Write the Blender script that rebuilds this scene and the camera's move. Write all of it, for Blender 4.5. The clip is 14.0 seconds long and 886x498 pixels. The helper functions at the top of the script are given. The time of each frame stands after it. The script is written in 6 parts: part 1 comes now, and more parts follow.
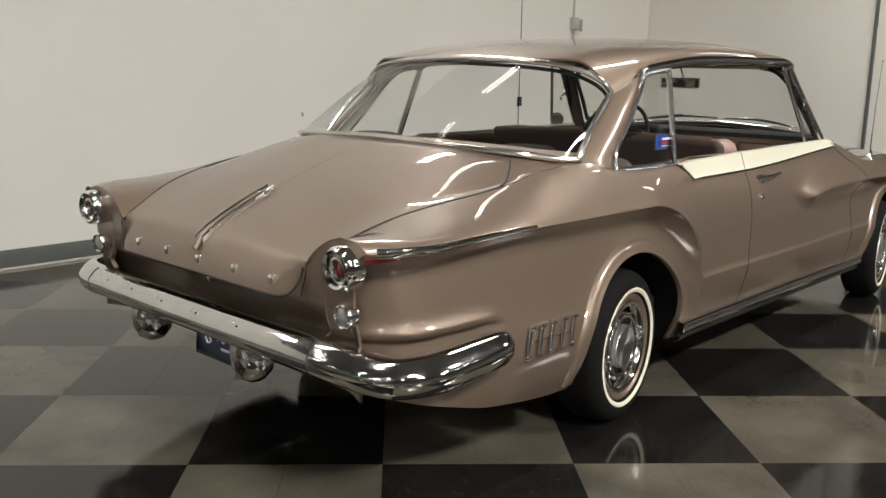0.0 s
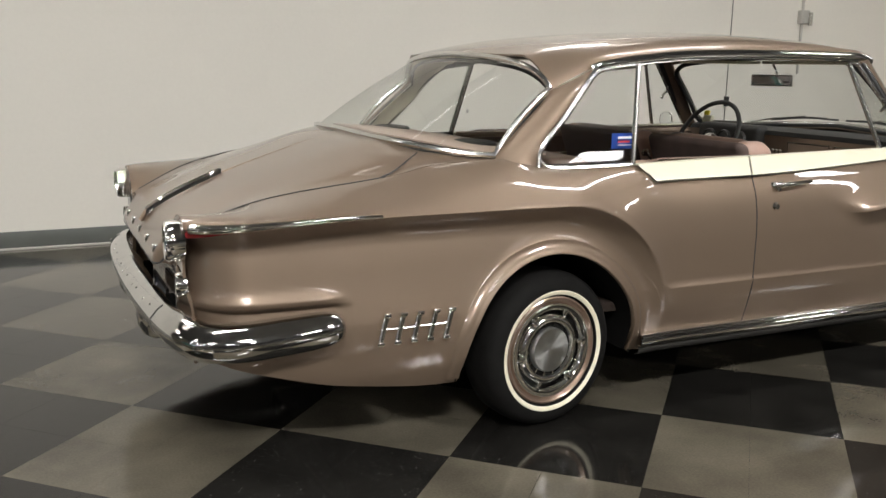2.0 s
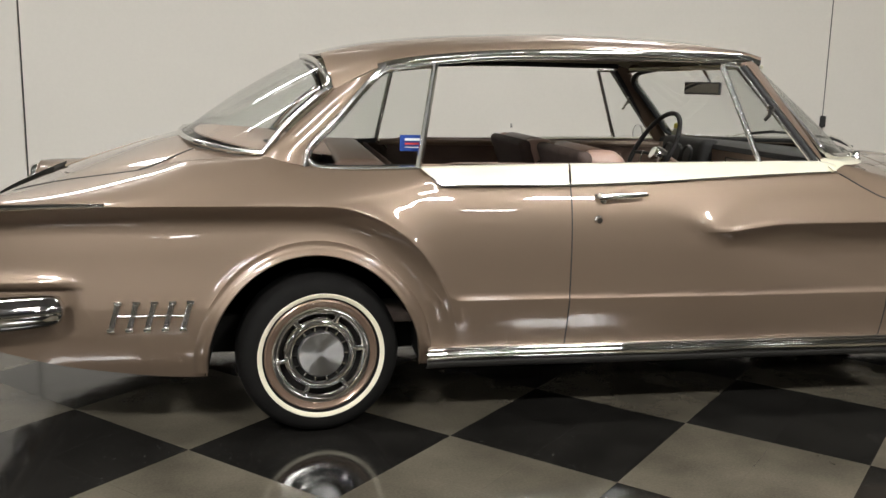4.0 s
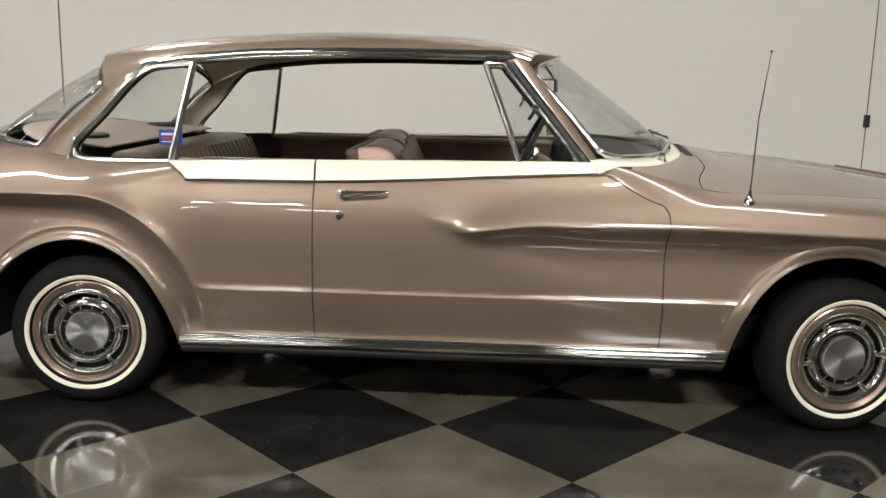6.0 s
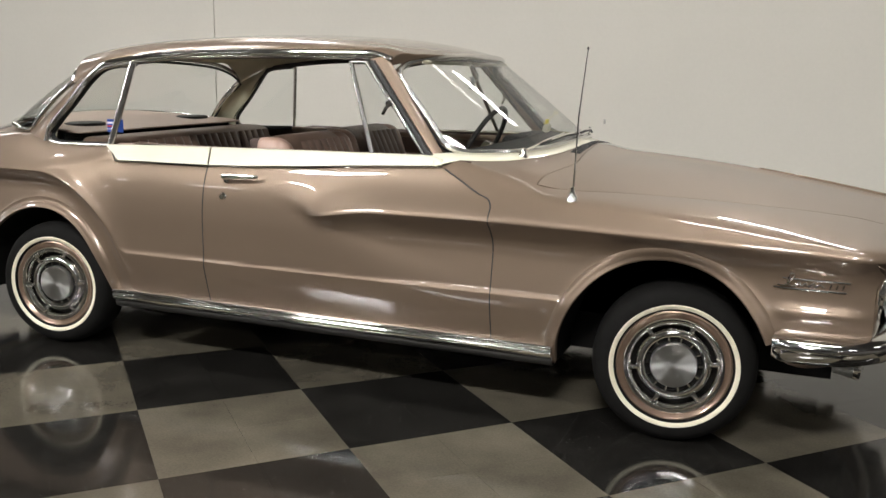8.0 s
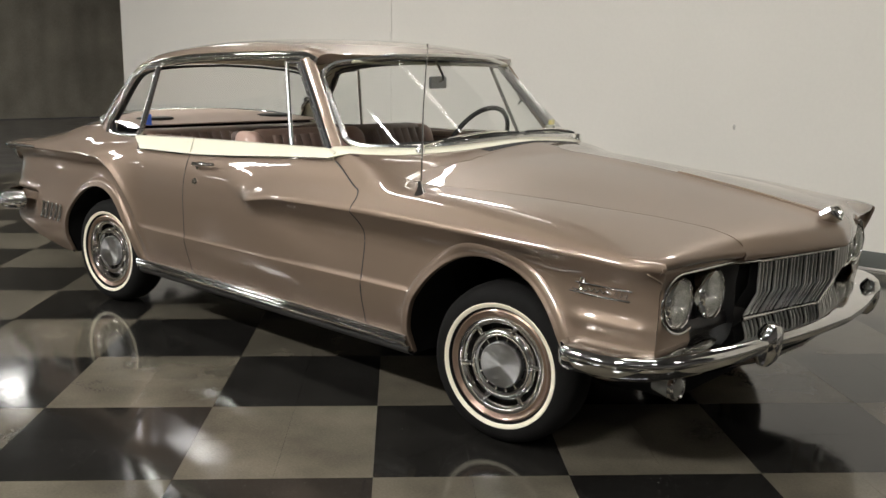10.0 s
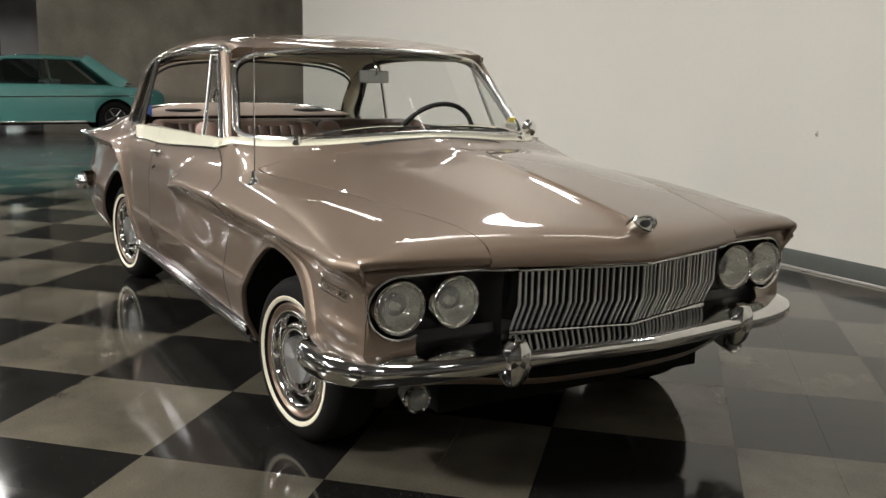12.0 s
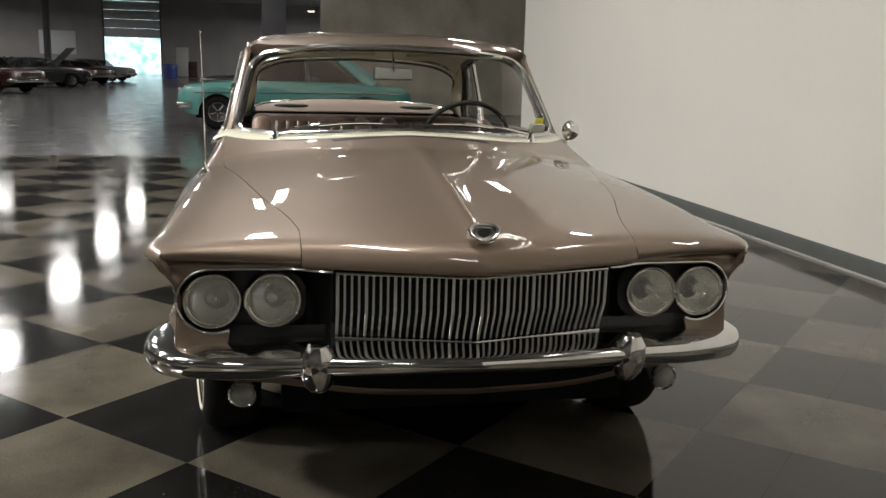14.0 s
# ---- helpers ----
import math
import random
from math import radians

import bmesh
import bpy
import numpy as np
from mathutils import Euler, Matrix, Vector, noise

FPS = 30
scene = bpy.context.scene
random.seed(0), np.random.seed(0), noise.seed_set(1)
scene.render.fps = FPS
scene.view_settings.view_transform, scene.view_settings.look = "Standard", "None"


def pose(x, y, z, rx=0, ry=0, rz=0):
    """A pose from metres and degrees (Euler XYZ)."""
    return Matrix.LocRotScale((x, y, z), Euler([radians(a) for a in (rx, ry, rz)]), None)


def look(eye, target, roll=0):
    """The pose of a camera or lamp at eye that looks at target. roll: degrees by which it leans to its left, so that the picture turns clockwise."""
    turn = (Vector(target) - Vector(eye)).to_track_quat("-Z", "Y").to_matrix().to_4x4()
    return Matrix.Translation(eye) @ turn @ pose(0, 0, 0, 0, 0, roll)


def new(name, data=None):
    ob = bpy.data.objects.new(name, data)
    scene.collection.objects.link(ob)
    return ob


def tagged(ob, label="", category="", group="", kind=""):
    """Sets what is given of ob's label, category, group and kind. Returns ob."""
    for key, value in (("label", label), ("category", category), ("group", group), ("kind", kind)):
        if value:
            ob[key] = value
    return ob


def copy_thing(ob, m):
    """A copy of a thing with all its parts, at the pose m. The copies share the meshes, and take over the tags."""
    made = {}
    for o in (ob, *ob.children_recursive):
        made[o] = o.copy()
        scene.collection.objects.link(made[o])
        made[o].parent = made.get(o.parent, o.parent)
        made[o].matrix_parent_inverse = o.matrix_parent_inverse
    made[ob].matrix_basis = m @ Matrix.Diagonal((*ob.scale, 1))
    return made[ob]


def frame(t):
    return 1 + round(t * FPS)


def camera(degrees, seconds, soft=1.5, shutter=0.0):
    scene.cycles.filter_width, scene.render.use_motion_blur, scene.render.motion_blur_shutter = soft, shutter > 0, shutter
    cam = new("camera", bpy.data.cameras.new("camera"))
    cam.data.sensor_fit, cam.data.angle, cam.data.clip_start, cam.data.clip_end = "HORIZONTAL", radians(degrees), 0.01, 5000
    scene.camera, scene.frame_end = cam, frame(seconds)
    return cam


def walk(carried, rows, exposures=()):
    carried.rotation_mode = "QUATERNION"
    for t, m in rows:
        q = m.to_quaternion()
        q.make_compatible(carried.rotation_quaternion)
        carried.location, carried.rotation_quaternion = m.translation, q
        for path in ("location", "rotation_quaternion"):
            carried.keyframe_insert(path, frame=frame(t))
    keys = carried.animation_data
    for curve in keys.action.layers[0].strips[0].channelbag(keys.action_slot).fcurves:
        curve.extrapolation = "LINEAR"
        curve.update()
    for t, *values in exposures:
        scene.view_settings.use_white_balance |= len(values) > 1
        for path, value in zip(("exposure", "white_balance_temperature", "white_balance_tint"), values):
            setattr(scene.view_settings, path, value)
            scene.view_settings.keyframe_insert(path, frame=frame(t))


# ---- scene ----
cam = camera(52.5, 14.0)
PATH = [
    (0, (-4.034, -2.395, 1.23), (-2.602, -1.055, 0.839), 1.1),
    (0.5, (-3.816, -2.639, 1.231), (-2.532, -1.157, 0.838), 1.0),
    (1, (-3.545, -2.879, 1.236), (-2.387, -1.297, 0.839), 1.0),
    (1.5, (-3.262, -3.105, 1.233), (-2.257, -1.422, 0.836), 0.9),
    (2, (-2.953, -3.301, 1.238), (-2.118, -1.529, 0.835), 0.9),
    (2.5, (-2.594, -3.47, 1.232), (-1.902, -1.637, 0.83), 1.0),
    (3, (-2.247, -3.565, 1.222), (-1.682, -1.688, 0.826), 1.2),
    (3.5, (-1.888, -3.633, 1.198), (-1.435, -1.722, 0.82), 1.4),
    (4, (-1.451, -3.708, 1.179), (-1.11, -1.771, 0.819), 1.2),
    (6.5, (0.532, -3.86, 1.228), (0.285, -1.913, 0.843), 1.0),
    (7, (0.959, -3.849, 1.232), (0.558, -1.928, 0.847), 0.8),
    (7.5, (1.347, -3.817, 1.233), (0.788, -1.936, 0.847), 0.8),
    (8, (1.71, -3.752, 1.237), (0.982, -1.931, 0.848), 1.0),
    (8.5, (2.116, -3.617, 1.237), (1.231, -1.867, 0.843), 1.0),
    (11, (3.677, -2.412, 1.207), (2.127, -1.205, 0.832), 0.8),
    (11.5, (3.865, -2.086, 1.202), (2.247, -0.973, 0.823), 1.0),
    (12, (4.032, -1.776, 1.201), (2.334, -0.789, 0.82), 1.1),
    (12.5, (4.184, -1.453, 1.206), (2.414, -0.606, 0.821), 1.1),
    (13, (4.287, -1.131, 1.207), (2.451, -0.438, 0.82), 1.4),
    (13.5, (4.342, -0.833, 1.209), (2.444, -0.341, 0.817), 1.5),
    (14, (4.368, -0.552, 1.209), (2.444, -0.171, 0.818), 1.5),
]
walk(cam, [(t, look(eye, target, roll)) for t, eye, target, roll in PATH])

# ---------------------------------------------------------------- light
world = bpy.data.worlds.new("world")
scene.world = world
world.use_nodes = True
world.node_tree.nodes["Background"].inputs["Color"].default_value = (0.6, 0.75, 0.9, 1)
world.node_tree.nodes["Background"].inputs["Strength"].default_value = 0.02

LAMP_POWER = {-24.0: 560.0, 3.0: 560.0, -17.5: 80.0, -13.0: 190.0, -6.7: 620.0, -1.2: 105.0, 4.1: 108.0}
STRIPS = [(x, y) for y in (2.1,) for x in (-5.6, -2.4, 0.8)]
STRIP_Z = 4.6
STRIP_ROW = -1.2
LAMP_TINT = (1.0, 0.988, 0.965)
LAMP_Z = 5.55
# rows -24 and 3 are added fittings, unseen, to brighten the far wall
LAMP_X = {-17.5: (-36, -27, -18, -10, -4, 2, 8), -13.0: (-41.7, -26, -18, -10, -4, 2, 8), -24.0: (-70, -56), 3.0: (-70, -56), -6.7: (-39.8, -31.8, -24.2, -17.1, -10.5, -4, 2, 8), -1.2: (-35, -28.5, -22, -15.6, -10.3, -4, 2, 8), 4.1: (-16, -10, -4, 2)}
LAMPS = [(x, y) for y, xs in LAMP_X.items() for x in xs]
CEILING = 4.4


def ceiling_lamp(x, y, z, power, sx=1.24, sy=0.60):
    data = bpy.data.lights.new("tube_light", "AREA")
    data.shape, data.size, data.size_y = "RECTANGLE", sx, sy
    data.energy, data.color = power, LAMP_TINT
    ob = new("tube_light", data)
    ob.matrix_world = pose(x, y, z)
    return ob


# ---------------------------------------------------------------- materials
def material(name, color, rough=0.5, metal=0.0, coat=0.0, coat_rough=0.03, spec=0.5, mottle=0.0, scale=8.0, grain=0.0,
             grain_scale=200.0, bump=0.0, bump_scale=60.0, vary=0.0, rough_vary=0.0, flecks=0.0):
    """A painted, metal or cloth surface with mottling at two scales, fine relief and a random shade per piece."""
    m = bpy.data.materials.new(name)
    m.use_nodes = True
    nt = m.node_tree
    b = nt.nodes["Principled BSDF"]
    b.inputs["Roughness"].default_value = rough
    b.inputs["Metallic"].default_value = metal
    b.inputs["Coat Weight"].default_value = coat
    b.inputs["Coat Roughness"].default_value = coat_rough
    b.inputs["Specular IOR Level"].default_value = spec
    b.inputs["Base Color"].default_value = (*color, 1)
    geo = nt.nodes.new("ShaderNodeNewGeometry")
    factor = None

    def noise_node(sc, detail):
        n = nt.nodes.new("ShaderNodeTexNoise")
        n.inputs["Scale"].default_value = sc
        n.inputs["Detail"].default_value = detail
        nt.links.new(geo.outputs["Position"], n.inputs["Vector"])
        return n.outputs["Fac"]

    def ranged(sock, amount):
        r = nt.nodes.new("ShaderNodeMapRange")
        r.inputs["From Min"].default_value, r.inputs["From Max"].default_value = 0.25, 0.75
        r.inputs["To Min"].default_value, r.inputs["To Max"].default_value = 1 - amount, 1 + amount
        nt.links.new(sock, r.inputs["Value"])
        return r.outputs["Result"]

    for amount, sock in ((mottle, lambda: noise_node(scale, 4)), (grain, lambda: noise_node(grain_scale, 2)),
                         (vary, lambda: nt.nodes.new("ShaderNodeObjectInfo").outputs["Random"])):
        if amount:
            v = ranged(sock(), amount)
            if factor is None:
                factor = v
            else:
                mul = nt.nodes.new("ShaderNodeMath")
                mul.operation = "MULTIPLY"
                nt.links.new(factor, mul.inputs[0])
                nt.links.new(v, mul.inputs[1])
                factor = mul.outputs[0]
    if factor is not None:
        sc = nt.nodes.new("ShaderNodeVectorMath")
        sc.operation = "SCALE"
        sc.inputs[0].default_value = color
        nt.links.new(factor, sc.inputs["Scale"])
        nt.links.new(sc.outputs["Vector"], b.inputs["Base Color"])
        if flecks:
            # pale chips scattered through the tile
            r = nt.nodes.new("ShaderNodeMapRange")
            r.inputs["From Min"].default_value, r.inputs["From Max"].default_value = 0.675, 0.735
            nt.links.new(noise_node(100.0, 1), r.inputs["Value"])
            mix = nt.nodes.new("ShaderNodeMix")
            mix.data_type = "RGBA"
            nt.links.new(r.outputs["Result"], mix.inputs["Factor"])
            nt.links.new(sc.outputs["Vector"], mix.inputs["A"])
            mix.inputs["B"].default_value = (flecks, flecks * 0.95, flecks * 0.85, 1)
            nt.links.new(mix.outputs["Result"], b.inputs["Base Color"])
    if rough_vary:
        r = ranged(noise_node(scale * 2.3, 5), rough_vary)
        mul = nt.nodes.new("ShaderNodeMath")
        mul.operation = "MULTIPLY"
        mul.inputs[1].default_value = rough
        nt.links.new(r, mul.inputs[0])
        nt.links.new(mul.outputs[0], b.inputs["Roughness"])
    if bump:
        bp = nt.nodes.new("ShaderNodeBump")
        bp.inputs["Strength"].default_value = bump
        bp.inputs["Distance"].default_value = 0.002
        nt.links.new(noise_node(bump_scale, 3), bp.inputs["Height"])
        nt.links.new(bp.outputs["Normal"], b.inputs["Normal"])
    return m


def glow(name, color, strength):
    m = bpy.data.materials.new(name)
    m.use_nodes = True
    b = m.node_tree.nodes["Principled BSDF"]
    b.inputs["Base Color"].default_value = (*color, 1)
    b.inputs["Emission Color"].default_value = (*color, 1)
    b.inputs["Emission Strength"].default_value = strength
    return m


def clear_glass(name, tint=(0.93, 0.95, 0.94)):
    """Thin pane: mostly clear, with a mirror sheen that grows at grazing angles."""
    m = bpy.data.materials.new(name)
    m.use_nodes = True
    nt = m.node_tree
    nt.nodes.remove(nt.nodes["Principled BSDF"])
    out = nt.nodes["Material Output"]
    tr = nt.nodes.new("ShaderNodeBsdfTransparent")
    tr.inputs["Color"].default_value = (*tint, 1)
    gl = nt.nodes.new("ShaderNodeBsdfGlossy")
    gl.inputs["Roughness"].default_value = 0.008
    mix = nt.nodes.new("ShaderNodeMixShader")
    lw = nt.nodes.new("ShaderNodeLayerWeight")
    lw.inputs["Blend"].default_value = 0.5
    po = nt.nodes.new("ShaderNodeMath")
    po.operation = "POWER"
    po.inputs[1].default_value = 4.5
    ma = nt.nodes.new("ShaderNodeMath")
    ma.operation = "MULTIPLY_ADD"
    ma.inputs[1].default_value, ma.inputs[2].default_value = 0.85, 0.07
    nt.links.new(lw.outputs["Facing"], po.inputs[0])
    nt.links.new(po.outputs[0], ma.inputs[0])
    nt.links.new(ma.outputs[0], mix.inputs["Fac"])
    nt.links.new(tr.outputs["BSDF"], mix.inputs[1])
    nt.links.new(gl.outputs["BSDF"], mix.inputs[2])
    nt.links.new(mix.outputs["Shader"], out.inputs["Surface"])
    return m


def fluted(m):
    """Moulded lens: part of the light scatters in its flutes."""
    nt = m.node_tree
    out = nt.nodes["Material Output"]
    clear = out.inputs["Surface"].links[0].from_socket
    haze = nt.nodes.new("ShaderNodeBsdfDiffuse")
    haze.inputs["Color"].default_value = (0.72, 0.71, 0.64, 1)
    mix = nt.nodes.new("ShaderNodeMixShader")
    wave = nt.nodes.new("ShaderNodeTexWave")
    wave.bands_direction = "Y"
    wave.inputs["Scale"].default_value = 70.0
    wave.inputs["Distortion"].default_value = 4.0
    geo = nt.nodes.new("ShaderNodeNewGeometry")
    r = nt.nodes.new("ShaderNodeMapRange")
    r.inputs["To Min"].default_value, r.inputs["To Max"].default_value = 0.26, 0.32
    nt.links.new(geo.outputs["Position"], wave.inputs["Vector"])
    nt.links.new(wave.outputs["Fac"], r.inputs["Value"])
    nt.links.new(r.outputs["Result"], mix.inputs["Fac"])
    nt.links.new(clear, mix.inputs[1])
    nt.links.new(haze.outputs["BSDF"], mix.inputs[2])
    nt.links.new(mix.outputs["Shader"], out.inputs["Surface"])
    return m


PAINT = material("rose_beige_metallic_paint", (0.213, 0.1545, 0.110), rough=0.44, metal=0.52, coat=1.0, coat_rough=0.018, mottle=0.025, scale=3, grain=0.10, grain_scale=1800)
CREAM = material("cream_paint", (0.78, 0.745, 0.585), rough=0.35, coat=0.8, mottle=0.03)
CREAM_TRIM = material("cream_interior_trim", (0.55, 0.52, 0.38), rough=0.6, mottle=0.05)
CHROME = material("chrome", (0.88, 0.87, 0.84), rough=0.055, metal=1.0, mottle=0.03, scale=25, rough_vary=0.3)
BUMPER_CHROME = material("old_bumper_chrome", (0.66, 0.655, 0.64), rough=0.09, metal=1.0, mottle=0.08, scale=14, rough_vary=0.5)
SATIN_CHROME = material("bright_satin_trim", (0.66, 0.655, 0.63), rough=0.2, metal=1.0, mottle=0.03, scale=25)
DULL_CHROME = material("aged_chrome", (0.55, 0.54, 0.51), rough=0.22, metal=1.0, mottle=0.1, scale=30, rough_vary=0.4)
BRUSHED = material("brushed_aluminium", (0.42, 0.42, 0.41), rough=0.33, metal=1.0, mottle=0.06, scale=40, grain=0.12, grain_scale=400)
def radial_sheen(m, axis="Y"):
    nt = m.node_tree
    b = nt.nodes["Principled BSDF"]
    t = nt.nodes.new("ShaderNodeTangent")
    t.direction_type, t.axis = "RADIAL", axis
    nt.links.new(t.outputs["Tangent"], b.inputs["Tangent"])
    b.inputs["Anisotropic"].default_value = 0.9
    return m


SPUN = radial_sheen(material("spun_aluminium", (0.55, 0.55, 0.54), rough=0.34, metal=1.0, mottle=0.04, scale=40))
RUBBER = material("black_rubber", (0.009, 0.0085, 0.008), rough=0.75, spec=0.12, mottle=0.2, scale=20, bump=0.2, bump_scale=150)
SEAL = material("dark_weatherstrip", (0.02, 0.02, 0.02), rough=0.6)
WHITEWALL = material("whitewall_rubber", (0.78, 0.72, 0.56), rough=0.6, mottle=0.06, scale=25)
COPPER_RIM = material("rose_painted_rim", (0.24, 0.165, 0.12), rough=0.3, metal=0.5, coat=0.8)
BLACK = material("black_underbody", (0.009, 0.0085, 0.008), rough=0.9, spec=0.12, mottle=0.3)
GRILLE_BLACK = material("black_enamel", (0.012, 0.011, 0.011), rough=0.35, mottle=0.2)
VINYL = material("brown_copper_vinyl", (0.145, 0.094, 0.072), rough=0.42, mottle=0.12, scale=12, bump=0.35, bump_scale=220, coat=0.15, coat_rough=0.3)
VINYL_LIGHT = material("pale_copper_vinyl", (0.40, 0.265, 0.215), rough=0.30, mottle=0.06, bump=0.2, bump_scale=200)
VINYL_DARK = material("dark_brown_cloth", (0.075, 0.05, 0.042), rough=0.75, mottle=0.2, scale=15, bump=0.5, bump_scale=300)
DASH_BROWN = material("brown_dash_paint", (0.30, 0.215, 0.155), rough=0.45, mottle=0.08)
DASH_BLACK = material("black_dash_pad", (0.02, 0.018, 0.017), rough=0.6, mottle=0.2)
CARPET = material("dark_brown_carpet", (0.04, 0.028, 0.022), rough=0.95, mottle=0.3, scale=30, bump=0.8, bump_scale=400)
RED_LENS = material("red_lamp_lens", (0.22, 0.012, 0.015), rough=0.12, coat=1.0, mottle=0.1, scale=60)
CLEAR_LENS = material("ribbed_clear_lens", (0.30, 0.30, 0.27), rough=0.16, coat=1.0, spec=0.8, mottle=0.25, scale=28, bump=0.5, bump_scale=260)
LAMP_BOWL = material("lamp_reflector", (0.86, 0.85, 0.80), rough=0.20, metal=0.92, mottle=0.12, scale=30, bump=0.6, bump_scale=60)
LENS_GLASS = fluted(clear_glass("headlamp_glass", (0.97, 0.98, 0.95)))
GLASS = clear_glass("window_glass")
TINTED = clear_glass("dark_window_glass", (0.35, 0.38, 0.37))
BLUE = material("blue_sticker", (0.03, 0.09, 0.42), rough=0.4)
RED_INK = material("red_ink", (0.5, 0.05, 0.06), rough=0.5)
WHITE_INK = material("white_ink", (0.75, 0.76, 0.80), rough=0.5)
YELLOW = material("yellow_plastic", (0.75, 0.62, 0.03), rough=0.4, mottle=0.05)
PLATE_BLUE = material("dark_blue_plate", (0.02, 0.035, 0.09), rough=0.3, coat=0.5, mottle=0.2, scale=15)
MIRROR = material("mirror_glass", (0.85, 0.86, 0.86), rough=0.02, metal=1.0)
WALL_WHITE = material("white_wall_paint", (0.72, 0.685, 0.62), rough=0.55, mottle=0.025, scale=0.9, grain=0.012, grain_scale=40, bump=0.08, bump_scale=90)
WALL_GREY = material("grey_curtain", (0.32, 0.29, 0.23), rough=0.8, mottle=0.25, scale=1.2, grain=0.1, grain_scale=30)
SHELF_ROSE = material("rose_parcel_shelf", (0.44, 0.33, 0.27), rough=0.5, mottle=0.05)
HALL_CEIL = material("white_roof_insulation", (0.27, 0.265, 0.255), rough=0.85, mottle=0.06, scale=1.0)
WALL_PALE = material("pale_hall_wall", (0.22, 0.215, 0.205), rough=0.8, mottle=0.1, scale=0.5)
WALL_DARK = material("dark_hall_wall", (0.30, 0.285, 0.275), rough=0.8, mottle=0.15, scale=0.5)
BASE_GREY = material("grey_vinyl_baseboard", (0.10, 0.105, 0.095), rough=0.45, mottle=0.1, scale=6)
TILE_LIGHT = material("light_grey_vinyl_tile", (0.092, 0.081, 0.061), spec=0.36, rough=0.105, mottle=0.46, scale=2.6, grain=0.13, grain_scale=120, vary=0.07, rough_vary=0.4, bump=0.10, bump_scale=13)
TILE_BLACK = material("black_vinyl_tile", (0.012, 0.0112, 0.010), spec=0.36, rough=0.092, flecks=0.06, mottle=0.4, scale=6, grain=0.5, grain_scale=140, vary=0.12, rough_vary=0.4, bump=0.10, bump_scale=13)
JOINT = material("dark_tile_joint", (0.02, 0.019, 0.017), rough=0.7)
CONCRETE = material("polished_concrete", (0.085, 0.082, 0.082), rough=0.18, mottle=0.2, scale=1.2, grain=0.1, grain_scale=60, rough_vary=0.4)
ROCKER = material("dark_satin_rocker", (0.035, 0.033, 0.03), rough=0.5, metal=0.3, mottle=0.1, scale=20)
STEEL = material("painted_steel", (0.5, 0.48, 0.44), rough=0.4, metal=0.3, mottle=0.08)
TEAL = material("teal_car_paint", (0.085, 0.265, 0.235), rough=0.35, coat=1.0, mottle=0.03)
TUBE_GLOW = glow("tube_glow", (1.0, 0.95, 0.87), 16.0)
DAY_GLOW = glow("daylight_outside", (0.62, 0.80, 0.92), 2.2)


def leafy_distance(m):
    """Pale sky and soft greenery mixed in the bright distance."""
    nt = m.node_tree
    b = nt.nodes["Principled BSDF"]
    n = nt.nodes.new("ShaderNodeTexNoise")
    n.inputs["Scale"].default_value = 0.9
    n.inputs["Detail"].default_value = 5.0
    geo = nt.nodes.new("ShaderNodeNewGeometry")
    ramp = nt.nodes.new("ShaderNodeValToRGB")
    ramp.color_ramp.elements[0].position, ramp.color_ramp.elements[1].position = 0.38, 0.60
    ramp.color_ramp.elements[0].color = (0.22, 0.42, 0.38, 1)
    ramp.color_ramp.elements[1].color = (0.72, 0.90, 1.0, 1)
    nt.links.new(geo.outputs["Position"], n.inputs["Vector"])
    nt.links.new(n.outputs["Fac"], ramp.inputs["Fac"])
    nt.links.new(ramp.outputs["Color"], b.inputs["Emission Color"])


leafy_distance(DAY_GLOW)


# ---------------------------------------------------------------- building helpers
def spline(table):
    """Monotone cubic through rows (x, value): a function of x, held flat past the ends."""
    xs, ys = np.array([r[0] for r in table], float), np.array([r[1] for r in table], float)
    h = np.diff(xs)
    d = np.diff(ys) / h
    m = np.zeros(len(xs))
    for i in range(1, len(xs) - 1):
        if d[i - 1] * d[i] > 0:
            w1, w2 = 2 * h[i] + h[i - 1], h[i] + 2 * h[i - 1]
            m[i] = (w1 + w2) / (w1 / d[i - 1] + w2 / d[i])
    m[0], m[-1] = d[0], d[-1]

    def f(x):
        x = min(max(x, xs[0]), xs[-1])
        i = min(max(int(np.searchsorted(xs, x)) - 1, 0), len(h) - 1)
        t = (x - xs[i]) / h[i]
        return float((2 * t**3 - 3 * t**2 + 1) * ys[i] + (t**3 - 2 * t**2 + t) * h[i] * m[i] + (3 * t**2 - 2 * t**3) * ys[i + 1] + (t**3 - t**2) * h[i] * m[i + 1])

    return f


def curve3(points, n):
    """n + 1 points along a smooth line through the given ones."""
    p = [Vector(q) for q in points]
    acc = [0.0]
    for a, b in zip(p, p[1:]):
        acc.append(acc[-1] + (b - a).length)
    out = []
    for k in range(n + 1):
        s = acc[-1] * k / n
        i = min(max(int(np.searchsorted(acc, s)) - 1, 0), len(p) - 2)
        t = (s - acc[i]) / (acc[i + 1] - acc[i])
        l = acc[i + 1] - acc[i]
        def tangent(j):
            if j == 0:
                return (p[1] - p[0]) / (acc[1] - acc[0])
            if j == len(p) - 1:
                return (p[-1] - p[-2]) / (acc[-1] - acc[-2])
            return (p[j + 1] - p[j - 1]) / (acc[j + 1] - acc[j - 1])
        out.append(p[i] * (2 * t**3 - 3 * t**2 + 1) + tangent(i) * l * (t**3 - 2 * t**2 + t) + p[i + 1] * (3 * t**2 - 2 * t**3) + tangent(i + 1) * l * (t**3 - t**2))
    return out


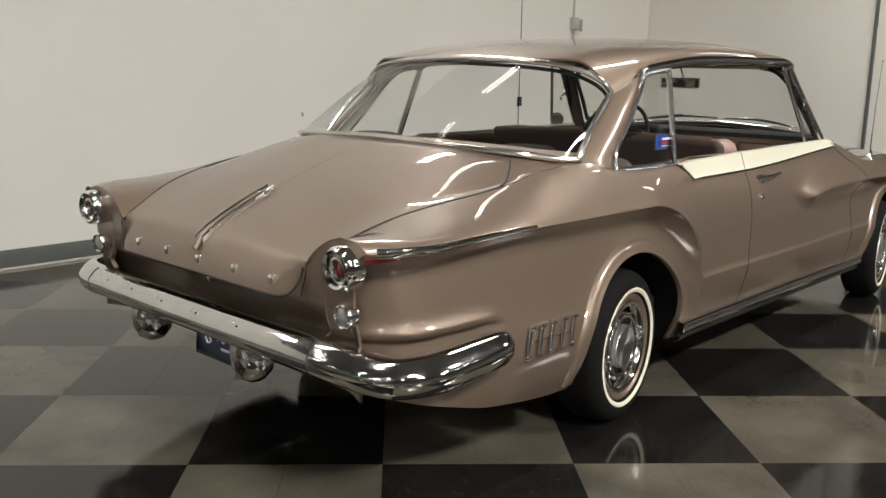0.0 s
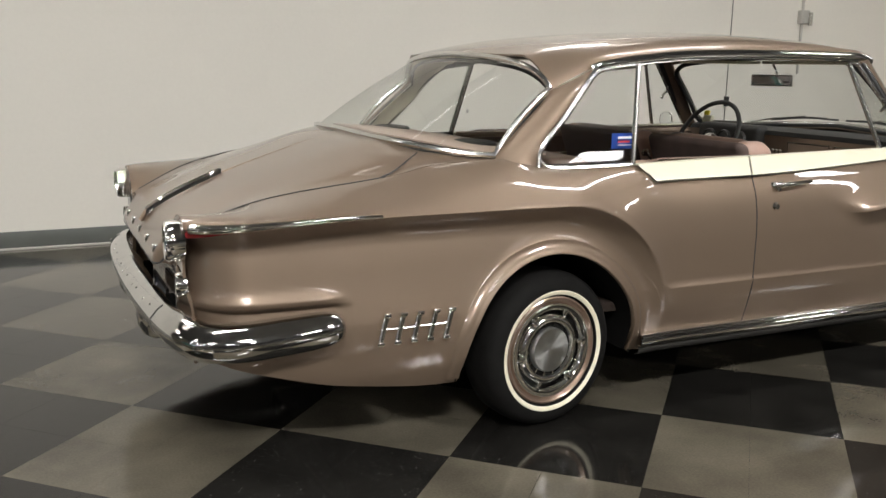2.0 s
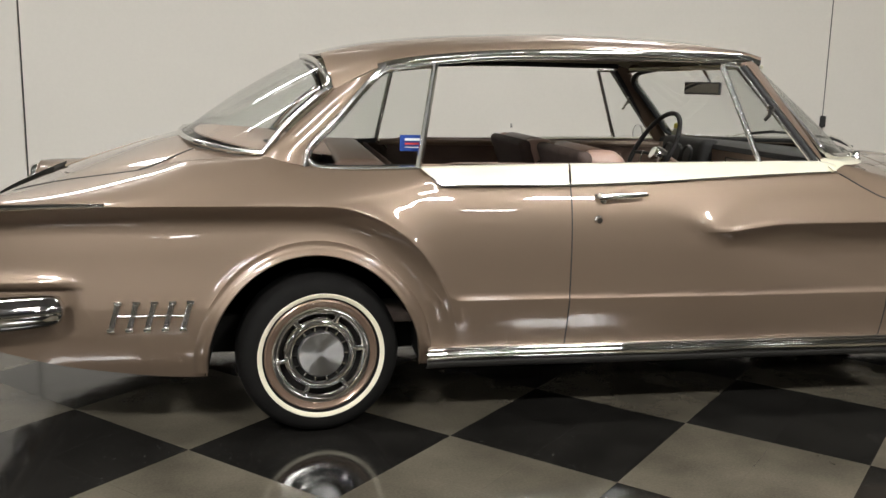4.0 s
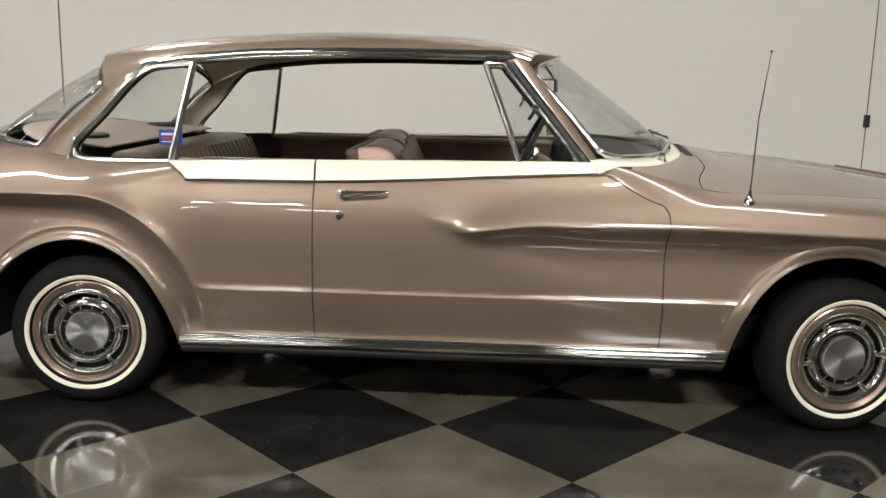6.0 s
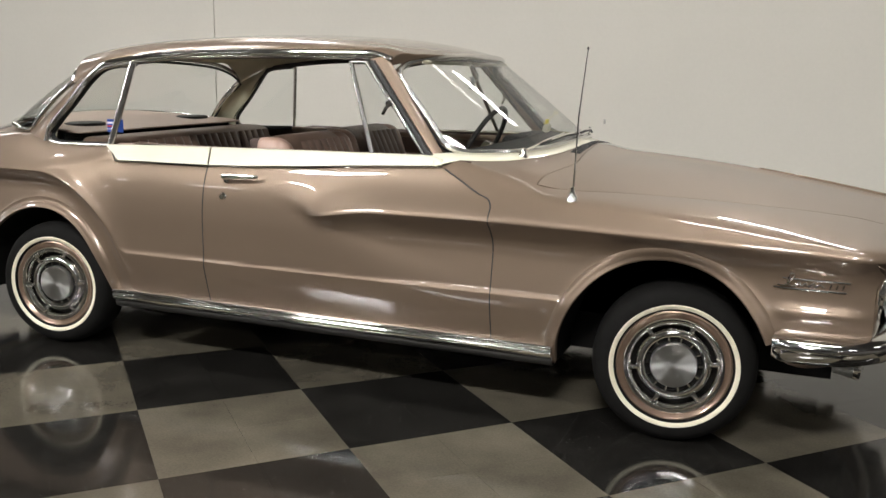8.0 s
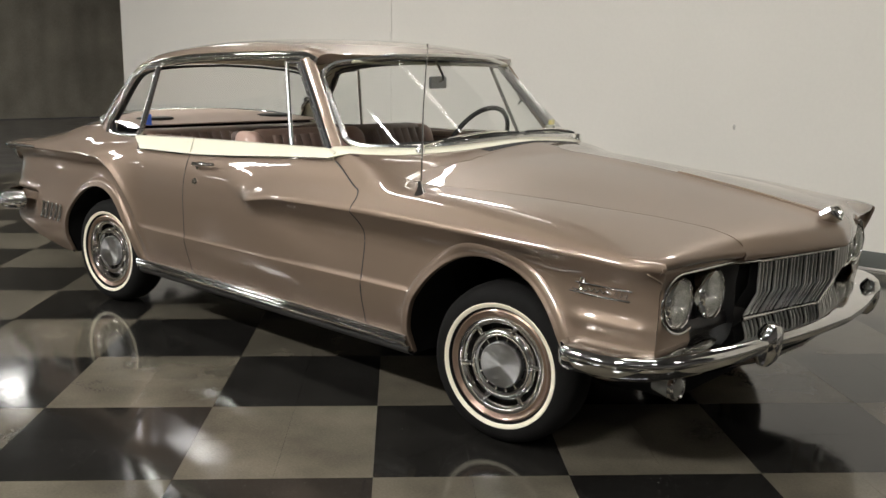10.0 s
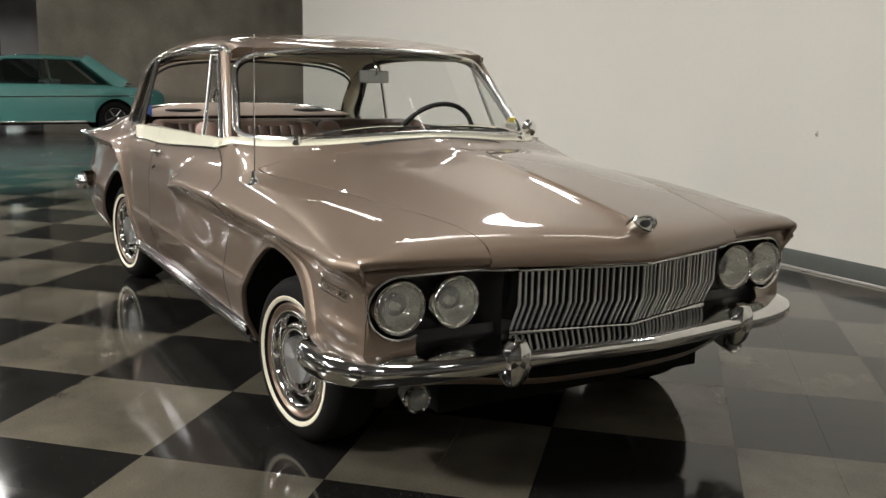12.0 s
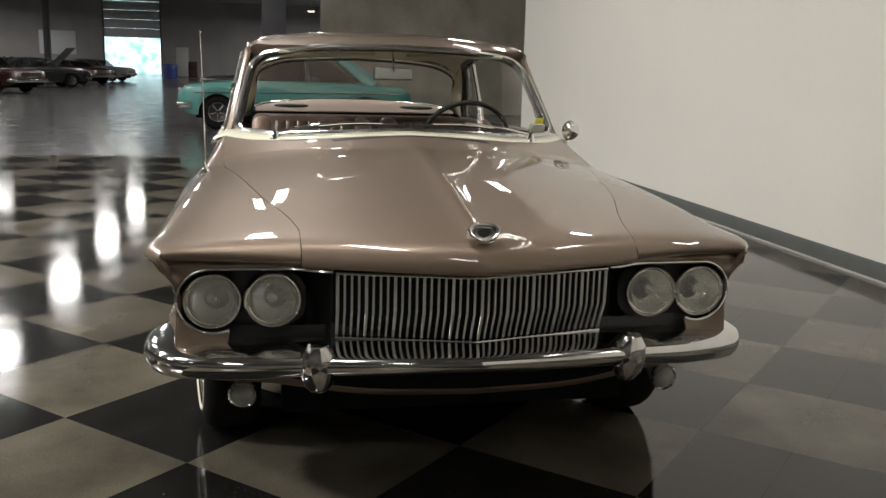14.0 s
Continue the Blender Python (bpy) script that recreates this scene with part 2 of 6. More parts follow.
def smooth(a, b, x):
    t = min(max((x - a) / (b - a), 0.0), 1.0)
    return t * t * (3 - 2 * t)


def lerp(a, b, t):
    return a + (b - a) * t


def bezier(p0, p1, p2, p3, t):
    u = 1 - t
    return tuple(u**3 * a + 3 * u * u * t * b + 3 * u * t * t * c + t**3 * d for a, b, c, d in zip(p0, p1, p2, p3))


def grid(rows, closed_u=False, closed_v=False):
    """A bmesh sheet from rows of points."""
    bm = bmesh.new()
    add_grid(bm, rows, closed_u, closed_v)
    return bm


def add_grid(bm, rows, closed_u=False, closed_v=False):
    vs = [[bm.verts.new(p) for p in r] for r in rows]
    nu, nv = len(vs), len(vs[0])
    for i in range(nu if closed_u else nu - 1):
        for j in range(nv if closed_v else nv - 1):
            q = (vs[i][j], vs[(i + 1) % nu][j], vs[(i + 1) % nu][(j + 1) % nv], vs[i][(j + 1) % nv])
            try:
                bm.faces.new(q)
            except ValueError:
                pass
    return vs


def add_box(bm, x0, x1, y0, y1, z0, z1, bevel=0.0):
    m = Matrix.Translation(((x0 + x1) / 2, (y0 + y1) / 2, (z0 + z1) / 2)) @ Matrix.Diagonal((x1 - x0, y1 - y0, z1 - z0, 1))
    made = bmesh.ops.create_cube(bm, size=1, matrix=m)
    if bevel:
        es = list({e for v in made["verts"] for e in v.link_edges})
        bmesh.ops.bevel(bm, geom=es, offset=bevel, segments=2, affect="EDGES", profile=0.5)
    return bm


def box(x0, x1, y0, y1, z0, z1, bevel=0.0):
    return add_box(bmesh.new(), x0, x1, y0, y1, z0, z1, bevel)


def add_tube(bm, pts, r, sides=10, flat=1.0, up=(0, 0, 1), closed=False):
    """A round or flattened bar along points; flat scales it across its up direction. r may be a function of 0..1."""
    pts = [Vector(p) for p in pts]
    rows = []
    n = len(pts)
    for i, p in enumerate(pts):
        a = pts[(i - 1) % n] if closed else pts[max(i - 1, 0)]
        b = pts[(i + 1) % n] if closed else pts[min(i + 1, n - 1)]
        d = (b - a).normalized()
        u = Vector(up)
        u = u - d * u.dot(d)
        u = u.normalized() if u.length > 1e-4 else d.orthogonal().normalized()
        s = d.cross(u)
        rr = r(i / (n - 1)) if callable(r) else r
        rows.append([p + (u * math.sin(2 * math.pi * k / sides) * rr + s * math.cos(2 * math.pi * k / sides) * rr * flat) for k in range(sides)])
    vs = add_grid(bm, rows, closed_u=closed, closed_v=True)
    if not closed:
        bm.faces.new(list(reversed(vs[0])))
        bm.faces.new(vs[-1])
    return bm


def tube(pts, r, sides=10, flat=1.0, up=(0, 0, 1), closed=False):
    return add_tube(bmesh.new(), pts, r, sides, flat, up, closed)


def add_lathe(bm, profile, m, sides=32):
    """A turned shape: profile rows (radius, height) round z, placed by m."""
    rows = []
    for k in range(sides):
        a = 2 * math.pi * k / sides
        rows.append([m @ Vector((r * math.cos(a), r * math.sin(a), h)) for r, h in profile])
    add_grid(bm, rows, closed_u=True)
    return bm


def lathe(profile, m, sides=32):
    return add_lathe(bmesh.new(), profile, m, sides)


def mirrored(bm):
    """The same shape on the other side of the middle plane y = 0."""
    c = bm.copy()
    for v in c.verts:
        v.co.y = -v.co.y
    bmesh.ops.reverse_faces(c, faces=c.faces)
    return c


def part(name, bm, mat, parent=None, label="", sharp=40.0, solid=0.0, recalc=True):
    """Link a bmesh as one mesh object under a thing or part."""
    if recalc:
        bmesh.ops.remove_doubles(bm, verts=bm.verts, dist=1e-5)
        bmesh.ops.recalc_face_normals(bm, faces=bm.faces)
        if solid:
            bm.normal_update()
            outwards(bm)
    rim = [i for i, e in enumerate(bm.edges) if solid and e.is_boundary]
    me = bpy.data.meshes.new(name)
    bm.to_mesh(me)
    bm.free()
    for p in me.polygons:
        p.use_smooth = True
    me.set_sharp_from_angle(angle=radians(sharp))
    for i in rim:
        me.edges[i].use_edge_sharp = True
    me.materials.append(mat)
    ob = new(name, me)
    if parent is not None:
        ob.parent = parent
    if label:
        tagged(ob, label)
    if solid:
        s = ob.modifiers.new("thickness", "SOLIDIFY")
        s.thickness, s.offset = solid, -1
    return ob


def thing(name, label, category, m=None, group="", kind=""):
    ob = new(name)
    ob.empty_display_size = 0.1
    if m is not None:
        ob.matrix_world = m
    return tagged(ob, label, category, group, kind)


def outwards(bm):
    """Turn an open sheet of the car so that its faces look away from the car's inside."""
    total = 0.0
    for f in bm.faces:
        c = f.calc_center_median()
        total += f.calc_area() * f.normal.dot(Vector((c.x * 0.15, c.y, (c.z - 0.5) * 1.2)))
    if total < 0:
        bmesh.ops.reverse_faces(bm, faces=bm.faces)


def both(name, bm, mat, parent, label="", sharp=40.0, solid=0.0):
    """A part and its twin on the other side of the car."""
    other = mirrored(bm)
    return part(name, bm, mat, parent, label, sharp, solid), part(name, other, mat, parent, label, sharp, solid)


# ---------------------------------------------------------------- the hall
def slab(name, x0, x1, y0, y1, z0, z1, mat, label, category):
    return tagged(part(name, box(x0, x1, y0, y1, z0, z1), mat), label, category, kind="structure")


WALL_Y, WALL_X0, WALL_X1 = 3.13, -8.6, 5.22
TILE = 0.6108
TILE_O, TILE_A = Vector((-0.0466, -0.8395, 0)), radians(46.04)
FLOOR_END = -8.0
slab("ground", -80.3, 16, -30, 12, -0.3, -0.004, CONCRETE, "polished grey concrete floor of the large hall", "floor")
SEAM_X = -3.28
slab("wall_north_west", WALL_X0, SEAM_X - 0.009, WALL_Y + 0.013, WALL_Y + 0.163, 0, CEILING, WALL_WHITE, "plain white painted display wall behind the car", "wall")
slab("wall_north", SEAM_X + 0.009, WALL_X1 + 0.15, WALL_Y, WALL_Y + 0.15, 0, CEILING, WALL_WHITE, "plain white painted display wall behind the car", "wall")
slab("wall_east", WALL_X1, WALL_X1 + 0.15, 0.40, WALL_Y - 0.001, 0, CEILING, WALL_WHITE, "white painted side wall of the display bay", "wall")


def wall_fittings():
    tagged(part("wall_seam", box(SEAM_X - 0.0088, SEAM_X + 0.0088, WALL_Y + 0.03, WALL_Y + 0.149, 0.0, CEILING - 0.002), SEAL), "dark filling deep in the joint between wall panels", "wall joint", kind="structure")
    tagged(part("baseboard", box(WALL_X0, WALL_X1, WALL_Y - 0.014, WALL_Y - 0.0005, 0.0, 0.12, 0.003), BASE_GREY), "dark grey vinyl baseboard along the white wall", "baseboard", kind="structure")
    tagged(part("trim", box(WALL_X0, WALL_X1, WALL_Y - 0.035, WALL_Y - 0.0145, 0.0, 0.014, 0.003), STEEL), "pale cove strip at the foot of the baseboard", "trim", kind="structure")
    tagged(part("baseboard_east", box(WALL_X1 - 0.014, WALL_X1 - 0.0005, 0.69, WALL_Y - 0.036, 0.0, 0.12, 0.003), BASE_GREY), "dark grey vinyl baseboard along the side wall", "baseboard", kind="structure")
    # conduit with a switch box, high on the wall
    conduit = thing("wall_conduit", "thin white conduit with a metal switch box on the wall", "conduit")
    part("pipe", tube([(3.74, WALL_Y - 0.014, 1.2), (3.74, WALL_Y - 0.014, CEILING - 0.01)], 0.013), STEEL, conduit)
    part("switch_box", box(3.69, 3.79, WALL_Y - 0.06, WALL_Y - 0.0005, 1.66, 1.78, 0.008), STEEL, conduit)
    part("lever", box(3.77, 3.80, WALL_Y - 0.085, WALL_Y - 0.058, 1.64, 1.76, 0.004), DULL_CHROME, conduit, "dark metal lever")
    cable = thing("wall_cable", "thin dark cable with a small black clip on the wall", "cable")
    part("cord", tube([(2.90, WALL_Y - 0.006, 0.121), (2.90, WALL_Y - 0.006, CEILING - 0.01)], 0.0035, 6), BASE_GREY, cable)
    part("clip", box(2.88, 2.92, WALL_Y - 0.03, WALL_Y - 0.0005, 0.90, 0.99, 0.004), SEAL, cable)
    hook = thing("wall_hook", "small metal hook on the white wall", "hook")
    part("hook_plate", box(0.262, 0.278, WALL_Y - 0.004, WALL_Y - 0.0005, 0.86, 0.895, 0.001), STEEL, hook)
    part("hook_arm", tube(curve3([(0.27, WALL_Y - 0.004, 0.875), (0.27, WALL_Y - 0.016, 0.872), (0.27, WALL_Y - 0.020, 0.884)], 8), 0.004, 8), STEEL, hook)
    tagged(part("door_gap_strip", box(WALL_X1 - 0.02, WALL_X1 - 0.0005, 0.64, 0.672, 0.0, CEILING - 0.002, 0.004), BASE_GREY), "dark vertical seal strip on the side wall", "seal", kind="structure")


wall_fittings()


# ---------------------------------------------------------------- the car's shape (y counts outwards; the nose points to +x)
REAR_ARCH, FRONT_ARCH = (-1.36, 0.354, 0.235, 0.390), (1.318, 0.364, 0.235, 0.408)
prof = spline([(0.20, 0.752), (0.30, 0.789), (0.467, 0.824), (0.62, 0.824), (0.70, 0.819), (0.75, 0.811), (0.79, 0.8005), (0.82, 0.788), (0.85, 0.774), (0.94, 0.742)])
plan = spline([(-2.56, -0.10), (-2.545, -0.07), (-2.50, -0.035), (-2.40, 0.002), (-2.2, 0.014), (-1.8, 0.018), (-1.1, 0.016), (-0.85, 0.0), (1.3, 0.004), (1.955, 0.0)])
nose_round = spline([(1.70, 0.0), (1.85, -0.004), (1.92, -0.009), (1.955, -0.014)])
tail_round = spline([(-2.56, -0.115), (-2.55, -0.085), (-2.53, -0.052), (-2.50, -0.028), (-2.45, -0.008), (-2.38, 0.0)])
rear_ridge = spline([(-2.56, 0.772), (-2.0, 0.790), (-1.35, 0.790)])
front_ridge = spline([(-0.6, 0.66), (0.0, 0.695), (0.28, 0.728), (0.7, 0.732), (1.26, 0.722), (1.95, 0.70)])
rear_bump = spline([(-0.10, 0.0), (-0.03, 0.018), (-0.004, 0.036), (0.0, 0.038), (0.003, 0.033), (0.008, 0.021), (0.016, 0.006), (0.032, -0.018), (0.050, -0.039), (0.066, -0.051), (0.076, -0.0545), (0.088, -0.0550), (0.11, -0.0525), (0.16, -0.045), (0.22, -0.033), (0.29, -0.017), (0.36, -0.003), (0.45, 0.010), (0.5, 0.014)])
front_bump = spline([(-0.40, 0.0), (-0.28, -0.004), (-0.20, -0.009), (-0.15, -0.0125), (-0.12, -0.0135), (-0.10, -0.0125), (-0.08, -0.0085), (-0.06, 0.001), (-0.04, 0.015), (-0.020, 0.0325), (-0.008, 0.0440), (-0.003, 0.0488), (0.0, 0.0500), (0.005, 0.0497), (0.018, 0.0440), (0.045, 0.0245), (0.085, 0.004), (0.13, -0.001), (0.19, 0.0)])
front_dip = spline([(-0.42, 0.0), (-0.30, -0.005), (-0.20, -0.0125), (-0.15, -0.0165), (-0.12, -0.0185), (-0.10, -0.0185), (-0.08, -0.016), (-0.05, -0.0095), (-0.025, -0.004), (-0.008, -0.0005), (0.0, 0.0), (0.1, 0.0)])
crease = spline([(-0.08, -0.002), (-0.004, 0.0033), (0.0, 0.004), (0.004, 0.0), (0.03, 0.0)])


def snapped(levels, zb):
    """Move the nearest heights onto the crease line of the lower door."""
    if zb < 0.45:
        k = min(range(1, len(levels) - 5), key=lambda i: abs(levels[i] - 0.4712))
        for j, z in enumerate((0.4712, 0.4672, 0.4632, 0.4560)):
            levels[k + j] = z
    return levels


def body_y(x, z):
    """How far out the body's side stands at x, z."""
    y = prof(z) + plan(x) + nose_round(x) * smooth(0.725, 0.66, z)
    if x < -2.0:
        # the side rounds off towards the tail below the fin, and steps in behind the bumper
        y += tail_round(x) * smooth(0.775, 0.70, z)
        y -= 0.024 * smooth(0.534, 0.518, z) * smooth(0.405, 0.422, z) * smooth(-2.108, -2.130, x)
        y += 0.009 * math.exp(-((z - 0.548) / 0.013) ** 2) * smooth(-2.10, -2.17, x)
    if x < -0.7:
        if x <= -1.35:
            d, a = rear_ridge(x) - z, 1.0
        else:
            d = (1 - math.hypot((x + 1.35) / 0.46, (z - 0.30) / 0.49)) * 0.475
            a = (1 - 0.55 * smooth(-1.3, -0.95, x)) * (1 - smooth(-0.99, -0.86, x))
        y += rear_bump(d) * a
    else:
        g = z - front_ridge(x)
        a = smooth(-0.045 + 0.8 * min(-g, 0.08), 0.075 + 0.8 * min(-g, 0.08) + 4.0 * max(0.0, -g - 0.07), x) if g < 0 else smooth(-0.045 - 2.6 * g, 0.075 + 2.2 * g, x)
        y += front_bump(g) * a + 1.1 * front_dip(g) * smooth(0.12, 0.65, x) * (1 - smooth(1.50, 1.78, x))
    if -0.99 < x < 1.05:
        y += crease(z - 0.467) * smooth(-0.99, -0.95, x) * (1 - smooth(1.0, 1.05, x))
    if x > 1.62:
        # swelling above the front bumper
        y += 0.016 * math.exp(-((z - 0.512) / 0.020) ** 2) * smooth(1.62, 1.70, x) * smooth(1.955, 1.88, x)
    # flare round the wheel openings
    for cx, hw, zc, h in (REAR_ARCH, FRONT_ARCH):
        if abs(x - cx) < hw + 0.15 and z > 0.22:
            rho = (math.hypot((x - cx) / hw, (z - zc) / h) - 1) * 0.4
            y += 0.014 * math.exp(-(rho / 0.034) ** 2) * smooth(0.22, 0.34, z)
    return y


side_top = spline([(-2.56, 0.772), (-2.0, 0.790), (-1.35, 0.792), (-1.15, 0.812), (-1.0, 0.838), (-0.95, 0.845), (-0.5, 0.850), (0.38, 0.893), (0.50, 0.898)])
fender_top = spline([(0.50, 0.898), (0.56, 0.866), (0.62, 0.833), (0.68, 0.8065), (0.74, 0.796), (0.84, 0.7915), (1.0, 0.790), (1.3, 0.776), (1.6, 0.752), (1.85, 0.732), (1.93, 0.728), (1.955, 0.722)])
front_x = spline([(0.0, 2.175), (0.12, 2.150), (0.475, 2.045), (0.7, 1.985), (0.86, 1.95)])
hood_rows = [(0.0, spline([(0, 0.700), (0.012, 0.735), (0.05, 0.765), (0.1, 0.782), (0.25, 0.812), (0.5, 0.855), (0.8, 0.895), (1.24, 0.932), (1.4, 0.945)])),
             (0.3, spline([(0, 0.700), (0.012, 0.733), (0.05, 0.760), (0.1, 0.775), (0.25, 0.803), (0.5, 0.843), (0.8, 0.880), (1.24, 0.920), (1.4, 0.935)])),
             (0.55, spline([(0, 0.700), (0.012, 0.730), (0.05, 0.752), (0.1, 0.765), (0.25, 0.788), (0.5, 0.820), (0.8, 0.850), (1.1, 0.877), (1.3, 0.905), (1.45, 0.930)])),
             (0.78, spline([(0, 0.700), (0.012, 0.728), (0.05, 0.745), (0.1, 0.755), (0.25, 0.770), (0.5, 0.790), (0.8, 0.808), (1.1, 0.828), (1.3, 0.860), (1.45, 0.915)]))]


def eased(f, s):
    """The table's height with its kinks evened out, but for the tight turn at the nose."""
    r = 0.09 * smooth(0.06, 0.30, s)
    return (f(s) + f(s - r) + f(s + r) + f(s - r / 2) + f(s + r / 2)) / 5


def hood_z(x, y):
    y = abs(y)
    s = front_x(y) - x
    z = spline([(q, eased(f, s)) for q, f in hood_rows])(y)
    return z + 0.007 * math.exp(-(y / 0.03) ** 2) * smooth(0.02, 0.15, s) * smooth(1.2, 1.05, s) + 0.018 * smooth(1.08, 1.27, s)


hood_side = spline([(0.90, 0.715), (1.0, 0.700), (1.1, 0.674), (1.59, 0.566), (1.85, 0.488), (1.95, 0.470), (2.045, 0.468)])
glass_foot_x = spline([(0.0, 0.82), (0.3, 0.79), (0.525, 0.690), (0.62, 0.595), (0.69, 0.50)])
lower_edge = spline([(-2.56, 0.40), (-2.34, 0.33), (-2.09, 0.262), (-1.74, 0.22), (-0.98, 0.225), (0.94, 0.225), (1.0, 0.225), (1.70, 0.40), (1.96, 0.40)])


CORNER_R = 0.045
CORNER_X, CORNER_Z = 0.7195 - CORNER_R, fender_top(0.7195 - CORNER_R) - CORNER_R


def side_stations(x0, x1, arch, step=0.03):
    """(x, lower edge) along a side panel, dense round its wheel arch."""
    if arch is None:
        n = round((x1 - x0) / step)
        return [(lerp(x0, x1, i / n), lower_edge(lerp(x0, x1, i / n))) for i in range(n + 1)]
    cx, hw, zc, h = arch
    out = side_stations(x0, cx - hw, None, step)
    for i in range(3, 42):
        a = math.pi * i / 44
        z = zc + h * math.sin(a)
        out.append((cx - hw * math.cos(a), max(z, 0.40) if cx > 0 and i > 22 else z))
    return out + side_stations(cx + hw, x1, None, step)


def side_levels(zb, zr, zt, below, above):
    """Heights from zt down to zb, with lines kept along the ridge zr."""
    zr = min(max(zr, zb + 0.002), zt - 0.001)
    zm = max(zr - 0.14, lerp(zb, zr, 0.4))
    up = [lerp(zt, zr, i / above) for i in range(above)]
    band = [lerp(zr, zm, (i / 26) ** 1.5) for i in range(26)]
    full = zm - 0.22
    c = max(0.0, 1 - (zm - zb) / full)
    p = 2.0 if c <= 0 else min(2.0, 0.8 * (1 / c - 1))
    low = [zm - full * u * (1 - c * u ** p) if 0 < c < 1 else lerp(zm, zb, u) for u in (i / below for i in range(below + 1))]
    return snapped(up + band + low, zb)


CAR_NAME = "rose-beige metallic two-door hardtop car parked on checkered floor"
car = thing("car", CAR_NAME, "car")


def arch_lip(arch):
    """Sections of the raised flange round a wheel opening, from its outer edge to the return inside."""
    cx, hw, zc, h = arch
    rows = []
    for i in range(61):
        a = math.pi * i / 60
        if not (cx < 0 or i < 30 or zc + h * math.sin(a) > 0.40):
            continue
        row = []
        for grow, out in ((0.044, 0.000), (0.037, 0.0060), (0.028, 0.0085), (0.018, 0.0060), (0.011, 0.0040), (0.006, 0.0062), (0.000, 0.0055), (-0.003, 0.001), (-0.003, -0.012)):
            x, z = cx - (hw + grow) * math.cos(a), zc + (h + grow) * math.sin(a)
            row.append((x, -(body_y(x, max(z, 0.24)) + out), z))
        rows.append(row)
    return rows


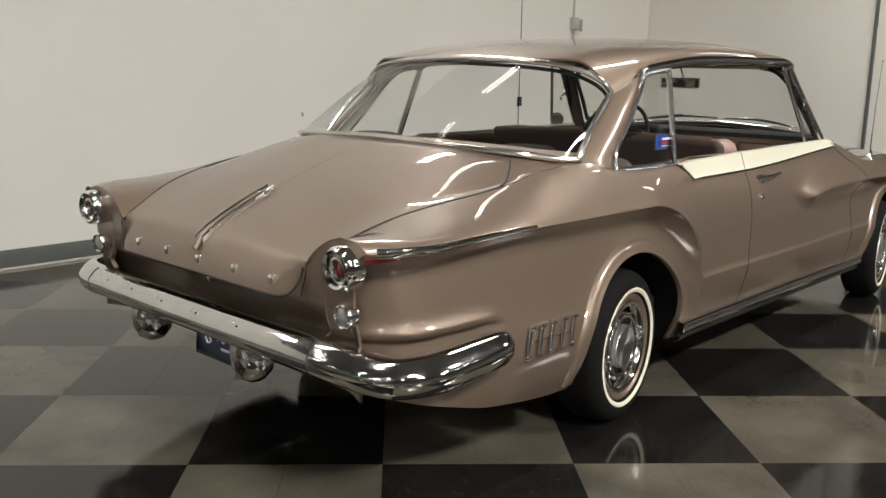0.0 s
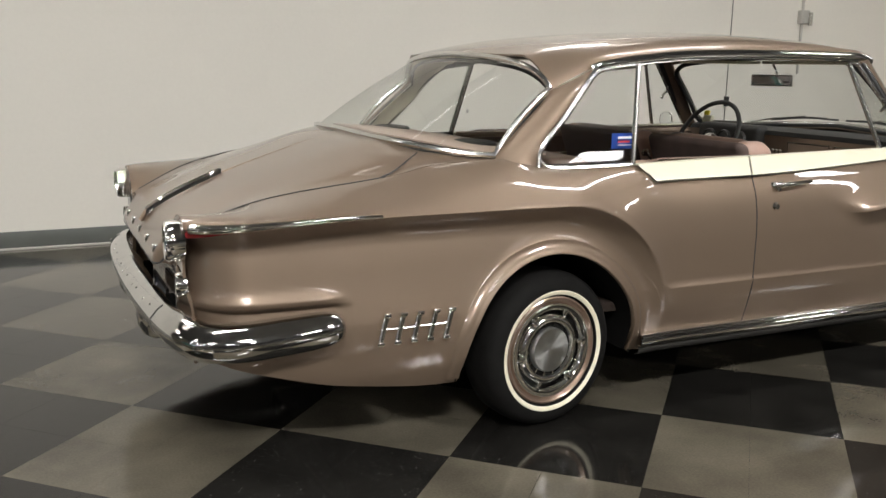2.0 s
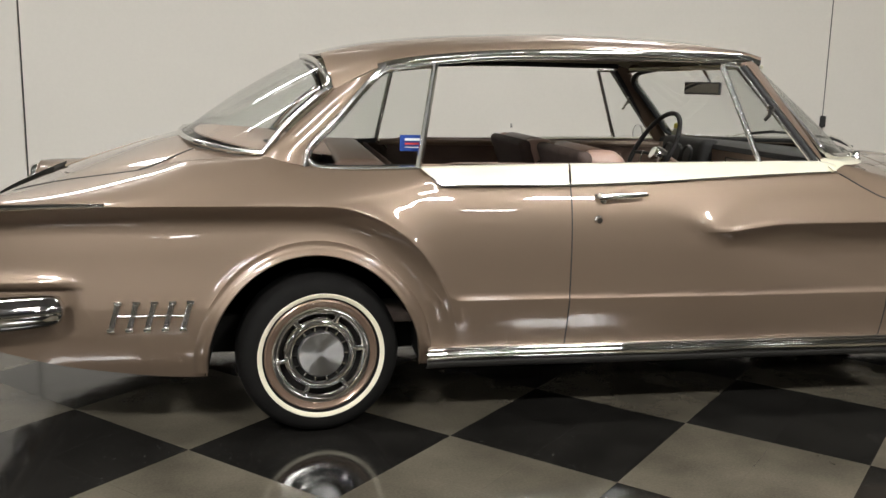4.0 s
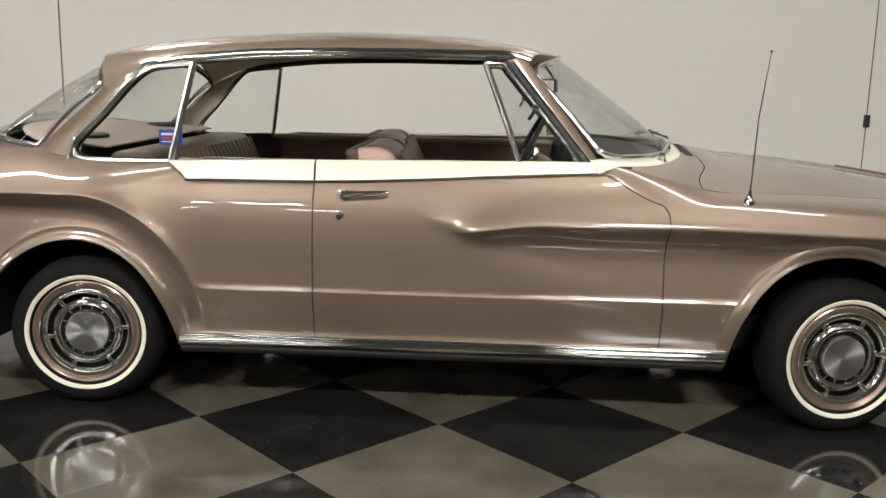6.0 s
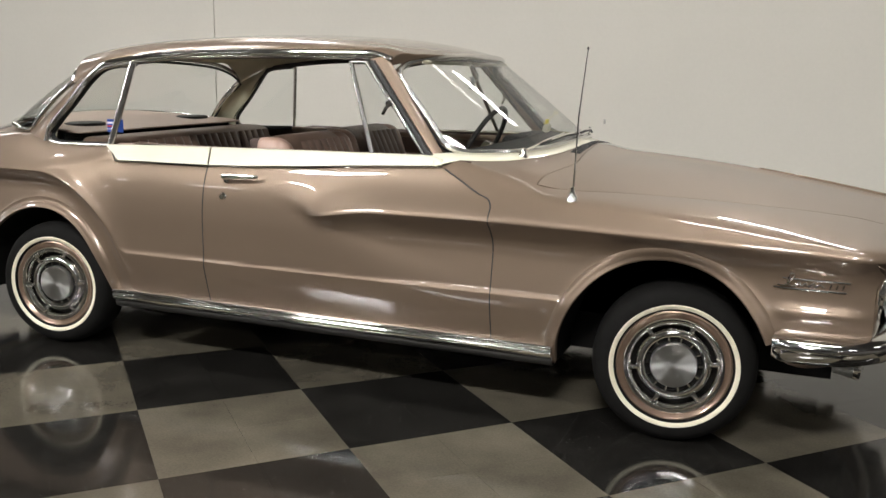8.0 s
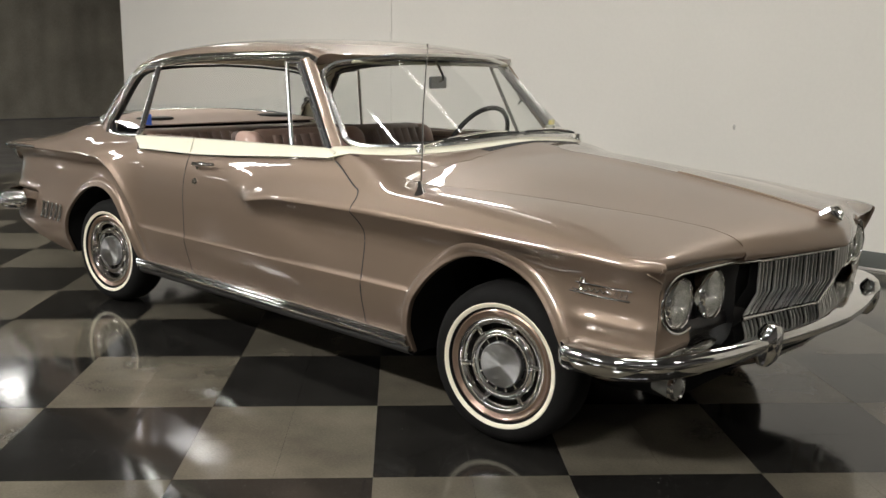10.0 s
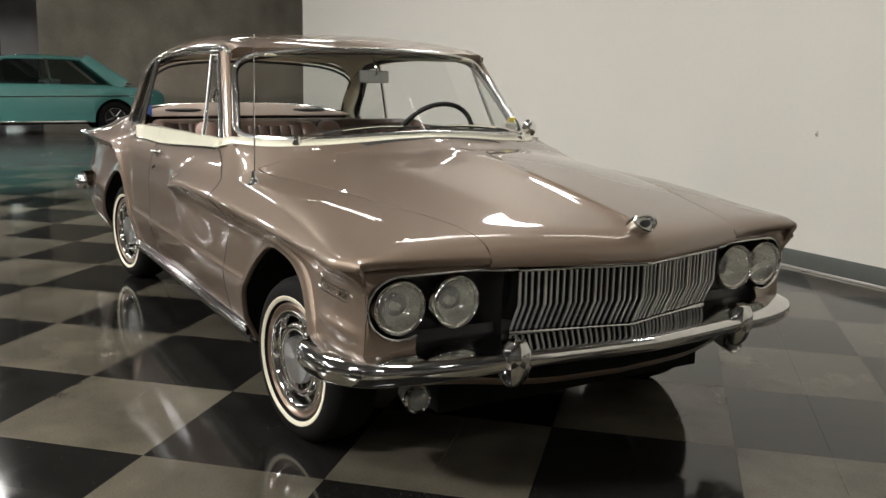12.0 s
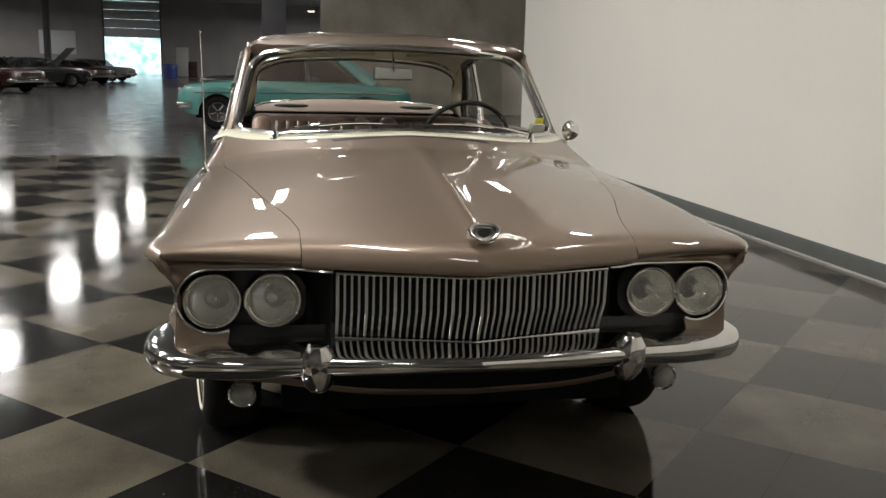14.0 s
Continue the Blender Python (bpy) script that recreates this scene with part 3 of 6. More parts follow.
def build_sides():
    # front fender: from the hood's seam over the top and down the side
    rows = []
    for x0, zb in side_stations(0.7195, 1.955, FRONT_ARCH):
        zt = fender_top(x0)
        w = smooth(1.2, 1.955, x0)
        warp = lambda y: (front_x(y) - front_x(0.80) + 0.028 * smooth(0.52, 0.80, y)) * w
        ys = 0.6
        for _ in range(6):
            ys = hood_side(max(x0 + warp(ys), 0.90)) + lerp(0.0002, 0.0008, smooth(0.90, 0.95, x0))
        flare = 0.012 * smooth(1.7, 1.88, x0) - 0.042 * smooth(1.86, 1.955, x0) ** 2
        yt = body_y(x0, zt) + flare
        sec = []
        near = lerp(0.35, 1.0, smooth(1.955, 1.5, x0))
        p0 = (ys, hood_z(min(x0 + warp(ys), front_x(ys) - 0.004), ys) - 0.001 * smooth(0.95, 0.90, x0))
        p1 = (lerp(ys, yt, 0.45), lerp(p0[1], zt, 0.25) + 0.008 * near)
        run_on = p0[1] + (yt - ys) * 0.45 * (hood_z(x0, ys) - hood_z(x0, ys - 0.03)) / 0.03
        p1 = (p1[0], lerp(p1[1], run_on, smooth(1.45, 0.95, x0)))
        p2 = (yt - 0.028, zt + 0.033 * near)
        for i in range(14):
            y, z = bezier(p0, p1, p2, (yt, zt), i / 13)
            sec.append((x0 + warp(y), -y, z))
        back = 0.034 * smooth(1.72, 1.955, x0)
        for z in side_levels(min(zb, zt - 0.01), front_ridge(x0), zt, 22, 6)[1:]:
            sec.append((x0 + 0.028 * w - back * smooth(0.705, 0.60, z), -(body_y(x0, z) + flare * smooth(0.64, 0.70, z)), z))
        rows.append(sec)
    bm = grid(rows)
    # the lip turns under at the front
    nose = rows[-1][:15]
    add_grid(bm, [[(x + dx, y * f, z + dz) for x, y, z in nose] for dx, f, dz in ((0, 1, 0), (0.003, 1, -0.008), (0.001, 0.998, -0.019), (-0.008, 0.995, -0.028), (-0.050, 0.985, -0.031))])
    cowl_rows = []
    for x0 in [lerp(0.503, CORNER_X, i / 9) for i in range(10)] + [CORNER_X + CORNER_R * math.sin(math.pi * i / 16) for i in range(1, 9)]:
        zt = fender_top(x0)
        yt = body_y(x0, zt)
        yi = min(0.7152, yt - 0.01)
        p0 = (yi, hood_z(x0, yi) - 0.001)
        p1 = (lerp(yi, yt, 0.45), p0[1] + (yt - yi) * 0.45 * (hood_z(x0, yi) - hood_z(x0, yi - 0.03)) / 0.03)
        row = [(x0, -y, z) for y, z in (bezier(p0, p1, (max(yt - 0.028, lerp(yi, yt, 0.4)), zt + 0.028 * smooth(0.45, 0.7, x0) + 0.006), (yt, zt), k / 13) for k in range(14))]
        zl = zt - 0.0008 if x0 <= CORNER_X else CORNER_Z + math.sqrt(max(0.0, CORNER_R**2 - (x0 - CORNER_X) ** 2))
        for k in range(1, 5):
            z = min(lerp(zt, zl, k / 4), zt - 0.0002 * k)
            row.append((x0, -body_y(x0, z), z))
        cowl_rows.append(row)
    add_grid(bm, cowl_rows)
    bmesh.ops.remove_doubles(bm, verts=bm.verts[:], dist=0.0012)
    both("front_fender", bm, PAINT, car, sharp=60, solid=0.012)

    # door
    rows = []
    n = 46
    for i in range(n + 1):
        u = i / n
        sec = []
        x0 = lerp(-0.4960, 0.7160, u)
        zt = side_top(min(x0, 0.50))
        for z in side_levels(0.226, front_ridge(x0), zt, 22, 10):
            xf = 0.7160
            if z > 0.7925:
                lo, hi = 0.50, 0.72
                for _ in range(24):
                    mid = (lo + hi) / 2
                    lo, hi = (mid, hi) if fender_top(mid) > z else (lo, mid)
                xf = min(xf, lo - 0.003)
            if CORNER_Z < z < CORNER_Z + CORNER_R:
                xf = min(xf, CORNER_X - 0.0030 + math.sqrt(CORNER_R**2 - (z - CORNER_Z) ** 2))
            x = -0.4960 + (xf + 0.4960) * u
            sec.append((x, -body_y(x, z), z))
        rows.append(sec)
    return both("door", grid(rows), PAINT, car, sharp=60, solid=0.012)


doors = build_sides()


def build_door_gaps():
    for s, door in zip((-1, 1), doors):
        front = [(x, s * (body_y(x, fender_top(x)) - 0.002), fender_top(x) + 0.001) for x in np.linspace(0.515, CORNER_X, 10)]
        for k in range(1, 9):
            x, z = CORNER_X - 0.0016 + CORNER_R * math.sin(math.pi * k / 16), CORNER_Z + CORNER_R * math.cos(math.pi * k / 16)
            front.append((x, s * (body_y(x, z) - 0.0015), z))
        front += [(0.7178, s * (body_y(0.7178, z) - 0.0015), z) for z in np.linspace(CORNER_Z - 0.004, 0.228, 60)]
        part("door_gap", tube(front, 0.0032, 6), SEAL, door, "dark gap at the door's front edge")
        part("door_gap", tube([(-0.4983, s * (body_y(-0.4983, z) - 0.0015), z) for z in np.linspace(0.845, 0.228, 60)], 0.0032, 6), SEAL, door, "dark gap at the door's rear edge")


build_door_gaps()

# quarter panel: shoulder line from the boot lid's seam to the quarter window, then the side
quarter_in_y = spline([(-2.56, 0.50), (-2.3, 0.585), (-2.0, 0.655), (-1.8, 0.672), (-1.6, 0.679), (-1.522, 0.684), (-1.38, 0.715), (-1.2, 0.724), (-1.0, 0.742), (-0.95, 0.760)])
deck_rows = [(0.0, spline([(-2.565, 0.695), (-2.55, 0.715), (-2.50, 0.748), (-2.34, 0.822), (-2.12, 0.902), (-1.84, 0.986), (-1.7, 1.01)])),
             (0.3, spline([(-2.565, 0.695), (-2.55, 0.713), (-2.50, 0.742), (-2.34, 0.814), (-2.12, 0.893), (-1.84, 0.980), (-1.7, 1.0)])),
             (0.5, spline([(-2.565, 0.695), (-2.55, 0.712), (-2.50, 0.735), (-2.34, 0.802), (-2.12, 0.875), (-1.84, 0.950), (-1.72, 0.968)])),
             (0.69, spline([(-2.565, 0.760), (-2.50, 0.790), (-2.3, 0.820), (-2.1, 0.848), (-1.9, 0.880), (-1.7, 0.925), (-1.5, 0.937)]))]


def deck_z(x, y):
    y = abs(y)
    return spline([(q, f(x)) for q, f in deck_rows])(y)


shoulder_z = spline([(-1.75, 0.918), (-1.6, 0.932), (-1.522, 0.934), (-1.38, 0.905), (-1.2, 0.896), (-1.0, 0.900), (-0.95, 0.852)])


def quarter_in_z(x):
    return lerp(deck_z(x, quarter_in_y(x)), shoulder_z(x), smooth(-1.85, -1.65, x))


def quarter_levels(x, zb, zt):
    """Heights down the quarter panel, close together under the ridge."""
    if x > -1.35:
        r = math.sqrt(max(0.0, 1 - ((x + 1.35) / 0.46) ** 2))
        top = 0.30 + 0.49 * r if x < -0.89 else 0.30
    else:
        top = rear_ridge(x)
    base = min(lower_edge(x), zb)
    span = zt - base
    weights = np.linspace(0, 1, 400)
    pocket = 5.0 * smooth(-1.74, -2.09, x)
    dens = np.array([1.0 + 7.0 * math.exp(-((zt - span * w - (top - 0.03)) / 0.05) ** 2) + pocket * math.exp(-((zt - span * w - 0.532) / 0.022) ** 2) for w in weights])
    acc = np.concatenate([[0], np.cumsum((dens[1:] + dens[:-1]) / 2)])
    acc = acc / acc[-1]
    # over the wheel opening the lower heights draw together
    c = 1 - (zt - zb) / span
    p = 2.0 if c <= 1e-6 else min(2.0, 0.8 * (1 / c - 1))
    us = [float(np.interp(k / 60, acc, weights)) for k in range(1, 61)]
    return snapped([zt - span * u * (1 - c * u ** p) for u in us], zb)


def build_quarter():
    rows = []
    for x0, zb in side_stations(-2.556, -0.5005, REAR_ARCH):
        xx = min(x0, -0.95)
        zt = side_top(x0)
        yt = body_y(x0, zt)
        yi, zi = quarter_in_y(xx) + 0.003, quarter_in_z(xx)
        if x0 > -0.95:
            yi, zi = yt - 0.004, zt + 0.002
        fin = 1 - smooth(-2.54, -2.15, x0)
        p1 = (lerp(yi, yt, 0.35), lerp(lerp(zi, zt, 0.12), zt + 0.045, fin))
        p2 = (lerp(yi, yt, 0.86), zt + lerp(0.035, 0.045, fin))
        if x0 > -0.95:
            p1 = p2 = (yt - 0.002, zt + 0.001)
        sec = [(x0, -y, z) for y, z in (bezier((yi, zi), p1, p2, (yt, zt), i / 13) for i in range(14))]
        for z in quarter_levels(x0, min(zb, zt - 0.01), zt):
            sec.append((x0, -body_y(x0, z), z))
        rows.append(sec)
    both("quarter_panel", grid(rows), PAINT, car, sharp=60, solid=0.012)
    # closed end of the fin
    end = rows[0]
    cap = [[(x - 0.001, y, z), (x + 0.004, max(y, -0.66) if y > -0.66 else lerp(y, -0.64, 0.95), z)] for x, y, z in end]
    both("fin_end", grid(cap), PAINT, car, sharp=60, solid=0.003)


build_quarter()


def build_hood_and_deck():
    rows = []
    for i in range(49):
        u = (i / 48) ** 0.8
        row = []
        for k in range(-22, 23):
            v = k / 22
            x = lerp(0.93, 2.045, u)
            sweep_back = 0.08 * smooth(0.55, 0.97, abs(v)) * (1 - u) ** 4
            y = v * (hood_side(max(x - sweep_back, 0.90)) - 0.0012)
            xs = x - sweep_back + (front_x(abs(v) * 0.475) - 2.045) * smooth(0.15, 1.0, u) - 0.02 * (1 - v * v) * (1 - u)
            xs = min(xs, front_x(abs(y)))
            row.append((xs, y, hood_z(xs, y)))
        rows.append(row)
    # lip that turns under at the nose
    last = rows[-1]
    rows.append([(x - 0.004, y, 0.690) for x, y, z in last])
    rows.append([(x - 0.03, y, 0.682) for x, y, z in last])
    part("hood", grid(rows), PAINT, car, sharp=50, solid=0.01)
    # cowl between hood and windscreen
    rows = []
    for i in range(9):
        row = []
        for k in range(-20, 21):
            y = 0.715 * k / 20
            x0 = glass_foot_x(min(abs(y), 0.69)) - 0.02
            x1 = 0.93 - 0.02 * (1 - (k / 20) ** 2) - 0.08 * smooth(0.55, 0.97, abs(k) / 20) - 0.004
            x = lerp(x0, max(x1, x0 + 0.02), i / 8)
            row.append((x, y, hood_z(x, y) - 0.001))
        rows.append(row)
    cowl = part("cowl_panel", grid(rows), PAINT, car, sharp=50, solid=0.01)
    vent = bmesh.new()
    for k in range(-24, 25):
        y = k * 0.0125
        lean = 0.006
        q = [(0.862, y - 0.0030 - lean), (0.862, y + 0.0030 - lean), (0.898, y + 0.0030 + lean), (0.898, y - 0.0030 + lean)]
        low = [vent.verts.new((x, w, hood_z(x, w) - 0.004)) for x, w in q]
        top = [vent.verts.new((x, w, hood_z(x, w) + 0.0012)) for x, w in q]
        vent.faces.new(top)
        for i in range(4):
            vent.faces.new((low[i], low[(i + 1) % 4], top[(i + 1) % 4], top[i]))
    part("vent_grille", vent, SEAL, cowl, "dark air intake slots")
    # cream band under the windscreen
    rows = []
    for k in range(-40, 41):
        v = abs(k) / 40
        s = 1 if k > 0 else -1
        y = 0.724 * v
        x0 = glass_foot_x(min(y, 0.69)) - 0.012 - max(0, y - 0.69) * 1.3
        slope = (glass_foot_x(min(y, 0.69)) - glass_foot_x(min(y, 0.69) - 0.02)) / 0.02
        n = Vector((1, -slope)).normalized()
        row = []
        for i in range(6):
            w = 0.066 * i / 5
            x, yy = x0 + n.x * w, y + n.y * w
            row.append((x, s * yy, hood_z(x, min(yy, 0.717)) - max(0.0, yy - 0.717) * 0.55 + 0.006 - 0.006 * (i == 5)))
        rows.append(row)
    part("cowl_band", grid(rows), CREAM, car, "cream painted band below the windscreen", solid=0.004)
    # boot lid, with its turned-down rear edge
    rows = []
    trunk_side = lambda x: quarter_in_y(x) - 0.0035
    foot_x = spline([(0.0, -1.845), (0.3, -1.828), (0.55, -1.748), (0.64, -1.62), (0.668, -1.53)])
    for i in range(41):
        u = i / 40
        row = []
        for k in range(-24, 25):
            v = k / 24
            x = lerp(-2.548, -1.8, u)
            for _ in range(8):
                y = v * trunk_side(min(x, -1.53))
                x = 0.5 * x + 0.5 * lerp(-2.548, foot_x(abs(y)), u)
            row.append((x, y, lerp(deck_z(x, y), quarter_in_z(x), smooth(0.9, 1.0, abs(v)))))
        rows.append(row)
    low = rows[0]
    down = []
    for k in range(1, 9):
        t = k / 8
        down.append([(-2.548 - 0.046 * math.sin(t * math.pi / 2) * smooth(0.50, 0.42, abs(y)) - 0.012 * t, y * (1 - 0.03 * t), lerp(z, 0.617, t)) for x, y, z in low])
    lid = part("trunk_lid", grid(list(reversed(down)) + rows), PAINT, car, sharp=50, solid=0.008)
    for s in (-1, 1):
        seam = [(x, s * y, deck_z(x, y) + 0.0006) for x, y in ((-1.925, 0.657), (-1.89, 0.648), (-1.83, 0.612), (-1.762, 0.560))]
        part("lid_gap", tube(curve3(seam, 16), 0.0026, 6), SEAL, lid)
        side = [(x, s * (quarter_in_y(x) - 0.0003), quarter_in_z(x) + 0.0008) for x in np.linspace(-2.53, -1.915, 28)]
        part("lid_gap", tube(side, 0.0022, 6), SEAL, lid)
        low_edge = curve3([(-2.602, 0.0, 0.613), (-2.602, s * 0.42, 0.613), (-2.585, s * 0.465, 0.622), (-2.566, s * 0.49, 0.66), (-2.562, s * 0.502, 0.70)], 24)
        part("lid_gap", tube(low_edge, 0.0035, 6), SEAL, lid)
    # tail panel below and beside the lid
    rows = []
    for k in range(-40, 41):
        y = 0.700 * k / 40
        top = 0.69 if abs(y) < 0.5 else lerp(0.70, 0.785, smooth(0.5, 0.60, abs(y))) - 0.06 * smooth(0.66, 0.71, abs(y))
        out = 0.0 if abs(y) < 0.70 else (abs(y) - 0.70) * 0.35
        row = []
        for i in range(13):
            z = lerp(top, 0.36, i / 12)
            recess = 0.012 if abs(y) < 0.5 and z > 0.60 else 0.0
            row.append((-2.556 + recess + out + 0.060 * smooth(0.625, 0.50, z) * (1 - smooth(0.60, 0.74, abs(y)) * 0.8), y, z))
        rows.append(row)
    part("tail_panel", grid(rows), PAINT, car, sharp=50, solid=0.008)


build_hood_and_deck()

# ---------------------------------------------------------------- roof and glass
roof_mid = spline([(-1.42, 1.272), (-1.3, 1.308), (-1.1, 1.345), (-0.8, 1.372), (-0.4, 1.387), (0.0, 1.374), (0.2, 1.348), (0.3, 1.326), (0.40, 1.296)])
drip = spline([(-1.32, 1.145), (-1.295, 1.157), (-1.2, 1.205), (-1.12, 1.238), (-0.9, 1.271), (-0.69, 1.288), (-0.3, 1.297), (0.15, 1.296), (0.25, 1.272)])
roof_rear = spline([(0, -1.385), (0.3, -1.37), (0.5, -1.335), (0.632, -1.295)])
roof_front = spline([(0, 0.385), (0.3, 0.365), (0.5, 0.315), (0.632, 0.235)])


def roof_section(u, lower=0.0):
    out = []
    for i in range(10):
        y = 0.50 * i / 9
        x = lerp(roof_rear(y), roof_front(y), u)
        out.append((x, y, roof_mid(x) - 0.015 * (y / 0.4) ** 2 - lower))
    xa, ya, za = out[-1]
    xe = lerp(roof_rear(0.625), roof_front(0.625), u)
    ye = spline([(-1.3, 0.634), (-1.12, 0.636), (-0.6, 0.622), (0.25, 0.622)])(xe) - lower
    ze = drip(xe) - lower * 0.3
    for i in range(1, 11):
        t = i / 10
        y, z = bezier((ya, za), (0.55, za - 0.008), (ye - 0.012, ze + 0.045), (ye, ze), t)
        out.append((lerp(xa, xe, t), y, z))
    return out


def build_roof():
    rows, inner = [], []
    for i in range(61):
        s = roof_section(i / 60)
        rows.append([(x, -y, z) for x, y, z in reversed(s[1:])] + s)
        s = roof_section(0.01 + 0.975 * i / 60, 0.022)
        inner.append([(x, -y, z) for x, y, z in reversed(s[1:])] + s)
    part("roof", grid(rows), PAINT, car, sharp=60, solid=0.008)
    part("headliner", grid(inner), CREAM_TRIM, car, "pale fabric headliner")
    edge = [roof_section(i / 60)[-1] for i in range(61)]
    rail = [(x, -(y + 0.006), z - 0.001) for x, y, z in edge if x > -1.15]
    rails = both("drip_rail", tube(rail, 0.0150, 10, 0.6), CHROME, car, "broad chrome drip rail over the side windows")
    bead = tube([(x, y - 0.004, z - 0.017) for x, y, z in rail], 0.0050, 8)
    for ob, bm in zip(rails, (bead, mirrored(bead))):
        part("rail_bead", bm, CHROME, ob, "thin lower chrome bead")
    # rear pillar
    a = curve3([(-1.115, 0.637, 1.240), (-1.17, 0.668, 1.185), (-1.27, 0.690, 1.07), (-1.37, 0.706, 0.965), (-1.385, 0.716, 0.905)], 20)
    b = curve3([(-1.296, 0.633, 1.156), (-1.34, 0.640, 1.11), (-1.43, 0.652, 1.03), (-1.515, 0.668, 0.950), (-1.53, 0.680, 0.934)], 20)
    both("pillar_moulding", tube([(p.x - 0.006, -(p.y + 0.007), p.z) for p in a], 0.0095, 8), SATIN_CHROME, car, "chrome moulding down the edge of the rear pillar")
    rows = []
    for p, q in zip(a, b):
        row = []
        for k in range(9):
            t = k / 8
            m = p.lerp(q, t)
            row.append((m.x, -(m.y + 0.018 * math.sin(math.pi * t) - 0.002), m.z))
        rows.append(row)
    both("rear_pillar", grid(rows), PAINT, car, sharp=60, solid=0.010)
    inner = [[(x + 0.01, y + 0.030, z) for x, y, z in r] for r in rows]
    both("pillar_trim", grid(inner), CREAM_TRIM, car, "cream inner trim of the rear pillar", solid=0.003)
    # windscreen pillar
    rows = []
    lo, hi = Vector((0.466, 0.713, 0.915)), Vector((0.188, 0.631, 1.282))
    for i in range(13):
        p = lo.lerp(hi, i / 12)
        ring = []
        for k in range(12):
            c = 2 * math.pi * k / 12
            ring.append((p.x + 0.033 * math.cos(c), -(p.y + 0.014 * math.sin(c) - 0.008 * math.cos(c)), p.z + 0.006 * math.cos(c)))
        rows.append(ring)
    both("windscreen_pillar", grid(rows, closed_v=True), PAINT, car)


build_roof()

wind_top = spline([(0, 0.372), (0.3, 0.352), (0.5, 0.296), (0.61, 0.222)])
wind_top_z = spline([(0, 1.300), (0.3, 1.293), (0.5, 1.272), (0.605, 1.250)])
back_foot = [(0.0, -1.845, 0.989), (0.3, -1.828, 0.981), (0.55, -1.748, 0.966), (0.64, -1.62, 0.945), (0.668, -1.525, 0.939)]
back_head = [(0.0, -1.385, 1.276), (0.3, -1.370, 1.264), (0.5, -1.338, 1.240), (0.60, -1.310, 1.198), (0.632, -1.298, 1.160)]


def build_glass():
    def windscreen_row(t):
        row = []
        d = min(t, 1 - t) * 0.40
        r = 0.045 if t < 0.5 else 0.075
        inset = r - math.sqrt(max(0.0, r**2 - max(0.0, r - d) ** 2))
        for k in range(-24, 25):
            v = k / 24
            yb, yt = (0.69 - inset) * v, (0.612 - inset) * v
            b = Vector((glass_foot_x(abs(yb)), yb, hood_z(glass_foot_x(abs(yb)), yb) + 0.010))
            h = Vector((wind_top(abs(yt)), yt, wind_top_z(abs(yt))))
            p = b.lerp(h, t)
            p.x += 0.008 * math.sin(math.pi * t)
            row.append(p)
        return row
    rows = [windscreen_row(t) for t in (0, 0.005, 0.018, 0.04, 0.07, 0.10, 0.14, 0.19, 0.3, 0.4, 0.5, 0.6, 0.7, 0.81, 0.86, 0.90, 0.93, 0.96, 0.982, 0.995, 1)]
    # painted header that carries the roof down to the glass
    front = roof_section(1.0)
    roof_at = [spline([(p[1], p[q]) for p in front]) for q in (0, 2)]
    header = []
    for k in range(-24, 25):
        y = 0.612 * k / 24
        a, b = Vector((roof_at[0](abs(y)) - 0.004, y, roof_at[1](abs(y)) - 0.0035)), Vector((wind_top(abs(y)) - 0.004, y, wind_top_z(abs(y)) + 0.004))
        header.append([a, a.lerp(b, 0.35) + Vector((0.003, 0, 0.002)), a.lerp(b, 0.7) + Vector((0.003, 0, 0.002)), b])
    part("windscreen_header", grid(header), PAINT, car, "painted roof edge over the windscreen", solid=0.003)
    glass = part("windscreen", grid(rows), GLASS, car, "clear curved windscreen glass")
    loop = rows[0] + [r[-1] for r in rows[1:-1]] + list(reversed(rows[-1])) + [r[0] for r in reversed(rows[1:-1])]
    part("windscreen_trim", tube([(p.x + 0.006, p.y, p.z) for p in loop], 0.012, 8, closed=True), SATIN_CHROME, glass, "polished chrome surround")
    part("windscreen_seal", tube([(p.x - 0.012, p.y * 0.978, p.z - 0.007) for p in loop], 0.011, 8, closed=True), SEAL, glass, "black rubber seal")

    foot = curve3([(x, y, z) for y, x, z in back_foot], 20)
    head = curve3([(x, y, z) for y, x, z in back_head], 20)
    rows = []
    for i in range(13):
        t = i / 12
        half = []
        for p, q in zip(foot, head):
            m = p.lerp(q, t)
            m.x -= 0.012 * math.sin(math.pi * t)
            m.z += 0.008 * math.sin(math.pi * t)
            half.append(m)
        rows.append([Vector((p.x, -p.y, p.z)) for p in reversed(half[1:])] + half)
    glass = part("rear_window", grid(rows), GLASS, car, "large curved rear window")
    loop = rows[0] + [r[-1] for r in rows[1:-1]] + list(reversed(rows[-1])) + [r[0] for r in reversed(rows[1:-1])]
    part("rear_window_trim", tube([(p.x - 0.004, p.y, p.z + 0.004) for p in loop], 0.0105, 8, closed=True), SATIN_CHROME, glass, "polished chrome surround")
    part("rear_window_seal", tube([(p.x + 0.014, p.y * 0.965, p.z - 0.018) for p in loop], 0.007, 8, closed=True), SEAL, glass, "black rubber seal")

    # quarter windows
    out = curve3([(-0.958, 0.652, 1.243), (-1.04, 0.648, 1.236), (-1.12, 0.652, 1.220), (-1.178, 0.671, 1.172), (-1.275, 0.692, 1.062), (-1.366, 0.705, 0.966), (-1.383, 0.712, 0.935), (-1.362, 0.719, 0.907), (-1.30, 0.726, 0.899), (-1.20, 0.731, 0.899), (-1.02, 0.740, 0.903)], 48)
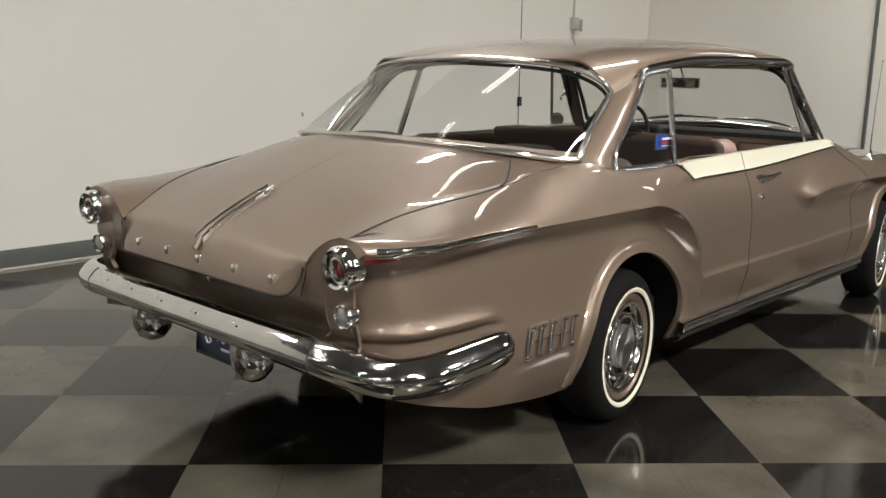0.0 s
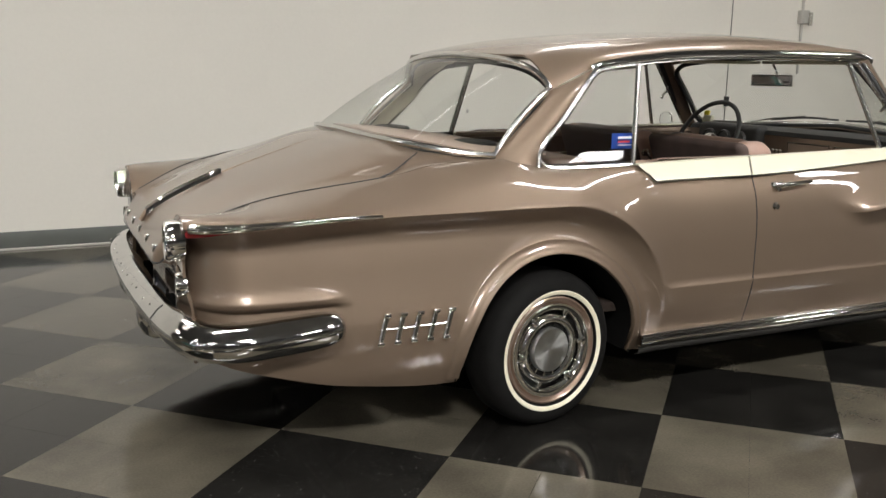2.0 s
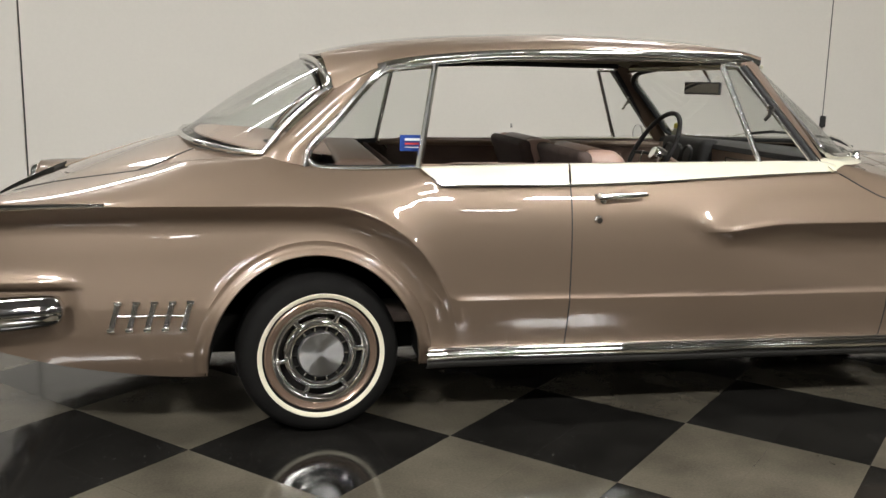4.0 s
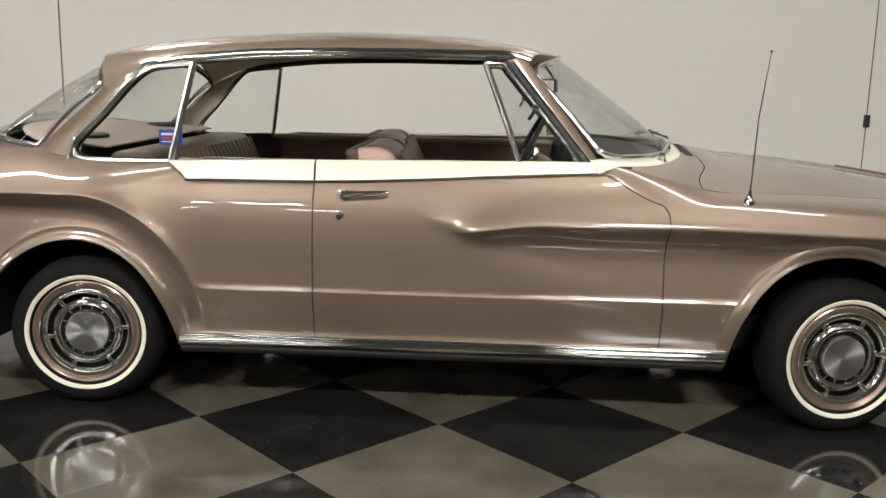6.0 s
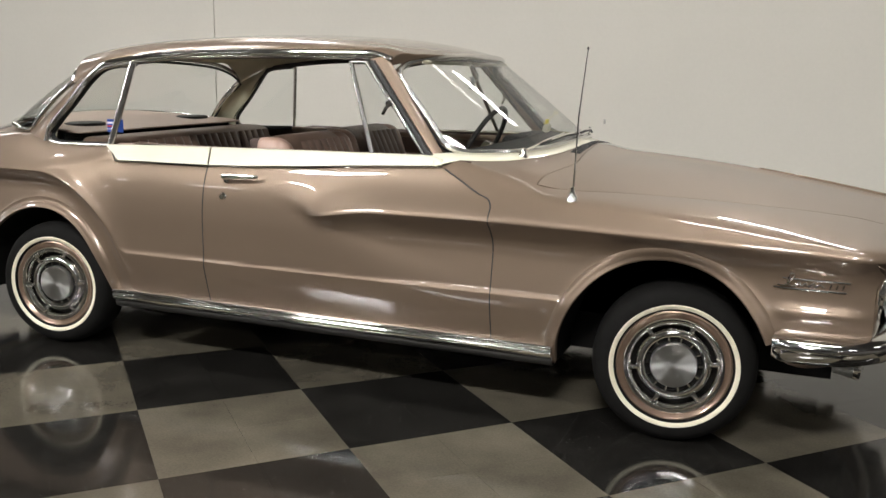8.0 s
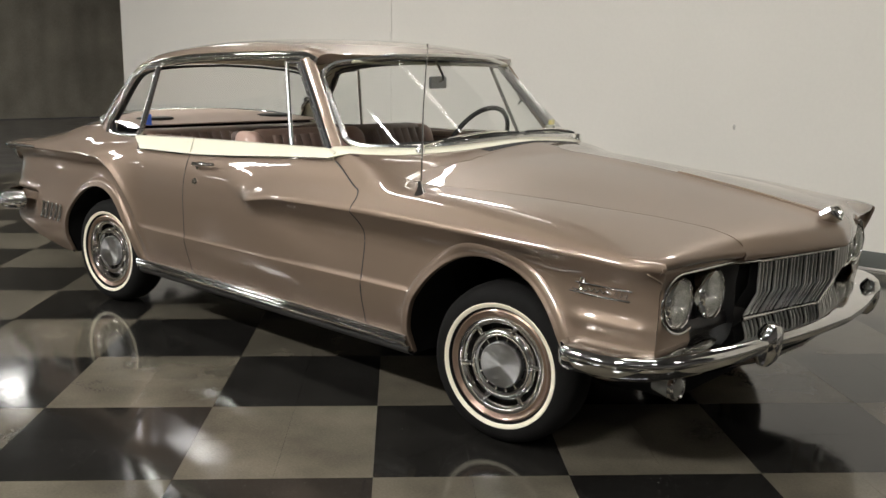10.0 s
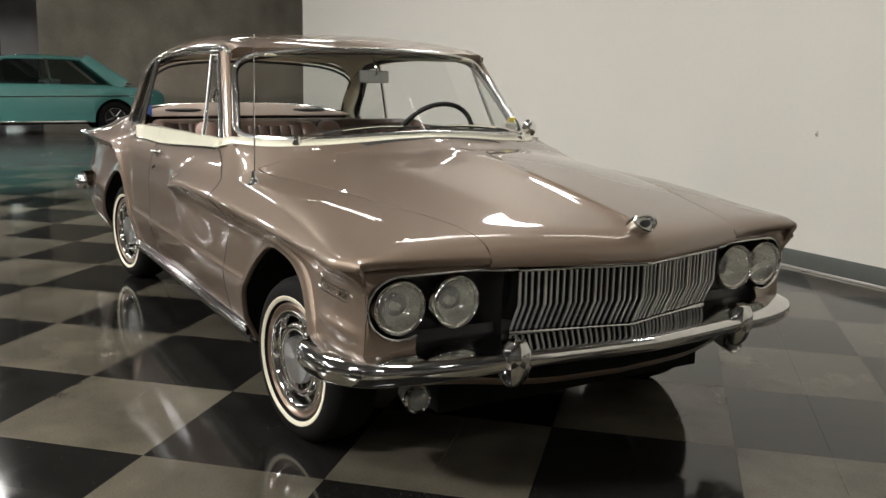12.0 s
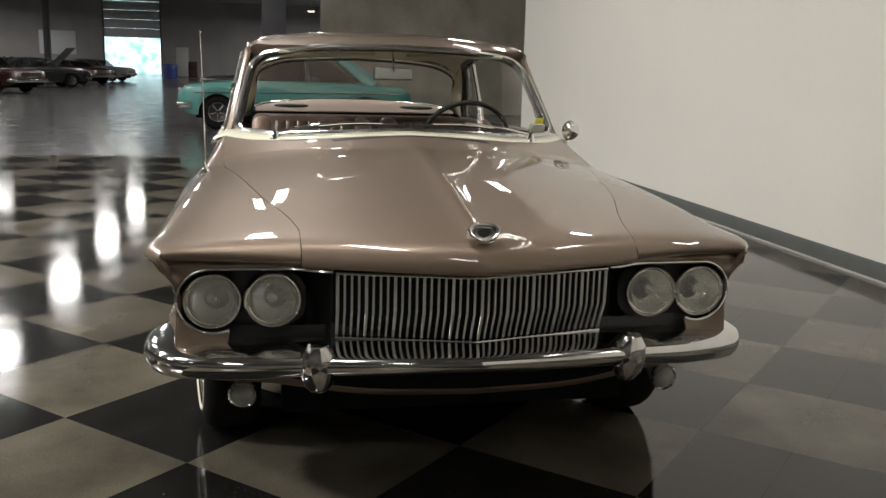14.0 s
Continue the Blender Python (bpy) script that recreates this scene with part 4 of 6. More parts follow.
    bm = bmesh.new()
    bm.faces.new([bm.verts.new((p.x, -(0.722 - 0.24 * (p.z - 0.90)), p.z)) for p in out])
    panes = both("quarter_window", bm, GLASS, car, "clear quarter window glass")
    inner_seal = tube([(p.x, -(p.y - 0.024), p.z) for p in out], 0.011, 8)
    for pane, bm in zip(panes, (inner_seal, mirrored(inner_seal))):
        part("window_seal", bm, SEAL, pane, "black rubber seal inside the quarter window")
    frame_bm = tube([(p.x, -p.y, p.z) for p in out], 0.0085, 8)
    other = mirrored(frame_bm)
    part("window_trim", frame_bm, SATIN_CHROME, panes[0], "polished chrome frame")
    part("window_trim", other, SATIN_CHROME, panes[1], "polished chrome frame")
    post = tube([(-1.018, -0.741, 0.900), (-0.952, -0.654, 1.246)], 0.014, 8, 0.7)
    both("window_post", post, SATIN_CHROME, car, "chrome post behind the open door window")
    # vent windows
    tri = [(0.083, 0.656, 1.264), (0.146, 0.646, 1.262), (0.424, 0.728, 0.928), (0.213, 0.738, 0.926)]
    bm = bmesh.new()
    bm.faces.new([bm.verts.new((x, -y + 0.005, z)) for x, y, z in tri])
    panes = both("vent_window", bm, GLASS, car, "small pivoting vent window")
    bar = tube([(x, -y, z) for x, y, z in (tri[3], tri[0])], 0.010, 8, 0.9)
    other = mirrored(bar)
    part("vent_post", bar, SATIN_CHROME, panes[0], "chrome divider post")
    part("vent_post", other, SATIN_CHROME, panes[1], "chrome divider post")
    edge = tube([(x, -y, z) for x, y, z in (tri[0], tri[1], tri[2], tri[3])], 0.008, 8)
    other = mirrored(edge)
    part("vent_frame", edge, DULL_CHROME, panes[0], "thin metal frame")
    part("vent_frame", other, DULL_CHROME, panes[1], "thin metal frame")
    for pane, s in zip(panes, (-1, 1)):
        latch = bmesh.new()
        add_tube(latch, [(0.262, s * 0.690, 1.115), (0.252, s * 0.705, 1.095), (0.239, s * 0.70, 1.075)], 0.007, 8)
        add_lathe(latch, [(0.0, 0.012), (0.012, 0.010), (0.014, 0.0), (0.0, -0.001)], pose(0.262, s * 0.692, 1.115, 90, 0, 0), 12)
        part("vent_latch", latch, CHROME, pane, "small chrome latch")
    seal = tube([(0.166, -0.640, 1.266), (0.440, -0.722, 0.930)], 0.013, 8)
    both("pillar_seal", seal, SEAL, car, "black seal along the windscreen pillar")
    chrome = tube([(0.178, -0.647, 1.268), (0.456, -0.729, 0.928)], 0.0055, 8)
    both("pillar_trim_strip", chrome, CHROME, car, "chrome strip on the windscreen pillar")
    head = tube([(x, -(y - 0.022), z - 0.012) for x, y, z in (roof_section(i / 60)[-1] for i in range(9, 58))], 0.012, 8)
    both("window_header_seal", head, SEAL, car, "black seal under the roof rail")


build_glass()

# ---------------------------------------------------------------- belt band, mouldings
belt_top = spline([(-1.01, 0.906), (-0.5, 0.918), (0.1, 0.928), (0.44, 0.932), (0.505, 0.920)])


def build_bands():
    def band(x0, x1):
        rows = []
        for i in range(31):
            x = lerp(x0, x1, i / 30)
            row = []
            for k in range(7):
                t = k / 6
                zl, zh = side_top(x) + 0.002, belt_top(x)
                xx = x
                if x < -0.94:
                    zl = max(zl, lerp(0.906, 0.846, (x + 1.015) / 0.075))
                z = lerp(zl, zh, t)
                row.append((xx, -(prof(z) + plan(x) + 0.004), z))
            inner = row[-1]
            row.append((inner[0], inner[1] + 0.012, inner[2] + 0.004))
            row.append((inner[0], inner[1] + 0.035, inner[2] - 0.002))
            rows.append(row)
        return grid(rows)
    a = band(-1.012, -0.502)
    b = band(-0.494, 0.502)
    both("belt_band", a, CREAM, car, "cream painted band below the window", solid=0.004)
    for d, bm in zip(doors, (b, mirrored(b))):
        part("belt_band", bm, CREAM, d, "cream painted band below the window", solid=0.004)
    line = [(x, -(prof(side_top(x)) + plan(x) + 0.006), side_top(x)) for x in np.linspace(-0.950, 0.50, 40)]
    line = [(-1.012, -(prof(0.906) + 0.006), 0.906), (-0.985, -(prof(0.884) + 0.006), 0.884)] + line
    both("belt_moulding", tube(line, 0.0045, 6), CHROME, car, "thin chrome moulding below the cream band")
    # sill moulding
    rows = []
    for i in range(41):
        x = lerp(-0.985, 0.945, i / 40)
        y = prof(0.295) + plan(x) + 0.004
        sec = [(-0.018, 0.3015), (-0.004, 0.3010), (0.006, 0.2985), (0.013, 0.2940), (0.0155, 0.2890), (0.014, 0.2850), (0.008, 0.2825), (0.007, 0.2800), (0.0105, 0.2780), (0.0125, 0.2700), (0.0120, 0.2600), (0.009, 0.2545), (-0.012, 0.2520)]
        rows.append([(x, -(y + o), z) for o, z in sec])
    both("sill_moulding", grid(rows), CHROME, car, "ribbed bright metal sill moulding", sharp=75, solid=0.004)
    rows = []
    for i in range(41):
        x = lerp(-0.985, 0.945, i / 40)
        y = prof(0.295) + plan(x) + 0.004
        rows.append([(x, -(y - 0.012), 0.2515), (x, -(y - 0.004), 0.246), (x, -(y - 0.004), 0.236), (x, -(y - 0.012), 0.222), (x, -(y - 0.03), 0.213)])
    both("rocker_strip", grid(rows), ROCKER, car, "dark satin strip under the sill moulding", sharp=60, solid=0.004)
    for arch in (REAR_ARCH, FRONT_ARCH):
        both("arch_lip", grid(arch_lip(arch)), PAINT, car, "rolled painted lip of the wheel opening", sharp=50, solid=0.003)
    # ridge trim on the rear fins
    xs = np.linspace(-2.545, -2.0, 24)
    pts = [(x, -(body_y(x, rear_ridge(x) + 0.0) + 0.003), rear_ridge(x) + 0.004) for x in xs]
    both("fin_moulding", tube(pts, lambda t: 0.0135 * (1 - 0.6 * t), 8, 0.8), CHROME, car, "chrome moulding along the fin")


build_bands()


# ---------------------------------------------------------------- bumpers, lamps, grille
def sweep(path, section):
    """Bumper sheet: path rows (x, y, z, height, depth); section rows (outward, up) in units of depth and height."""
    rows = []
    for i, (x, y, z, h, d) in enumerate(path):
        a, b = path[max(i - 1, 0)], path[min(i + 1, len(path) - 1)]
        t = Vector((b[0] - a[0], b[1] - a[1], 0)).normalized()
        n = Vector((-t.y, t.x, 0))
        rows.append([(x + n.x * d * o, y + n.y * d * o, z + h * u) for o, u in section])
    return rows


def dense(path, n):
    out = curve3([p[:3] for p in path], n)
    run = [0.0]
    for a, b in zip(path, path[1:]):
        run.append(run[-1] + (Vector(b[:3]) - Vector(a[:3])).length)
    fs = [spline([(r / run[-1], p[k]) for r, p in zip(run, path)]) for k in (3, 4)]
    return [(p.x, p.y, p.z, fs[0](i / n), fs[1](i / n)) for i, p in enumerate(out)]


BLADE = [(-0.35, -0.95), (0.2, -1.0), (0.62, -0.85), (0.9, -0.5), (1.0, -0.1), (0.95, 0.25), (0.80, 0.42), (0.55, 0.72), (0.2, 0.95), (-0.3, 1.0)]


GRILLE_BRIGHT = material("bright_grille_metal", (0.62, 0.61, 0.58), rough=0.3, metal=0.8, mottle=0.08, scale=30)
BLADE_FRONT = [(-2.3, 0.62), (-1.4, 0.56), (-0.4, 0.46), (0.4, 0.34), (0.78, 0.22), (0.93, 0.08), (1.0, -0.10), (0.97, -0.30), (0.86, -0.62), (0.62, -0.86), (0.3, -0.97), (0.0, -1.0), (-0.4, -1.0)]


def build_bumpers():
    rear = [(-2.625, 0.0, 0.490, 0.045, 0.05), (-2.620, -0.25, 0.488, 0.046, 0.05), (-2.605, -0.50, 0.482, 0.048, 0.05), (-2.575, -0.70, 0.468, 0.052, 0.05),
            (-2.522, -0.812, 0.456, 0.056, 0.05), (-2.43, -0.862, 0.458, 0.057, 0.05), (-2.30, -0.878, 0.467, 0.056, 0.045), (-2.185, -0.880, 0.475, 0.052, 0.040), (-2.152, -0.878, 0.477, 0.046, 0.032), (-2.135, -0.874, 0.478, 0.034, 0.020), (-2.128, -0.868, 0.478, 0.016, 0.006)]
    full = dense(list(reversed([(x, y, z, h, e) for x, y, z, h, e in rear])), 96)
    left = [(x, -y, z, h, e) for x, y, z, h, e in reversed(full)]
    whole = full + left[1:]
    bumper = part("rear_bumper", grid(sweep(whole, BLADE)), BUMPER_CHROME, car, "chrome blade bumper wrapped round the corners", sharp=60, solid=0.006)
    for s in (-1, 1):
        k = min(range(len(whole)), key=lambda q: abs(whole[q][1] - s * 0.60))
        sec = sweep(whole[k - 1:k + 2], BLADE)[1]
        part("bumper_joint", tube([Vector(q) + Vector((-0.0005, 0, 0.0005)) for q in sec[1:-1]], 0.0018, 6), SEAL, bumper)
        guard = lathe([(0.0, 0.075), (0.016, 0.068), (0.03, 0.045), (0.043, 0.010), (0.046, -0.02), (0.040, -0.045), (0.022, -0.062), (0.0, -0.066)], pose(-2.588, s * 0.285, 0.418, 0, -14, 0) @ Matrix.Scale(1.38, 4), 36)
        part("bumper_guard", guard, BUMPER_CHROME, bumper, "rounded chrome bumper guard")
        part("guard_bracket", box(-2.62, -2.52, s * 0.28 - 0.02, s * 0.28 + 0.02, 0.40, 0.47, 0.004), BLACK, bumper)
        for k in range(1, 4):
            y = s * (0.10 + 0.2 * (k - 1))
            x = -2.665
            part("bumper_bolt", lathe([(0.0, 0.003), (0.004, 0.002), (0.005, 0.0)], pose(x + 0.012 * (k - 1) * 0.7, y, 0.522, 0, -60, 0), 10), CHROME, bumper)
    # front
    front = [(2.163, 0.0, 0.466, 0.040, 0.045), (2.143, -0.20, 0.464, 0.041, 0.045), (2.095, -0.45, 0.457, 0.043, 0.045), (2.035, -0.66, 0.448, 0.046, 0.045),
             (1.965, -0.79, 0.439, 0.050, 0.045), (1.88, -0.845, 0.433, 0.052, 0.045), (1.79, -0.866, 0.430, 0.052, 0.038), (1.70, -0.868, 0.429, 0.050, 0.030), (1.668, -0.862, 0.429, 0.040, 0.010)]
    full = [(x, y, z - 0.004 * smooth(0.40, 0.62, abs(y)), h * (1 + 0.16 * smooth(0.40, 0.62, abs(y))), e) for x, y, z, h, e in dense(front, 90)]
    left = [(x, -y, z, h, e) for x, y, z, h, e in reversed(full)]
    whole = left + full[1:]
    bumper = part("front_bumper", grid(sweep(whole, BLADE_FRONT)), BUMPER_CHROME, car, "pointed chrome front bumper", sharp=60, solid=0.006)
    for s in (-1, 1):
        guard = lathe([(0.0, 0.085), (0.02, 0.078), (0.034, 0.05), (0.040, 0.0), (0.034, -0.05), (0.02, -0.078), (0.0, -0.085)], pose(2.116, s * 0.43, 0.440, 0, 10, s * 8) @ Matrix.Diagonal((1.0, 1.24, 0.84, 1.0)), 36)
        part("bumper_guard", guard, BUMPER_CHROME, bumper, "upright chrome bumper guard")
        lamp = part("turn_signal", lathe([(0.0, 0.016), (0.022, 0.012), (0.034, 0.002), (0.036, -0.01), (0.042, -0.012), (0.044, -0.03), (0.03, -0.09)], pose(1.936, s * 0.628, 0.306, 0, 90, 0) @ Matrix.Scale(0.86, 4), 24), CLEAR_LENS, car, "round turn signal lamp under the bumper")
        part("lamp_ring", lathe([(0.036, 0.0), (0.043, 0.006), (0.048, -0.004), (0.044, -0.02)], pose(1.935, s * 0.628, 0.306, 0, 90, 0) @ Matrix.Scale(0.86, 4), 24), CHROME, lamp)
    # lower valance, curved under the bumper
    rows = []
    half = curve3([(2.06, 0.0, 0.325), (2.035, 0.30, 0.330), (1.96, 0.55, 0.345), (1.885, 0.72, 0.338), (1.80, 0.770, 0.330), (1.735, 0.785, 0.345), (1.700, 0.790, 0.372)], 34)
    for p in [Vector((q.x, -q.y, q.z)) for q in reversed(half[1:])] + half:
        x, y, zl = p
        rows.append([(x - 0.02, y, 0.450), (x + 0.0, y, 0.43), (x + 0.005, y, zl + 0.02), (x - 0.005, y, zl), (x - 0.03, y, zl - 0.006)])
    val = part("front_valance", grid(rows), PAINT, car, "body-coloured valance under the bumper", solid=0.006, sharp=60)
    # black sheet over the solid valance: the opening's shade is put into its colour
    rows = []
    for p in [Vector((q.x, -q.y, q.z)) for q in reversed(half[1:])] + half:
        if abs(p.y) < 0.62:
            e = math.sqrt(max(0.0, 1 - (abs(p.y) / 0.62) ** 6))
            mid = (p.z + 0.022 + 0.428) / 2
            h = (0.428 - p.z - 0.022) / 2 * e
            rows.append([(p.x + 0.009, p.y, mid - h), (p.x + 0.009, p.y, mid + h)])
    part("valance_opening", grid(rows), BLACK, val, "black sheet for the shaded air opening")


build_bumpers()


def grille_x(y):
    """The grille's face, a shallow arrow in plan."""
    return 2.135 - 0.233 * abs(y)


def nose_slant(y):
    """How far forward the lamp pair stands at y: it leans back outwards."""
    return 2.002 - 0.13 * max(0.0, abs(y) - 0.46)


def lamp_trim(n_arc, n_top):
    """(y, z, outer y, outer z) along the bright trim: up round the outer lamp, then straight in to the grille."""
    out = []
    for i in range(n_arc):
        a = radians(lerp(-118, 90, i / (n_arc - 1)))
        y, z = 0.702 + 0.094 * math.cos(a), 0.586 + 0.088 * math.sin(a)
        zo = min(max(0.586 + 0.16 * math.sin(a), 0.42), 0.694)
        out.append((y, z, body_y(1.955, min(zo, 0.70)) - 0.002 if a > -1.2 else y + 0.01, zo))
    for i in range(1, n_top + 1):
        y = lerp(0.702, 0.385, i / n_top)
        out.append((y, lerp(0.674, 0.680, i / n_top), y, 0.694))
    return out


def build_front():
    # dark panel behind lamps and grille
    rows = []
    for k in range(-30, 31):
        y = 0.775 * k / 30
        x = 1.945 + 0.075 * (1 - (abs(y) / 0.775) ** 1.5) - 0.03 * smooth(0.70, 0.775, abs(y)) - 0.075 * smooth(0.385, 0.43, abs(y))
        rows.append([(x + 0.015, y, 0.705), (x, y, 0.68), (x - 0.012, y, 0.60), (x - 0.012, y, 0.50), (x + 0.0, y, 0.44)])
    panel = part("nose_panel", grid(rows), GRILLE_BLACK, car, "black recessed nose panel")
    # grille of flat upright bars that fold back below; each fourth one is broader
    for k in range(-20, 21):
        y = k * 0.0187
        x = grille_x(y)
        wide = k % 4 == 0
        w0 = 0.0044 if wide else 0.0032
        f = 0.003 if wide else 0.0
        rows = []
        for dx, z, w in ((f, 0.670, w0), (f, 0.576, w0), (f - 0.034, 0.506, w0 * 0.9), (f - 0.038, 0.496, w0 * 0.9)):
            rows.append([(x + dx - 0.007, y - w * 0.7, z), (x + dx - 0.0015, y - w, z), (x + dx, y - w * 0.7, z), (x + dx, y + w * 0.7, z), (x + dx - 0.0015, y + w, z), (x + dx - 0.007, y + w * 0.7, z)])
        part("grille_bar", grid(rows, closed_v=True), GRILLE_BRIGHT, panel, "broad bright bar" if wide else "", sharp=20)
    for z, dx, r in ((0.675, 0.001, 0.0045), (0.487, -0.040, 0.006)):
        part("grille_rail", tube([(grille_x(y) + dx, y, z) for y in np.linspace(-0.378, 0.378, 33)], r, 8), SATIN_CHROME, panel, "thin chrome rail")
    rows = []
    for k in range(-22, 23):
        y = 0.385 * k / 22
        rows.append([(grille_x(y) - 0.024, y, 0.682), (grille_x(y) - 0.026, y, 0.60), (grille_x(y) - 0.085, y, 0.48)])
    part("grille_backing", grid(rows), BLACK, panel)
    for s in (-1, 1):
        trim = lamp_trim(30, 14)
        pts = [(nose_slant(y) + 0.05 * smooth(0.50, 0.385, y), s * y, z) for y, z, yo, zo in trim]
        bezel = part("headlamp_bezel", tube(pts, 0.0042, 8), SATIN_CHROME, car, "chrome trim line over the twin headlamps")
        # painted surround between the fender's end and the trim
        rows = []
        for (x, yi, z), (y, z0, yo, zo) in zip(pts, trim):
            xo = 1.984 - 0.034 * smooth(0.705, 0.60, zo) - 0.045 * smooth(0.67, 0.70, zo) + 0.20 * max(0.0, 0.80 - yo)
            mid = (lerp(x, xo, 0.5) + 0.004, s * lerp(y, yo, 0.55), lerp(z, zo, 0.5))
            rows.append([(x - 0.004, yi, z), mid, (xo, s * yo, zo)])
        part("headlamp_surround", grid(rows), PAINT, bezel, "painted surround of the headlamps", sharp=60, solid=0.004)
        # body-painted panel coloured black, for the shade it lies in
        low = [[(nose_slant(y) - dx, s * y, z) for dx, z in ((0.046, 0.510), (0.040, 0.490), (0.036, 0.470), (0.034, 0.43))] for y in np.linspace(0.765, 0.40, 16)]
        part("lower_panel", grid(low), GRILLE_BLACK, bezel, "panel under the headlamps, black for body paint in shade", solid=0.003)
        plate = bmesh.new()
        ring = [(0.625 + 0.172 * math.cos(a), 0.585 + 0.095 * math.copysign(abs(math.sin(a)) ** 0.6, math.sin(a))) for a in (2 * math.pi * i / 40 for i in range(40))]
        plate.faces.new([plate.verts.new((nose_slant(y) - 0.055, s * y, z)) for y, z in ring])
        part("bezel_plate", plate, GRILLE_BLACK, bezel)
        for y, z, r in ((0.702, 0.585, 0.0665), (0.542, 0.590, 0.0655)):
            x = nose_slant(y) - 0.004
            m = pose(x - 0.012, s * y, z, 0, 90, s * -4)
            lamp = part("headlamp", lathe([(0.0, 0.030), (r * 0.4, 0.0275), (r * 0.75, 0.0195), (r * 0.97, 0.008), (r, 0.0)], m, 40), LENS_GLASS, car, "round sealed-beam headlamp with clear lens")
            part("reflector", lathe([(r, 0.001), (r * 0.92, -0.010), (r * 0.75, -0.026), (r * 0.5, -0.039), (r * 0.25, -0.046), (0.0, -0.048)], m, 36), LAMP_BOWL, lamp, "silver reflector bowl")
            part("bulb_shield", lathe([(0.0, -0.006), (0.011, -0.008), (0.015, -0.022), (0.011, -0.046)], m, 18), DULL_CHROME, lamp)
            part("lamp_rim", lathe([(r * 0.965, 0.003), (r * 0.985, 0.006), (r * 1.03, 0.004), (r * 1.05, 0.011), (r * 1.12, 0.015), (r * 1.19, 0.006), (r * 1.20, -0.012), (r * 1.16, -0.035)], m, 48), CHROME, lamp, "chrome retaining ring")
    # hood ornament: a chrome shield with a dark centre, standing on the hood's edge
    m = pose(2.126, 0.0, 0.792, 0, 58, 0)
    shape = [(-0.026, -0.034), (-0.030, 0.0), (-0.026, 0.034), (-0.012, 0.045), (0.006, 0.040), (0.020, 0.024), (0.029, 0.0), (0.020, -0.024), (0.006, -0.040), (-0.012, -0.045)]
    rows = []
    for r, h in ((0.95, -0.036), (1.0, -0.004), (0.98, 0.006), (0.88, 0.010), (0.76, 0.008), (0.68, 0.000), (0.0, 0.002)):
        rows.append([m @ Vector((x * r, y * r, h)) for x, y in shape])
    orn = part("hood_ornament", grid(rows, closed_v=True), SATIN_CHROME, car, "chrome shield badge standing on the nose of the hood", sharp=30)
    inner = [[m @ Vector((x * r, y * r, h)) for x, y in shape] for r, h in ((0.40, 0.001), (0.38, 0.006), (0.24, 0.007), (0.0, 0.005))]
    part("badge_centre", grid(inner, closed_v=True), GRILLE_BLACK, orn, "dark enamel centre", sharp=30)
    # hood centre moulding
    pts = [(x, 0.0, hood_z(x, 0.0) + 0.001) for x in np.linspace(1.55, 2.07, 24)]
    part("hood_spear", tube(pts, lambda t: 0.004 + 0.003 * t, 8, 0.8), PAINT, car)


build_front()


